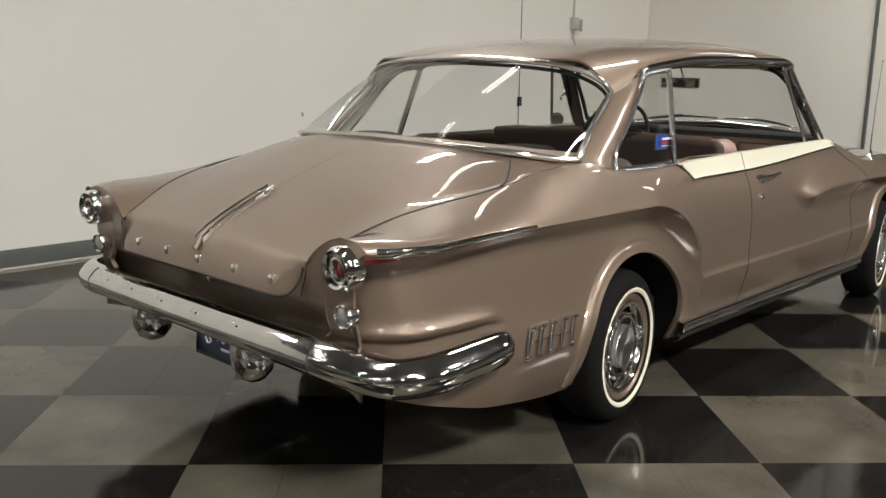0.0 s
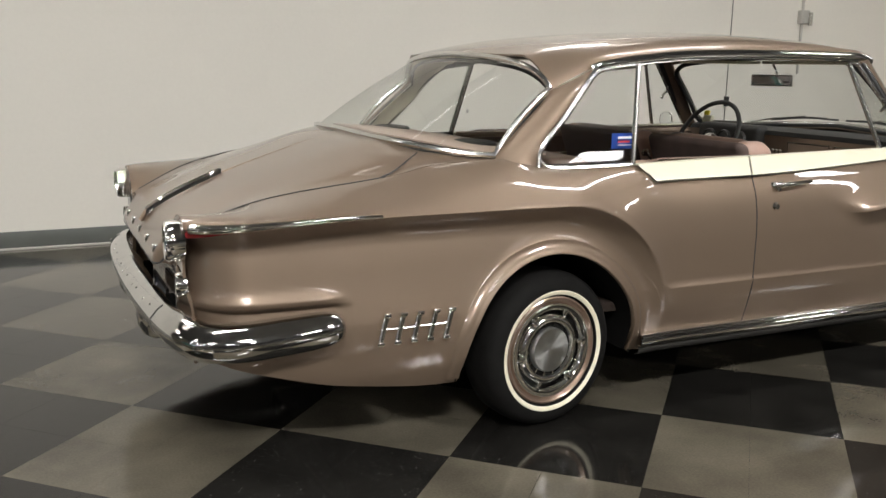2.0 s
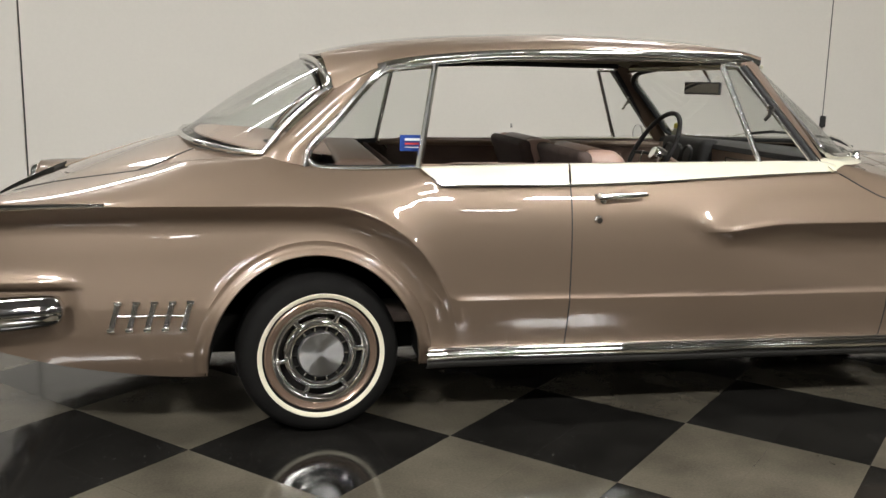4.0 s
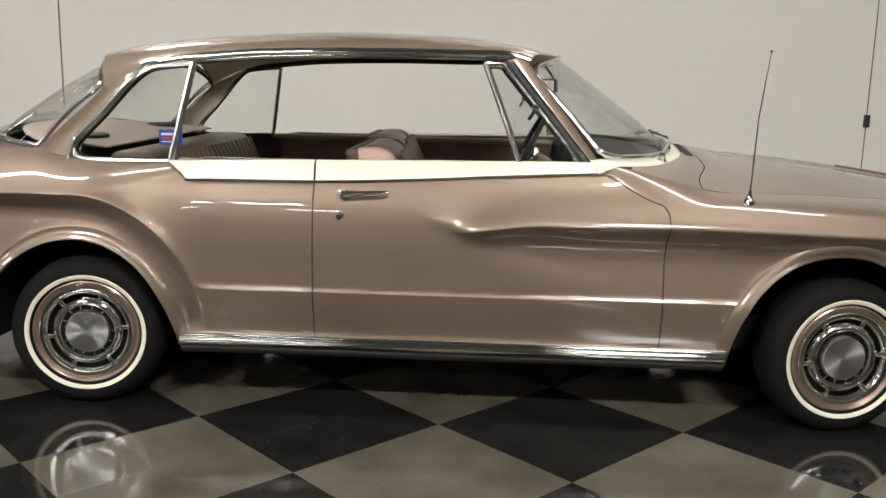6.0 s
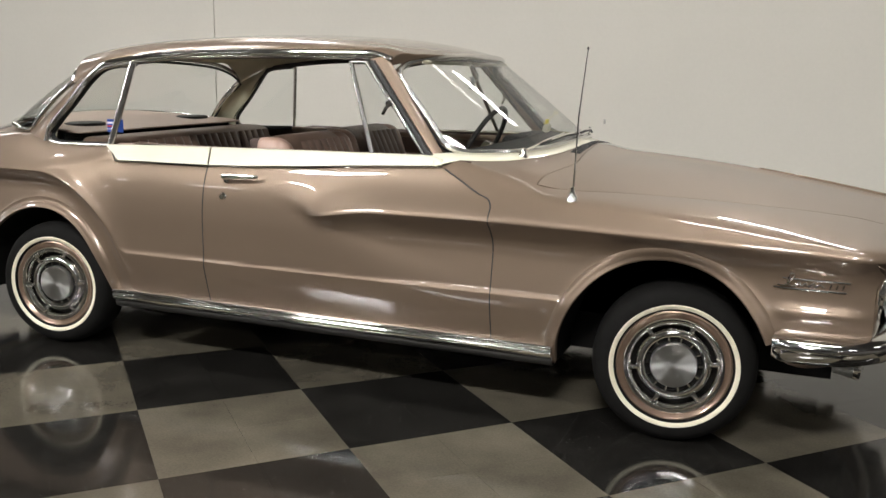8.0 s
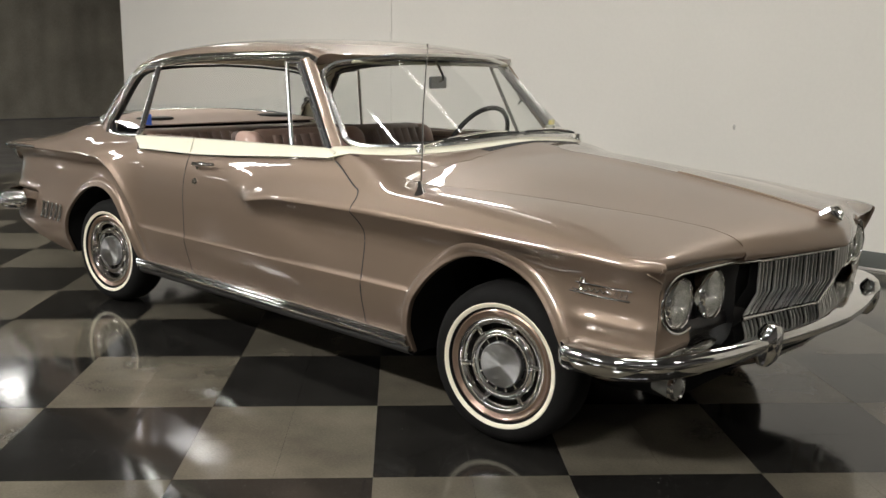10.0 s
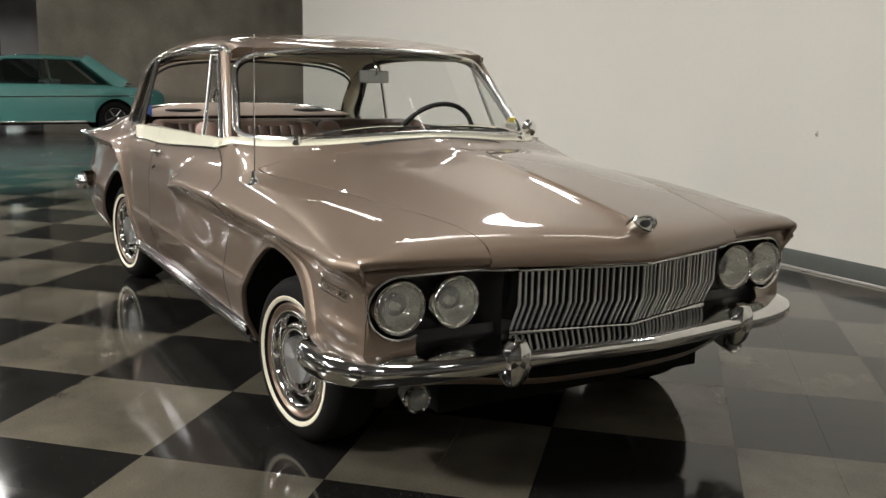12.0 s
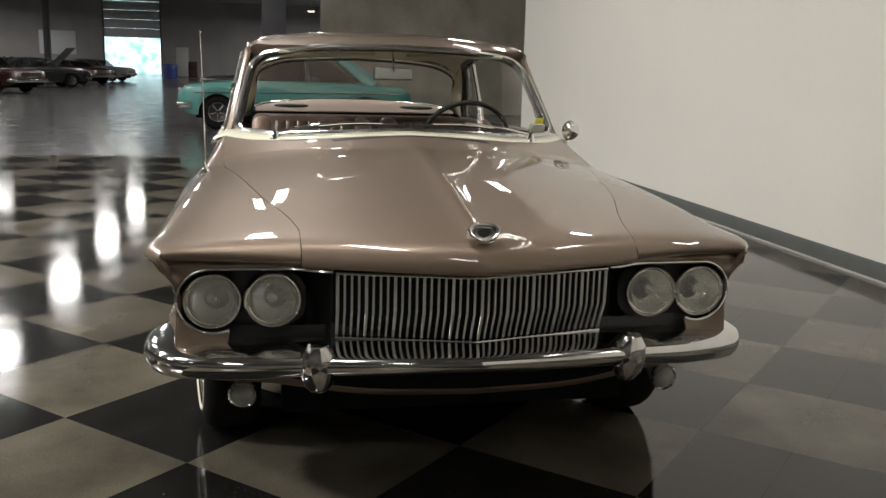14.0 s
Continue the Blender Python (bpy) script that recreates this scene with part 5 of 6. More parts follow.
def build_tail():
    for s in (-1, 1):
        m = pose(-2.576, s * 0.680, 0.728, 0, -90, s * 4) @ Matrix.Diagonal((1.02, 1.02, 1, 1))
        lamp = part("tail_lamp", lathe([(0.058, -0.030), (0.060, 0.0), (0.058, 0.018), (0.050, 0.026), (0.043, 0.022), (0.040, 0.008), (0.030, 0.006)], m, 36), CHROME, car, "round tail lamp in a deep chrome ring")
        part("inner_ring", lathe([(0.032, 0.004), (0.032, 0.018), (0.026, 0.020), (0.022, 0.008)], m, 30), DULL_CHROME, lamp)
        part("red_lens", lathe([(0.0, 0.012), (0.012, 0.011), (0.023, 0.006)], m, 24), RED_LENS, lamp, "dark red lens")
        m2 = pose(-2.560, s * 0.672, 0.597, 0, -90, s * 6)
        back = part("reversing_lamp", lathe([(0.036, -0.02), (0.036, 0.006), (0.031, 0.014), (0.026, 0.010)], m2, 28), CHROME, car, "small round reversing lamp with chrome ring")
        part("clear_lens", lathe([(0.0, 0.016), (0.015, 0.014), (0.027, 0.008)], m2, 24), CLEAR_LENS, back)
        # red marker wedge along the fin
        wedge = bmesh.new()
        rows = []
        for i in range(9):
            t = i / 8
            x = lerp(-2.550, -2.425, t)
            z = lerp(0.758, 0.772, t)
            h = lerp(0.014, 0.003, t)
            y = body_y(x, z) + 0.005
            rows.append([(x, s * y, z - h), (x, s * (y + 0.004), z - h * 0.3), (x, s * (y + 0.004), z + h * 0.3), (x, s * (y - 0.002), z + h)])
        add_grid(wedge, rows)
        part("fin_reflector", wedge, RED_LENS, lamp, "narrow red wedge reflector", solid=0.003)
        # badge of slanted bars on the quarter panel
        badge = part("louvre_badge", tube([(x, s * (body_y(x, 0.440) + 0.004), 0.440) for x in (-1.99, -1.91, -1.84, -1.77)], 0.0022, 6), DULL_CHROME, car, "row of five slanted chrome bars")
        for k in range(5):
            x = -1.990 + 0.055 * k
            pts = [(x - 0.010, s * (body_y(x, 0.40) + 0.007), 0.397), (x + 0.014, s * (body_y(x, 0.48) + 0.007), 0.482)]
            part("bar", tube(pts, 0.0095, 8, 0.6), SATIN_CHROME, badge)
            for p in pts:
                part("bar_cap", box(p[0] - 0.012, p[0] + 0.012, p[1] - 0.008, p[1] + 0.008, p[2] - 0.007, p[2] + 0.007, 0.003), CHROME, badge)
    # twin-bladed spear that folds over the lid's rear edge, with a pressed ridge ahead of it
    fold = [(-2.588, 0.682), (-2.568, 0.712)] + [(x, deck_z(x, 0) + 0.008) for x in np.linspace(-2.545, -2.30, 18)]
    bar = part("trunk_ornament", tube([(x, 0.0, z - 0.002) for x, z in fold], lambda t: 0.010 * (1 - 0.5 * t), 8, 1.3), PAINT, car, "chrome twin-bladed spear on the trunk lid")
    for s in (-1, 1):
        rows = []
        for i, (x, z) in enumerate(fold[1:]):
            t = i / (len(fold) - 2)
            w = 0.0075 * (1 - 0.75 * smooth(0.7, 1.0, t))
            c = s * lerp(0.017, 0.015, t)
            rows.append([(x - 0.002, c - w, z - 0.012), (x, c - w * 0.7, z + 0.006), (x, c, z + 0.009), (x, c + w * 0.7, z + 0.006), (x - 0.002, c + w, z - 0.012)])
        part("spear_blade", grid(rows), CHROME, bar, "bright chrome blade", solid=0.002)
    part("lid_ridge", tube([(x, 0.0, deck_z(x, 0) - 0.001) for x in np.linspace(-2.30, -1.95, 16)], lambda t: 0.005 * (1 - 0.6 * t), 8, 1.6), PAINT, car)
    # row of small raised shapes across the lid, a lock medallion, a plate between the guards
    for y in (0.33, 0.15, -0.03, -0.22, -0.40):
        part("trunk_badge", box(-2.600, -2.572, y - 0.010, y + 0.010, 0.640, 0.668, 0.004), CHROME, car, "small raised chrome block")
    part("trunk_lock", lathe([(0.0, 0.010), (0.010, 0.006), (0.013, 0.0), (0.013, -0.02)], pose(-2.560, -0.04, 0.590, 0, -90, 0), 20), DULL_CHROME, car, "round metal lock medallion")
    plate = part("rear_plate", box(-2.535, -2.530, -0.215, 0.085, 0.325, 0.470, 0.001), PLATE_BLUE, car, "dark blue dealer plate with pale scribble")
    part("plate_frame", tube([(-2.536, y, z) for y, z in ((-0.217, 0.323), (0.087, 0.323), (0.087, 0.472), (-0.217, 0.472))], 0.006, 6, closed=True), SEAL, plate)
    scrawl = [(0.11, 0.43), (0.13, 0.41), (0.10, 0.40), (0.07, 0.37), (0.09, 0.36), (0.10, 0.39), (0.06, 0.42), (0.03, 0.38), (0.02, 0.40), (0.0, 0.375), (-0.02, 0.40), (-0.04, 0.38), (-0.07, 0.405), (-0.11, 0.39)]
    part("plate_mark", tube(curve3([(-2.537, y - 0.065, z + 0.005) for y, z in scrawl], 60), 0.0035, 6), WHITE_INK, plate)
    part("plate_mark", box(-2.538, -2.536, -0.17, -0.05, 0.355, 0.363), WHITE_INK, plate)


build_tail()


def build_side_fittings():
    for s, door in zip((-1, 1), doors):
        x0, x1, z = -0.395, -0.235, 0.815
        y = body_y(-0.3, z)
        handle = part("door_handle", tube([(x0 - 0.012, s * (y + 0.008), z - 0.004), (x0, s * (y + 0.034), z), (lerp(x0, x1, 0.6), s * (y + 0.034), z + 0.005), (x1, s * (y + 0.026), z + 0.008)], lambda t: 0.012 - 0.006 * t, 10, 0.8), CHROME, door, "chrome pull handle")
        part("handle_button", lathe([(0.0, 0.020), (0.013, 0.018), (0.016, 0.0), (0.022, -0.004)], pose(x0 + 0.006, s * y, z - 0.012, -90 * s, 0, 0) , 18), CHROME, handle)
        part("handle_dish", box(x0 - 0.02, x0 + 0.04, min(s * (y - 0.004), s * (y + 0.003)), max(s * (y - 0.004), s * (y + 0.003)), z - 0.022, z + 0.008, 0.001), DULL_CHROME, handle)
        y = body_y(-0.404, 0.735)
        part("door_lock", lathe([(0.0, 0.010), (0.010, 0.010), (0.012, 0.004), (0.016, 0.0), (0.016, -0.01)], pose(-0.404, s * y, 0.735, -90 * s, 0, 0), 20), CHROME, door, "round chrome key lock")
        # script on the front fender, drawn as plain strokes between two bars
        yy = lambda x, z: s * (body_y(x, z) + 0.004)
        script = part("fender_script", tube([(x, yy(x, 0.622), 0.622) for x in np.linspace(1.68, 1.875, 8)], 0.0028, 6), CHROME, car, "chrome badge strokes between two bars")
        part("bar", tube([(x, yy(x, 0.590), 0.590) for x in np.linspace(1.655, 1.865, 8)], 0.0028, 6), CHROME, script)
        stroke = [(1.665, 0.598), (1.69, 0.600), (1.715, 0.636), (1.705, 0.640), (1.695, 0.605), (1.715, 0.598), (1.73, 0.612), (1.735, 0.600), (1.75, 0.612), (1.755, 0.600), (1.77, 0.612), (1.775, 0.601), (1.79, 0.61), (1.80, 0.60)]
        part("stroke", tube(curve3([(x, yy(x, z), z) for x, z in stroke], 50), 0.0024, 6), CHROME, script)
        for k in range(3):
            x = 1.818 + 0.018 * k
            part("stroke", tube([(x, yy(x, 0.599), 0.599), (x + 0.004, yy(x, 0.613), 0.613)], 0.0026, 6), CHROME, script)
    # aerial on the near front fender
    zb = 0.812
    aerial = part("antenna", tube([(0.992, -0.775, zb + 0.03), (1.00, -0.776, 1.10), (1.022, -0.780, 1.315)], lambda t: 0.0035 - 0.002 * t, 8), CHROME, car, "thin telescopic chrome antenna")
    part("antenna_tip", lathe([(0.0, 0.006), (0.004, 0.004), (0.004, -0.004), (0.0, -0.006)], pose(1.022, -0.780, 1.318), 10), CHROME, aerial)
    part("antenna_base", lathe([(0.0, 0.048), (0.007, 0.046), (0.009, 0.030), (0.016, 0.012), (0.024, 0.0), (0.024, -0.012)], pose(0.990, -0.775, zb, 6, 0, 0), 18), CHROME, aerial)
    # door mirror on the far side
    mir = part("door_mirror", lathe([(0.0, -0.030), (0.020, -0.027), (0.037, -0.012), (0.045, 0.007), (0.043, 0.012)], pose(0.385, 0.825, 0.950, 0, -90, 12), 28), CHROME, doors[1], "round chrome door mirror")
    part("mirror_glass", lathe([(0.0, 0.010), (0.042, 0.010)], pose(0.385, 0.825, 0.950, 0, -90, 12), 28), MIRROR, mir)
    part("mirror_stem", tube(curve3([(0.39, 0.765, 0.905), (0.40, 0.80, 0.912), (0.395, 0.82, 0.935)], 8), 0.008, 8), CHROME, mir)
    # wipers
    for s, yb in ((-1, -0.52), (1, 0.53)):
        x = 0.735
        z = hood_z(x, 0.52) + 0.004
        wiper = part("wiper", tube(curve3([(x, yb, z + 0.020), (0.780, s * 0.39, 0.980), (0.812, s * 0.23, 1.000)], 14), 0.0048, 8), CHROME, car, "chrome windscreen wiper with black blade")
        part("wiper_pivot", lathe([(0.0, 0.030), (0.010, 0.028), (0.013, 0.010), (0.020, 0.0), (0.020, -0.01)], pose(x, yb, z, 0, 8, 0), 16), CHROME, wiper)
        blade = curve3([(0.778, s * 0.43, 0.968), (0.812, s * 0.22, 0.990), (0.822, s * (0.03 if s < 0 else 0.02), 0.990)], 16)
        part("wiper_blade", tube(blade, 0.005, 6), SEAL, wiper)
        part("blade_clip", tube([p + Vector((0.004, 0, 0.006)) for p in blade[3:14]], 0.003, 6), CHROME, wiper)


build_side_fittings()


# ---------------------------------------------------------------- wheels, underbody
def build_wheel(name, x, s, label):
    """A whitewall tyre on a rose rim with a slotted chrome cover."""
    m = pose(x, s * 0.70, 0.2755, -90 * s, 0, 8 if s < 0 else 0)
    wheel = part(name, lathe([(0.190, 0.070), (0.197, 0.084), (0.215, 0.089), (0.240, 0.086), (0.260, 0.073), (0.271, 0.054), (0.2755, 0.030), (0.2765, 0.0), (0.2755, -0.05), (0.264, -0.075), (0.235, -0.09), (0.19, -0.07)], m, 64), RUBBER, car, label)
    part("whitewall", lathe([(0.199, 0.0855), (0.201, 0.0880), (0.213, 0.0905), (0.215, 0.0890)], m, 64), WHITEWALL, wheel, "narrow cream whitewall band")
    part("rim", lathe([(0.194, 0.066), (0.191, 0.077), (0.186, 0.080), (0.180, 0.076), (0.172, 0.066), (0.160, 0.060), (0.150, 0.058), (0.146, 0.050), (0.146, -0.05)], m, 64), COPPER_RIM, wheel, "rose painted rim")
    cover = part("wheel_cover", lathe([(0.1715, 0.062), (0.171, 0.073), (0.166, 0.0785), (0.157, 0.0765), (0.150, 0.0770), (0.1430, 0.071), (0.1405, 0.056), (0.139, 0.038), (0.127, 0.036), (0.1255, 0.058), (0.116, 0.068), (0.108, 0.070), (0.099, 0.068), (0.0955, 0.063), (0.094, 0.050), (0.075, 0.050)], m, 64), CHROME, wheel, "polished slotted wheel cover")
    part("hub_disc", lathe([(0.0785, 0.052), (0.078, 0.071), (0.0745, 0.0755), (0.0, 0.070)], m, 48), SPUN, cover, "brushed aluminium centre disc")
    slots = lathe([(0.1404, 0.0385), (0.1265, 0.0385)], m, 64)
    part("slot_ring", slots, BLACK, cover, "dark slot ring")
    part("hub_ring", lathe([(0.0940, 0.0525), (0.0786, 0.0525)], m, 64), BLACK, cover)
    for k in range(6):
        a = 2 * math.pi * k / 6 + 0.12
        tab = bmesh.new()
        add_box(tab, 0.117, 0.152, -0.0085, 0.0085, 0.040, 0.078, 0.003)
        tab.transform(m @ pose(0, 0, 0, 0, 0, math.degrees(a)))
        part("cover_tab", tab, CHROME, cover)
    for k in range(14):
        a = 2 * math.pi * k / 14
        fin = bmesh.new()
        add_box(fin, 0.077, 0.0955, -0.0022, 0.0022, 0.052, 0.064)
        fin.transform(m @ pose(0, 0, 0, 0, 0, math.degrees(a)))
        part("hub_fin", fin, CHROME, cover)
    return wheel


for x, n in ((-1.3525, "rear"), (1.3525, "front")):
    for s in (-1, 1):
        build_wheel("wheel", x, s, "whitewall tyre with slotted chrome wheel cover")


def build_under():
    part("floor_pan", box(-0.93, 0.90, -0.755, 0.755, 0.215, 0.36), BLACK, car, "black floor pan")
    part("chassis", box(-2.0, 1.86, -0.52, 0.52, 0.22, 0.355), BLACK, car, "black chassis and exhaust tunnel")
    part("engine_bay", box(0.95, 1.90, -0.50, 0.50, 0.356, 0.64), BLACK, car)
    part("trunk_floor", box(-2.44, -1.80, -0.70, 0.70, 0.37, 0.64), BLACK, car)
    part("rear_arch_box", box(-1.799, -0.95, -0.50, 0.50, 0.361, 0.80), BLACK, car)
    for cx, hw, zc, h in (REAR_ARCH, FRONT_ARCH):
        rows = []
        for i in range(25):
            a = math.pi * i / 24
            x, z = cx - (hw + 0.006) * math.cos(a), zc - 0.015 + (h + 0.018) * math.sin(a)
            if cx > 0 and i > 12:
                z = max(z, 0.42)
            rows.append([(x, -(body_y(x, max(z, 0.25)) - 0.007), z), (x, -0.76, z), (x, -0.50, z)])
        bm = grid(rows)
        bm.faces.new([v for v in (bm.verts.new((r[2][0], -0.50, r[2][2])) for r in rows)])
        both("wheel_housing", bm, BLACK, car, "black inner wheel housing", solid=0.003)
    for x in (-1.3525, 1.3525):
        part("axle", tube([(x, -0.66, 0.2755), (x, 0.66, 0.2755)], 0.045, 12), BLACK, car)
    pipe = curve3([(-1.9, 0.30, 0.24), (-2.2, 0.30, 0.25), (-2.38, 0.30, 0.25)], 10)
    part("exhaust_pipe", tube(pipe, 0.024, 10), DULL_CHROME, car)


build_under()


# ---------------------------------------------------------------- cabin
def pillow(x0, x1, y0, y1, z0, z1, r=0.05, lean=0.0, seg=3):
    """A soft rounded block; lean shifts its top along x."""
    bm = box(x0, x1, y0, y1, z0, z1)
    bmesh.ops.bevel(bm, geom=bm.edges[:], offset=r, segments=seg + 4, affect="EDGES", profile=0.5)
    for v in bm.verts:
        v.co.x += lean * (v.co.z - z0) / (z1 - z0)
    return bm


def pleats(x, y0, y1, z0, z1, n, lean, depth, bulge):
    """Vertical stitched rolls across a seat back, facing +x."""
    rows = []
    per = 8
    for i in range(n * per + 1):
        y = lerp(y0, y1, i / (n * per))
        roll = abs(math.sin(math.pi * i / per)) ** 0.6
        col = []
        for k in range(9):
            t = k / 8
            col.append((x + lean * t + depth * roll + bulge * math.sin(math.pi * t), y, lerp(z0, z1, t)))
        rows.append(col)
    return grid(rows)


def build_cabin():
    part("cabin_floor", box(-1.2, 0.75, -0.70, 0.70, 0.362, 0.40, 0.01), CARPET, car, "dark brown carpet")
    # rear seat
    seat = part("rear_seat", pillow(-1.30, -0.72, -0.495, 0.495, 0.42, 0.68, 0.06), VINYL, car, "brown pleated rear bench seat")
    part("rear_backrest", pillow(-1.24, -1.04, -0.64, 0.64, 0.67, 0.922, 0.05, -0.07), VINYL, seat)
    for y0, y1 in ((-0.58, -0.30), (-0.28, 0.0), (0.0, 0.28), (0.30, 0.58)):
        part("pleated_panel", pleats(-1.035, y0, y1, 0.69, 0.905, 5, -0.06, 0.010, 0.012), VINYL, seat)
    # front seats: two backs on one bench
    bench = part("front_seat", pillow(-0.30, 0.22, -0.64, 0.64, 0.42, 0.66, 0.06), VINYL, car, "brown copper vinyl front bench with split backs")
    for y0, y1, dx in ((-0.63, -0.02, 0.13), (0.02, 0.63, 0.08)):
        b = part("seat_back", pillow(-0.39 + dx, -0.25 + dx, y0 + 0.05, y1 - 0.05, 0.55, 0.962, 0.068, -0.14, 4), VINYL, bench, "rounded brown vinyl seat back")
        part("back_shell", pillow(-0.418 + dx, -0.352 + dx, y0 + 0.012, y1 - 0.012, 0.55, 0.952, 0.030, -0.14, 4), VINYL_DARK, b, "dark brown rear shell of the seat back")
        part("pleated_panel", pleats(-0.250 + dx, lerp(y0, y1, 0.19), lerp(y0, y1, 0.81), 0.62, 0.940, 7, -0.108, 0.010, 0.016), VINYL, b)
        for ye in (y0, y1):
            yc = ye + (0.055 if ye == y0 else -0.055)
            part("bolster", pillow(-0.395 + dx, -0.238 + dx, yc - 0.052, yc + 0.052, 0.56, 0.957, 0.051, -0.14, 4), VINYL_LIGHT, b, "pale copper vinyl bolster")
        for ye, o in ((y0, -1), (y1, 1)):
            latch = bmesh.new()
            add_lathe(latch, [(0.0, 0.014), (0.016, 0.012), (0.021, 0.004), (0.021, -0.006)], pose(-0.452 + dx, ye + o * 0.004 - o * 0.012, 0.858, -90 * o, 0, 0), 16)
            add_tube(latch, [(-0.452 + dx, ye + o * 0.006, 0.858), (-0.425 + dx, ye + o * 0.010, 0.825), (-0.415 + dx, ye + o * 0.008, 0.79)], 0.007, 8)
            part("tilt_latch", latch, CHROME, b, "chrome tilt latch")
    # inner door and side panels
    for s in (-1, 1):
        rows = []
        for i in range(21):
            x = lerp(-0.965, 0.60, i / 20)
            rows.append([(x, s * 0.715, 0.38), (x, s * 0.712, 0.62), (x, s * 0.690, 0.64), (x, s * 0.690, 0.68), (x, s * 0.712, 0.70), (x, s * 0.705, 0.84), (x, s * 0.700, 0.905), (x, s * 0.725, 0.918 if x > -0.95 else 0.885)])
        panel = part("inner_door_panel", grid(rows), VINYL, car, "brown vinyl inner side panel with chrome strip", sharp=30, solid=0.004)
        part("chrome_strip", tube([(x, s * 0.706, 0.795) for x in np.linspace(-0.46, 0.52, 12)], 0.006, 6), CHROME, panel)
        part("panel_top_roll", tube([(x, s * 0.702, 0.898) for x in np.linspace(-1.0, 0.55, 16)], 0.016, 8), DASH_BROWN, panel)
        crank = bmesh.new()
        add_tube(crank, [(-0.02, s * 0.70, 0.70), (-0.02, s * 0.675, 0.70), (0.05, s * 0.672, 0.735)], 0.006, 8)
        add_lathe(crank, [(0.0, 0.02), (0.010, 0.018), (0.012, 0.0), (0.0, -0.002)], pose(0.05, s * 0.672, 0.735, 90 * s, 0, 0), 10)
        part("window_crank", crank, CHROME, panel)
    # parcel shelf with two speakers
    rows = []
    for k in range(-16, 17):
        y = 0.62 * k / 16
        xr = -1.80 + 0.26 * (abs(y) / 0.62) ** 3
        row = []
        for i in range(9):
            t = i / 8
            row.append((lerp(xr, -1.30, t), y, lerp(0.996 - 0.045 * (abs(y) / 0.62) ** 3, 0.940, t) + 0.006 * math.sin(math.pi * t)))
        rows.append(row)
    shelf = part("parcel_shelf", grid(rows), SHELF_ROSE, car, "rose-beige painted parcel shelf", solid=0.006)
    for s in (-1, 1):
        bm = bmesh.new()
        rows = []
        for r, h in ((1.0, 0.0), (0.97, 0.012), (0.8, 0.016), (0.0, 0.012)):
            rows.append([(-1.47 + 0.075 * r * math.cos(a), s * 0.40 + 0.11 * r * math.sin(a), 0.955 + h) for a in (2 * math.pi * i / 28 for i in range(28))])
        add_grid(bm, rows, closed_v=True)
        part("shelf_speaker", bm, DASH_BLACK, shelf, "dark oval speaker grille")
    # dashboard
    rows = []
    for k in range(-24, 25):
        y = 0.68 * k / 24
        xf = glass_foot_x(abs(y)) - 0.01
        x0 = min(0.50, xf - 0.04)
        rows.append([(xf, y, 0.935), (lerp(xf, x0, 0.5), y, 0.945), (x0 + 0.02, y, 0.945), (x0 - 0.02, y, 0.935), (x0 - 0.03, y, 0.915)])
    part("dash_top", grid(rows), DASH_BLACK, car, "black padded dash top", solid=0.004)
    rows = []
    for k in range(-24, 25):
        y = 0.68 * k / 24
        x0 = min(0.50, glass_foot_x(abs(y)) - 0.05)
        rows.append([(x0 - 0.022, y, 0.918), (x0 - 0.020, y, 0.86), (x0 - 0.005, y, 0.80), (x0 + 0.03, y, 0.72), (x0 + 0.08, y, 0.66)])
    face = part("dashboard", grid(rows), DASH_BROWN, car, "brown painted dashboard with glove box", solid=0.004)
    glove = part("glove_box", pillow(0.452, 0.475, -0.60, -0.30, 0.795, 0.890, 0.008), DASH_BROWN, face, "brown glove box door with bright frame")
    part("glove_frame", tube([(0.451, y, z) for y, z in ((-0.60, 0.795), (-0.30, 0.795), (-0.30, 0.890), (-0.60, 0.890))], 0.0035, 6, closed=True), SATIN_CHROME, glove)
    speaker = part("dash_panel", pillow(0.452, 0.475, -0.27, -0.02, 0.795, 0.890, 0.008), DASH_BROWN, face, "brown panel with bright frame")
    part("panel_frame", tube([(0.451, y, z) for y, z in ((-0.27, 0.795), (-0.02, 0.795), (-0.02, 0.890), (-0.27, 0.890))], 0.0035, 6, closed=True), SATIN_CHROME, speaker)
    part("dash_strip", tube([(0.463, y, 0.79) for y in (-0.6, -0.3, 0.0, 0.12)], 0.005, 6), CHROME, face)
    part("instrument_pod", pillow(0.40, 0.50, 0.16, 0.60, 0.80, 0.955, 0.03, 0.02), DASH_BLACK, face, "black hooded instrument pod")
    for y in (0.27, 0.38, 0.49):
        part("dial", lathe([(0.0, 0.004), (0.038, 0.004), (0.045, 0.010), (0.050, 0.004), (0.050, -0.01)], pose(0.405, y, 0.875, 0, -80, 0), 24), GRILLE_BLACK, face)
    for k in range(6):
        part("switch_knob", lathe([(0.0, 0.012), (0.007, 0.010), (0.008, 0.0)], pose(0.398, 0.19 + 0.075 * k, 0.815, 0, -85, 0), 10), SATIN_CHROME, face)
    for k in range(5):
        part("push_button", box(0.455, 0.475, 0.02 + 0.026 * k, 0.04 + 0.026 * k, 0.83, 0.85, 0.003), CHROME, face)
    # steering wheel
    m = pose(0.262, 0.350, 0.886, 0, 0, 0) @ Euler((0, radians(-62), 0)).to_matrix().to_4x4()
    ring = [m @ Vector((0.205 * math.cos(a), 0.205 * math.sin(a), 0)) for a in (2 * math.pi * i / 56 for i in range(56))]
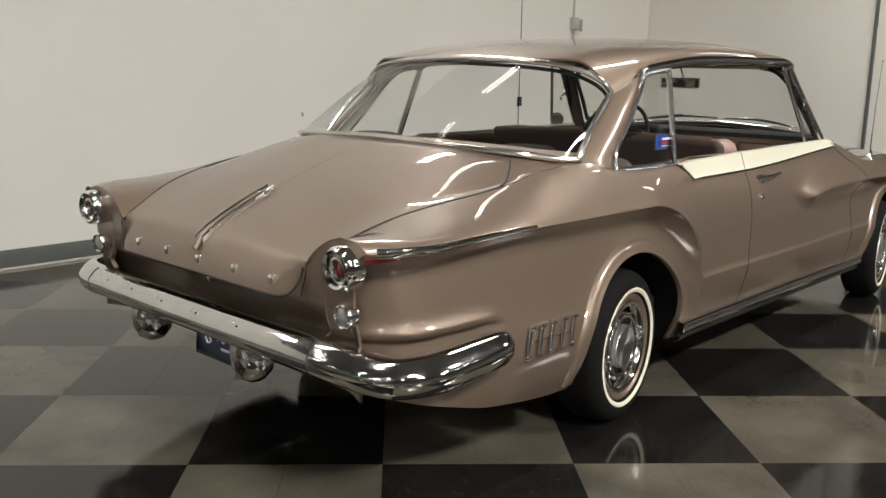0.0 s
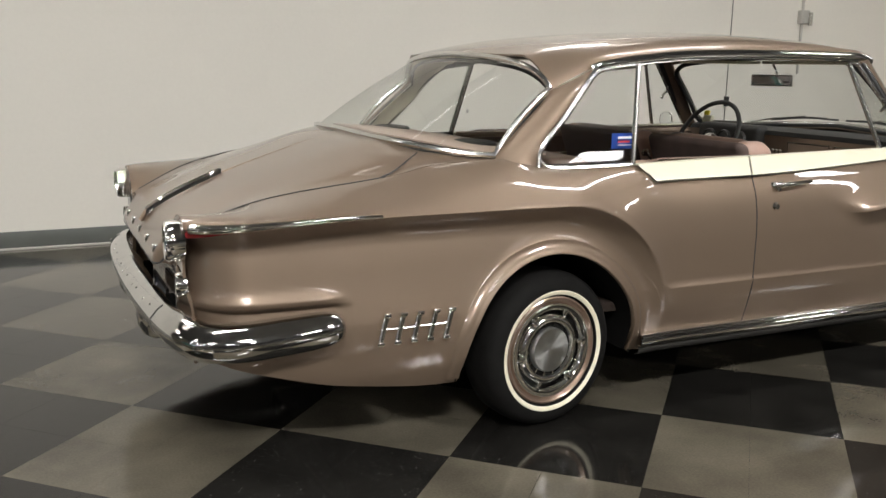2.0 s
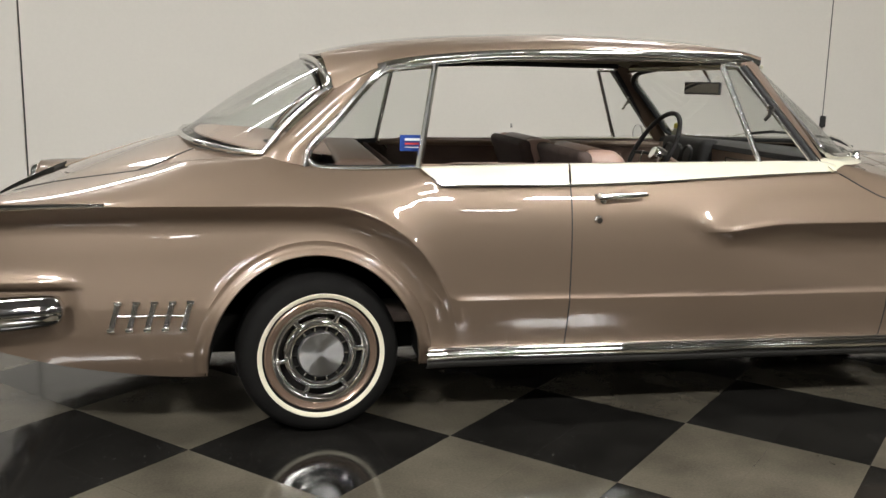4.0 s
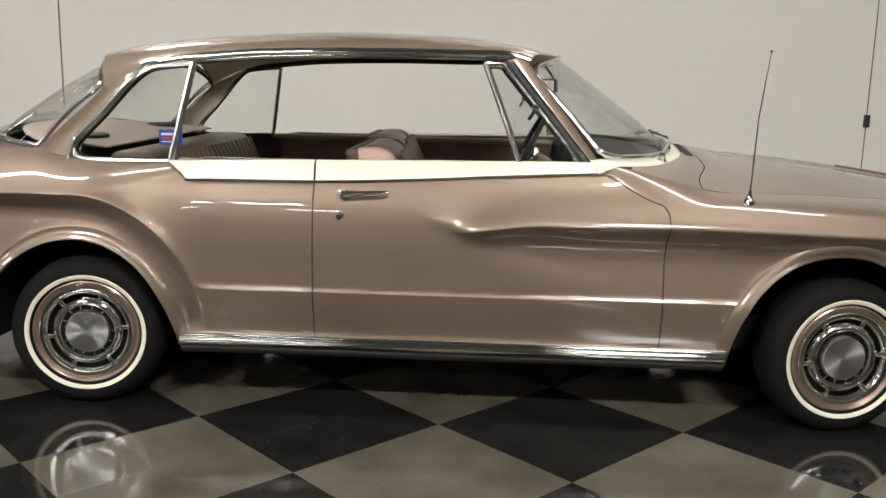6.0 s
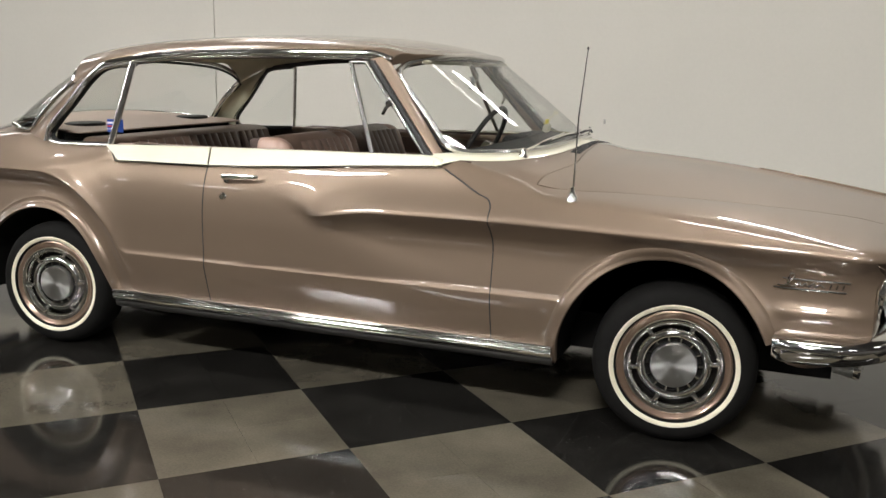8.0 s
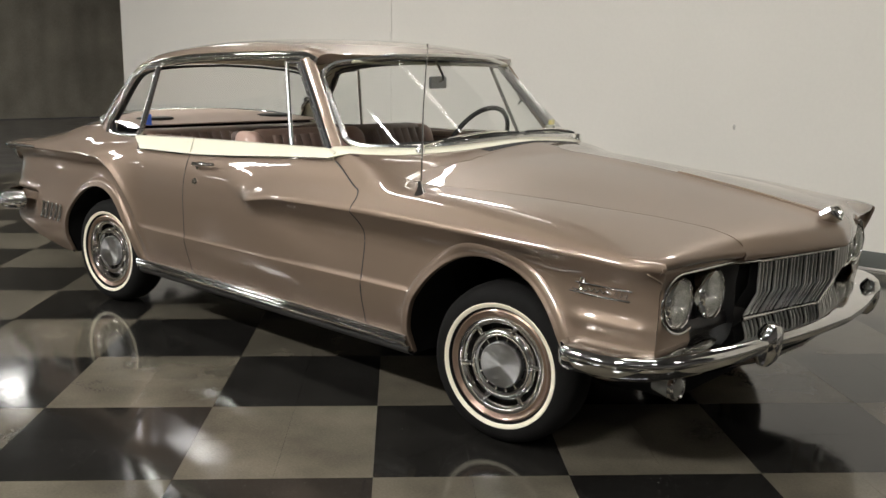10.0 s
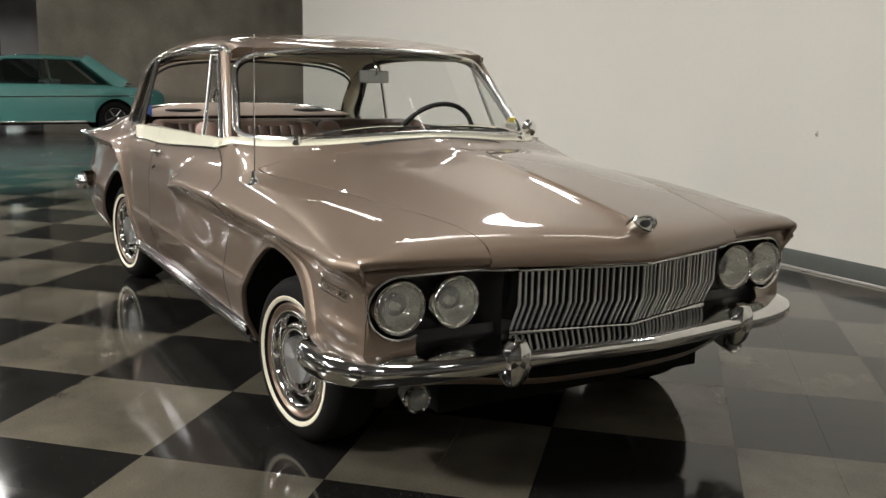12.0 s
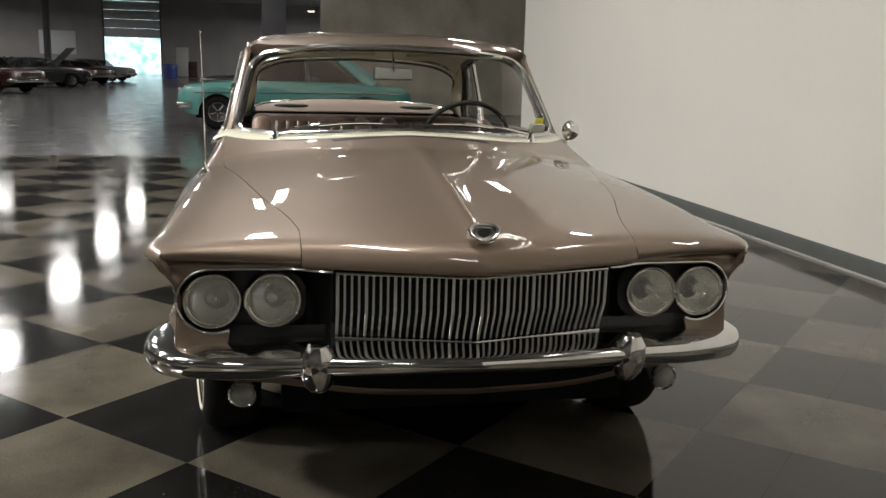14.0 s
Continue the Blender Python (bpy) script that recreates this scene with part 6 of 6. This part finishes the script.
    wheel = part("steering_wheel", tube(ring, 0.0115, 10, closed=True, up=m.to_3x3() @ Vector((0, 0, 1))), DASH_BLACK, car, "thin black steering wheel")
    for a in (0.2, math.pi - 0.2):
        part("spoke", tube([m @ Vector((0.0, 0, -0.03)), m @ Vector((0.03 * math.sin(a) - 0.02, 0.20 * math.cos(a), -0.004))], 0.008, 8), DASH_BLACK, wheel)
    part("horn_ring", tube([m @ Vector((0.10 * math.cos(a), 0.12 * math.sin(a), -0.01)) for a in (math.pi * (0.5 + i / 20) for i in range(21))], 0.004, 6), CHROME, wheel)
    part("wheel_hub", lathe([(0.0, 0.0), (0.03, -0.004), (0.04, -0.02), (0.04, -0.06)], m, 20), CHROME, wheel)
    part("steering_column", tube([m @ Vector((0, 0, -0.04)), m @ Vector((0, 0, -0.42))], 0.025, 12), DASH_BROWN, wheel)
    # rear-view mirror, sun visors
    turn = pose(0.330, 0.0, 1.186, 0, 0, 24)
    shell, face_bm = pillow(-0.007, 0.007, -0.1, 0.1, -0.027, 0.027, 0.006), box(-0.0092, -0.0075, -0.093, 0.093, -0.021, 0.021)
    for bm in (shell, face_bm):
        bmesh.ops.transform(bm, matrix=turn, verts=bm.verts[:])
    mirror = part("interior_mirror", shell, BRUSHED, car, "grey interior mirror on a chrome stem")
    part("mirror_glass", face_bm, MIRROR, mirror)
    part("mirror_stem", tube(curve3([(0.338, 0.0, 1.19), (0.362, 0.0, 1.205), (0.345, 0.0, 1.24), (0.305, 0.0, 1.292)], 12), 0.0055, 8), CHROME, mirror)
    for s in (-1, 1):
        part("sun_visor", pillow(0.18, 0.33, min(s * 0.08, s * 0.50), max(s * 0.08, s * 0.50), 1.262, 1.276, 0.006, 0.0), CREAM_TRIM, car, "folded pale sun visor")
    # sticker on the near quarter window
    st = part("window_sticker", box(-1.075, -0.990, -0.7045, -0.7025, 0.955, 1.010), BLUE, car, "blue window sticker with white and red lines")
    for z0, z1, x0, x1, mat in ((0.992, 1.000, -1.06, -1.005, WHITE_INK), (0.978, 0.985, -1.06, -1.01, RED_INK), (0.968, 0.971, -1.06, -1.005, WHITE_INK)):
        part("sticker_line", box(x0, x1, -0.7065, -0.7050, z0, z1), mat, st)
    for ob in [st] + list(st.children):
        ob.matrix_world = Matrix.Translation((0, 0.015, 0)) @ ob.matrix_world if ob is st else ob.matrix_world
    tag = thing("yellow_tag", "small yellow tag lying on the black dash top", "tag")
    part("tag_base", pillow(0.488, 0.515, 0.590, 0.655, 0.9455, 0.985, 0.006, 0.01), CREAM_TRIM, tag, "pale folded paper under the tag")
    part("tag_card", pillow(0.496, 0.510, 0.612, 0.650, 0.9855, 1.010, 0.005, 0.004), YELLOW, tag, "yellow card")
    # backing walls so that no light leaks into nose and boot
    part("firewall", box(0.64, 0.66, -0.66, 0.66, 0.36, 0.90), BLACK, car)
    part("seat_bulkhead", box(-1.40, -1.38, -0.62, 0.62, 0.36, 0.93), BLACK, car)


build_cabin()


# ---------------------------------------------------------------- the hall beyond
def build_hall():
    slab("wall_far_west", -80.3, -80.0, -30, -14.40, 0, 7.0, WALL_DARK, "dark grey far wall of the hall", "wall")
    slab("wall_far_west_north", -80.3, -80.0, -9.65, 12, 0, 7.0, WALL_DARK, "dark grey far wall of the hall", "wall")
    slab("wall_over_gate", -80.3, -80.0, -14.399, -9.651, 6.4, 7.0, WALL_DARK, "dark grey wall above the roller gate", "wall")
    slab("wall_far_south", -80.3, 16, -30.3, -30.0, 0, 7.0, WALL_PALE, "dark wall at the side of the hall", "wall")
    slab("wall_far_east", 16, 16.3, -30, 12, 0, 7.0, WALL_DARK, "dark wall at the end of the hall", "wall")
    slab("wall_far_north", -80.3, 16, 12.0, 12.3, 0, 7.0, WALL_DARK, "dark wall at the back of the hall", "wall")
    slab("hall_ceiling", -80.3, 16.3, -30.3, 12.3, 6.5, 6.7, HALL_CEIL, "white insulated roof of the hall", "ceiling")
    # grey folded curtain behind the green car
    rows = []
    n = 180
    for i in range(n + 1):
        y = lerp(0.85, 11.9, i / n)
        x = -20 + 0.010 * math.sin(y * 5.0) + 0.006 * math.sin(y * 13.0 + 1.0)
        rows.append([(x, y, 0.02), (x, y, 2.5), (x, y, 6.4)])
    tagged(part("grey_curtain", grid(rows), WALL_GREY, solid=0.01), "tall grey folded partition curtain", "curtain", kind="structure")
    post = thing("roof_post", "tall grey steel roof post", "post", pose(-19.2, -0.35, 0))
    part("post_shaft", box(-0.12, 0.12, -0.30, 0.30, 0.02, 6.49, 0.01), STEEL_DARK, post)
    part("post_foot", box(-0.2, 0.2, -0.4, 0.4, -0.004, 0.02, 0.004), STEEL_DARK, post)
    for x, y in ((-62.0, -15.1),):
        p = thing("roof_post", "tall grey steel roof post", "post", pose(x, y, 0))
        part("post_shaft", box(-0.2, 0.2, -0.2, 0.2, 0.02, 6.49, 0.01), STEEL_DARK, p)
        part("post_foot", box(-0.3, 0.3, -0.3, 0.3, -0.004, 0.02, 0.004), STEEL_DARK, p)
    # half-open sectional gate and the bright yard behind it
    gate = thing("sectional_gate", "white sectional gate, half raised, over a sunlit opening", "gate")
    for k in range(4):
        z = 3.30 + 0.77 * k
        panel = part("gate_panel", box(-80.12, -80.06, -14.38, -9.67, z, z + 0.755, 0.01), GATE_WHITE, gate)
        for y in (-13.6, -12.6, -11.5, -10.45):
            part("gate_stile", box(-80.059, -80.03, y - 0.04, y + 0.04, z + 0.02, z + 0.735, 0.006), GATE_WHITE, panel)
    for y in (-14.42, -9.63):
        part("gate_track", box(-80.0, -79.92, y - 0.05, y + 0.05, 0.0, 6.4, 0.005), STEEL_DARK, gate)
    tagged(part("backdrop", box(-100.2, -100.0, -32, 8, -0.2, 9), DAY_GLOW), "bright sunlit greenery outside the gate", "backdrop", kind="structure")
    slab("yard", -104, -80.31, -34, 10, -0.29, -0.002, CONCRETE, "pale concrete yard outside the gate", "ground")
    board = thing("wall_board", "pale notice board on the far wall", "board")
    part("board_panel", box(-80.0, -79.94, -19.7, -16.7, 1.7, 3.7, 0.01), GATE_WHITE, board)
    drum = thing("blue_drum", "blue plastic drum beside the gate", "drum", pose(-74.0, -8.35, 0))
    part("drum_body", lathe([(0.0, 1.1), (0.52, 1.1), (0.56, 1.05), (0.58, 0.75), (0.56, 0.4), (0.58, 0.0), (0.0, 0.0)], pose(0, 0, -0.004), 24), DRUM_BLUE, drum)
    cab = thing("red_cabinet", "red steel tool cabinet against the hall", "cabinet", pose(-72, -6.35, -0.004))
    part("cabinet_body", box(-0.4, 0.4, -0.35, 0.35, 0.06, 1.35, 0.01), CAR_RED, cab)
    for k in range(4):
        part("drawer", box(0.40, 0.415, -0.33, 0.33, 0.12 + 0.30 * k, 0.40 + 0.30 * k, 0.005), CAR_RED, cab)
    for sx in (-0.3, 0.3):
        for sy in (-0.28, 0.28):
            part("castor", box(sx - 0.03, sx + 0.03, sy - 0.02, sy + 0.02, 0.0, 0.06, 0.01), SEAL, cab)
    cart = thing("white_cabinet", "tall pale steel cupboard with a dark lower door", "cupboard", pose(-76, -7.5, -0.004))
    part("cupboard_body", box(-0.35, 0.35, -0.55, 0.55, 0.0, 2.6, 0.02), WALL_PALE, cart)
    part("cupboard_door", box(0.35, 0.37, -0.5, 0.5, 0.1, 2.5, 0.006), STEEL, cart)
    part("cupboard_handle", tube([(0.385, -0.4, 1.1), (0.385, -0.4, 1.35)], 0.012, 6), DULL_CHROME, cart)


STEEL_DARK = material("grey_steel_post", (0.075, 0.072, 0.078), rough=0.55, mottle=0.1, scale=2)
GATE_WHITE = material("white_gate_panel", (0.62, 0.62, 0.63), rough=0.5, mottle=0.04)
DRUM_BLUE = material("blue_plastic", (0.03, 0.06, 0.25), rough=0.4, mottle=0.1)
CAR_RED = material("dark_red_car_paint", (0.035, 0.006, 0.006), rough=0.35, coat=1.0, mottle=0.05)
CAR_WHITE = material("white_car_paint", (0.36, 0.36, 0.35), rough=0.4, coat=1.0, mottle=0.05)
CAR_BLACK = material("black_car_paint", (0.015, 0.015, 0.016), rough=0.3, coat=1.0, mottle=0.2)
SEAT_TEAL = material("teal_white_vinyl", (0.5, 0.55, 0.53), rough=0.5, mottle=0.1)
build_hall()


def parked_car(m, paint, label, length=4.6, roof_h=1.36, hood_up=False, stripe=True):
    """A sixties two-door at the back of the hall: shaped body, open-looking cabin, wheels, bright work. Nose to +x."""
    c = thing("parked_car", label, "car", m)
    L = length / 2
    axles = (-1.30, 1.48)
    top = spline([(-L, 0.72), (-L + 0.08, 0.82), (-1.6, 0.86), (-0.9, 0.90), (0.55, 0.91), (0.9, 0.90), (1.6, 0.86), (L - 0.15, 0.80), (L, 0.66)])
    wide = spline([(-L, 0.74), (-L + 0.15, 0.84), (-1.2, 0.89), (0.6, 0.89), (1.6, 0.87), (L - 0.2, 0.83), (L, 0.72)])
    low = spline([(-L, 0.40), (-L + 0.3, 0.27), (0, 0.24), (L - 0.3, 0.27), (L, 0.38)])
    xs = sorted(set(list(np.linspace(-L, L, 47)) + [a + 0.36 * math.cos(math.pi * i / 16) for a in axles for i in range(17)]))
    rows = []
    for x in xs:
        zb = low(x)
        for a in axles:
            if abs(x - a) < 0.36:
                zb = max(zb, 0.26 + 0.40 * math.sqrt(1 - ((x - a) / 0.36) ** 2))
        zt, w = top(x), wide(x)
        half = [(w - 0.03, zb), (w, lerp(zb, zt, 0.3)), (w + 0.005, lerp(zb, zt, 0.6)), (w - 0.004, zt - 0.12), (w - 0.012, zt - 0.06), (w - 0.04, zt - 0.012), (w - 0.12, zt + 0.004), (w * 0.5, zt + 0.025), (0.0, zt + 0.03)]
        rows.append([(x, -y, z) for y, z in half] + [(x, y, z) for y, z in reversed(half[:-1])])
    part("body", grid(rows), paint, c, sharp=50)
    for r in (rows[0], rows[-1]):
        e = bmesh.new()
        e.faces.new([e.verts.new(p) for p in r])
        part("end_panel", e, paint, c)
    part("underbody", box(-L + 0.3, L - 0.3, -0.6, 0.6, 0.2, 0.62), BLACK, c)
    # cabin: dark interior block, glass band, roof
    x0, x3 = -1.65, 0.95
    rr = []
    for t in np.linspace(0, 1, 21):
        x = lerp(x0 + 0.72, x3 - 0.38, t)
        zc = roof_h - 0.05 * (2 * t - 1) ** 2
        rr.append([(x, y, zc - 0.05 * (abs(y) / 0.62) ** 4) for y in np.linspace(-0.62, 0.62, 15)])
    part("roof", grid(rr), paint, c, solid=0.03)
    def quad(name, pts, mat):
        e = bmesh.new()
        e.faces.new([e.verts.new(p) for p in pts])
        return part(name, e, mat, c)
    quad("windscreen", [(x3, -0.72, 0.91), (x3, 0.72, 0.91), (x3 - 0.40, 0.60, roof_h - 0.07), (x3 - 0.40, -0.60, roof_h - 0.07)], TINTED)
    quad("rear_window", [(x0, -0.70, 0.90), (x0, 0.70, 0.90), (x0 + 0.76, 0.60, roof_h - 0.07), (x0 + 0.76, -0.60, roof_h - 0.07)], TINTED)
    for s in (-1, 1):
        quad("side_window", [(x0 + 0.45, s * 0.78, 0.92), (x3 - 0.12, s * 0.78, 0.92), (x3 - 0.48, s * 0.625, roof_h - 0.09), (x0 + 0.98, s * 0.625, roof_h - 0.09)], TINTED)
        part("rear_pillar", tube([(x0 + 0.16, s * 0.76, 0.89), (x0 + 0.82, s * 0.62, roof_h - 0.05)], lambda t: 0.13 - 0.05 * t, 8, 0.3, up=(1, 0, 0)), paint, c)
        part("front_pillar", tube([(x3, s * 0.75, 0.90), (x3 - 0.40, s * 0.615, roof_h - 0.06)], 0.024, 8), CHROME, c)
        part("window_post", tube([(-0.25, s * 0.775, 0.91), (-0.20, s * 0.63, roof_h - 0.08)], 0.022, 8), CHROME, c)
        part("sill_trim", box(-0.85, 1.02, min(s * 0.87, s * 0.885), max(s * 0.87, s * 0.885), 0.245, 0.275, 0.004), CHROME, c)
        if stripe:
            part("side_moulding", tube([(x, s * (wide(x) + 0.006), 0.70 - 0.01 * x) for x in np.linspace(-L + 0.25, L - 0.3, 24)], 0.010, 6), CHROME, c)
        for a in axles:
            mm = pose(a, s * 0.72, 0.316, -90 * s, 0, 0)
            w = part("wheel", lathe([(0.19, 0.06), (0.22, 0.09), (0.28, 0.085), (0.312, 0.05), (0.32, 0.0), (0.312, -0.06), (0.2, -0.09)], mm, 36), RUBBER, c)
            part("hubcap", lathe([(0.19, 0.062), (0.17, 0.075), (0.155, 0.06), (0.09, 0.045), (0.0, 0.05)], mm, 30), GRILLE_BLACK, w)
            part("rim_ring", lathe([(0.192, 0.070), (0.183, 0.082), (0.172, 0.076)], mm, 30), DULL_CHROME, w)
            for k in range(5):
                a5 = 2 * math.pi * k / 5 + 0.3
                part("spoke", tube([mm @ Vector((0.03 * math.cos(a5), 0.03 * math.sin(a5), 0.062)), mm @ Vector((0.165 * math.cos(a5), 0.165 * math.sin(a5), 0.066))], 0.018, 6), DULL_CHROME, w)
        part("headlamp", lathe([(0.0, 0.03), (0.07, 0.02), (0.09, 0.0), (0.10, -0.02)], pose(L - 0.02, s * 0.60, 0.66, 0, 90, 0), 20), CLEAR_LENS, c)
        part("tail_lamp", lathe([(0.0, 0.02), (0.06, 0.015), (0.08, 0.0)], pose(-L + 0.01, s * 0.58, 0.62, 0, -90, 0), 20), RED_LENS, c)
        part("seat", pillow(-0.35, -0.10, min(s * 0.1, s * 0.6), max(s * 0.1, s * 0.6), 0.5, 1.0, 0.06, -0.1), SEAT_TEAL, c)
    for e in (-1, 1):
        pts = [(e * (L - 0.25), -0.90, 0.45), (e * (L - 0.02), -0.82, 0.45), (e * (L + 0.03), -0.5, 0.45), (e * (L + 0.05), 0, 0.45), (e * (L + 0.03), 0.5, 0.45), (e * (L - 0.02), 0.82, 0.45), (e * (L - 0.25), 0.90, 0.45)]
        part("bumper", tube(curve3(pts, 40), 0.06, 10, 0.45), CHROME, c)
    part("grille", box(L - 0.01, L + 0.012, -0.48, 0.48, 0.54, 0.74, 0.006), DULL_CHROME, c)
    if hood_up:
        rows = [[(x, y, z) for y in (-0.62, -0.3, 0.3, 0.62)] for x, z in ((0.95, 0.93), (1.35, 1.35), (1.75, 1.75))]
        part("raised_hood", grid(rows), paint, c, solid=0.03)
    return c


parked_car(pose(-14.05, 0.02, 0, 0, 0, -90), TEAL, "teal two-door hardtop parked in the hall", 4.40, 1.43)
parked_car(pose(-31.6, -10.9, 0, 0, 0, 62), CAR_RED, "dark red car parked far back in the hall", 4.8, 1.32)
parked_car(pose(-38.5, -10.7, 0, 0, 0, 118), CAR_BLACK, "black car with raised hood far back", 4.7, 1.30, True)
parked_car(pose(-46.0, -10.6, 0, 0, 0, 58), CAR_RED, "red convertible-era car far back in the hall", 4.6, 1.22)
parked_car(pose(-55.0, -11.0, 0, 0, 0, 75), CAR_WHITE, "white car standing beside the open gate", 4.8, 1.35)
parked_car(pose(-24.0, -0.2, 0, 0, 0, -95), CAR_BLACK, "old black car behind the teal one", 4.5, 1.45)


# ---------------------------------------------------------------- ceiling lamps
def strip_fitting(x, y, z):
    strip = thing("strip_lamp", "long white two-tube strip lamp hung over the bay", "lamp", pose(x, y, z), "strip lamps")
    part("lamp_housing", box(-1.22, 1.22, -0.10, 0.10, -0.05, 0.0, 0.008), STEEL, strip)
    for s in (-1, 1):
        part("tube", tube([(-1.18, s * 0.055, -0.058), (1.18, s * 0.055, -0.058)], 0.014, 8), TUBE_GLOW, strip, "glowing fluorescent tube")
        part("hanger", tube([(s * 0.9, 0, -0.01), (s * 0.9, 0, 6.5 - z)], 0.005, 6), STEEL, strip)
    return strip


def build_lamps():
    bay = row = None
    for x, y in LAMPS:
        # past x = -55 stand only the added lamps, kept strong for the far wall
        power = LAMP_POWER[y] * (1.5 if x < -55 else 0.32 if x < -20 else 0.24 if x < -8 else 0.18 if x > 6 else 0.95 if x > 0 else 1.06)
        if y == STRIP_ROW:
            ceiling_lamp(x, y, LAMP_Z - 0.08, power, 2.1, 0.20)
            row = copy_thing(row, pose(x, y, LAMP_Z)) if row else strip_fitting(x, y, LAMP_Z)
            continue
        ceiling_lamp(x, y, LAMP_Z - 0.08, power)
        if bay is None:
            bay = thing("ceiling_lamp", "white high-bay fluorescent fitting hung from the ceiling", "lamp", pose(x, y, LAMP_Z), "ceiling lamps")
            part("lamp_housing", box(-0.64, 0.64, -0.30, 0.30, -0.06, 0.0, 0.008), STEEL, bay)
            for k in range(4):
                dy = -0.21 + 0.14 * k
                part("tube", tube([(-0.58, dy, -0.066), (0.58, dy, -0.066)], 0.013, 8), TUBE_GLOW, bay, "glowing fluorescent tube")
            for s in (-1, 1):
                part("hanger", tube([(s * 0.5, 0, -0.01), (s * 0.5, 0, 6.5 - LAMP_Z)], 0.006, 6), STEEL, bay)
        else:
            copy_thing(bay, pose(x, y, LAMP_Z))
    strip = strip_fitting(*STRIPS[0], STRIP_Z)
    for x, y in STRIPS[1:]:
        copy_thing(strip, pose(x, y, STRIP_Z))


build_lamps()


# ---------------------------------------------------------------- floor tiles
def build_tiles():
    """Checks of four vinyl tiles each, laid on the skew; the nearest are pieces of their own."""
    floor = tagged(part("floor", box(FLOOR_END, WALL_X1, -8.6, WALL_Y, -0.0038, -0.0015), JOINT), "checkered floor of black and light grey vinyl tiles", "floor", kind="structure")
    e1 = Vector((math.cos(TILE_A), math.sin(TILE_A), 0))
    e2 = Vector((-math.sin(TILE_A), math.cos(TILE_A), 0))
    half = TILE / 2

    def check(bm, o):
        for a in (0, 1):
            for b in (0, 1):
                g, c = (0.0001, 0.0003)
                x0, x1, y0, y1 = a * half + g, (a + 1) * half - g, b * half + g, (b + 1) * half - g
                low = [bm.verts.new(o + e1 * x + e2 * y + Vector((0, 0, -0.0015))) for x, y in ((x0, y0), (x1, y0), (x1, y1), (x0, y1))]
                top = [bm.verts.new(o + e1 * x + e2 * y) for x, y in ((x0 + c, y0 + c), (x1 - c, y0 + c), (x1 - c, y1 - c), (x0 + c, y1 - c))]
                bm.faces.new(top)
                for i in range(4):
                    bm.faces.new((low[i], low[(i + 1) % 4], top[(i + 1) % 4], top[i]))

    meshes = []
    for mat in (TILE_LIGHT, TILE_BLACK):
        bm = bmesh.new()
        check(bm, Vector((0, 0, 0)))
        me = bpy.data.meshes.new("tile")
        bm.to_mesh(me)
        bm.free()
        me.materials.append(mat)
        meshes.append(me)
    rest = (bmesh.new(), bmesh.new())
    spots = []
    for i in range(-26, 27):
        for j in range(-26, 27):
            o = TILE_O + e1 * (i * TILE) + e2 * (j * TILE)
            c = o + (e1 + e2) * half
            if FLOOR_END - 0.1 < c.x < WALL_X1 + 0.35 and -8.9 < c.y < WALL_Y + 0.35:
                spots.append(((c - Vector((0.3, -1.2, 0))).length, i, j, o, c))
    spots.sort(key=lambda q: q[0])
    for n, (d, i, j, o, c) in enumerate(spots):
        odd = (i + j + TILE_PARITY) % 2
        inside = FLOOR_END + 0.45 < c.x < WALL_X1 - 0.45 and -8.1 < c.y < WALL_Y - 0.45
        if n < 280 and inside:
            ob = new("tile", meshes[odd])
            ob.location = o
            ob.parent = floor
        else:
            check(rest[odd], o)
    for bm, mat, label in zip(rest, (TILE_LIGHT, TILE_BLACK), ("light grey vinyl tiles", "black vinyl tiles")):
        # tiles that meet the walls are cut to fit
        for co, no in (((WALL_X1 - 0.001, 0, 0), (1, 0, 0)), ((0, WALL_Y - 0.001, 0), (0, 1, 0)), ((FLOOR_END, 0, 0), (-1, 0, 0)), ((0, -8.6, 0), (0, -1, 0))):
            bmesh.ops.bisect_plane(bm, geom=bm.verts[:] + bm.edges[:] + bm.faces[:], plane_co=co, plane_no=no, clear_outer=True)
        me = bpy.data.meshes.new("floor_tiles")
        bm.to_mesh(me)
        bm.free()
        me.materials.append(mat)
        ob = new("floor_tiles", me)
        ob.parent = floor
        tagged(ob, label, kind="stuff")


TILE_PARITY = 0
build_tiles()
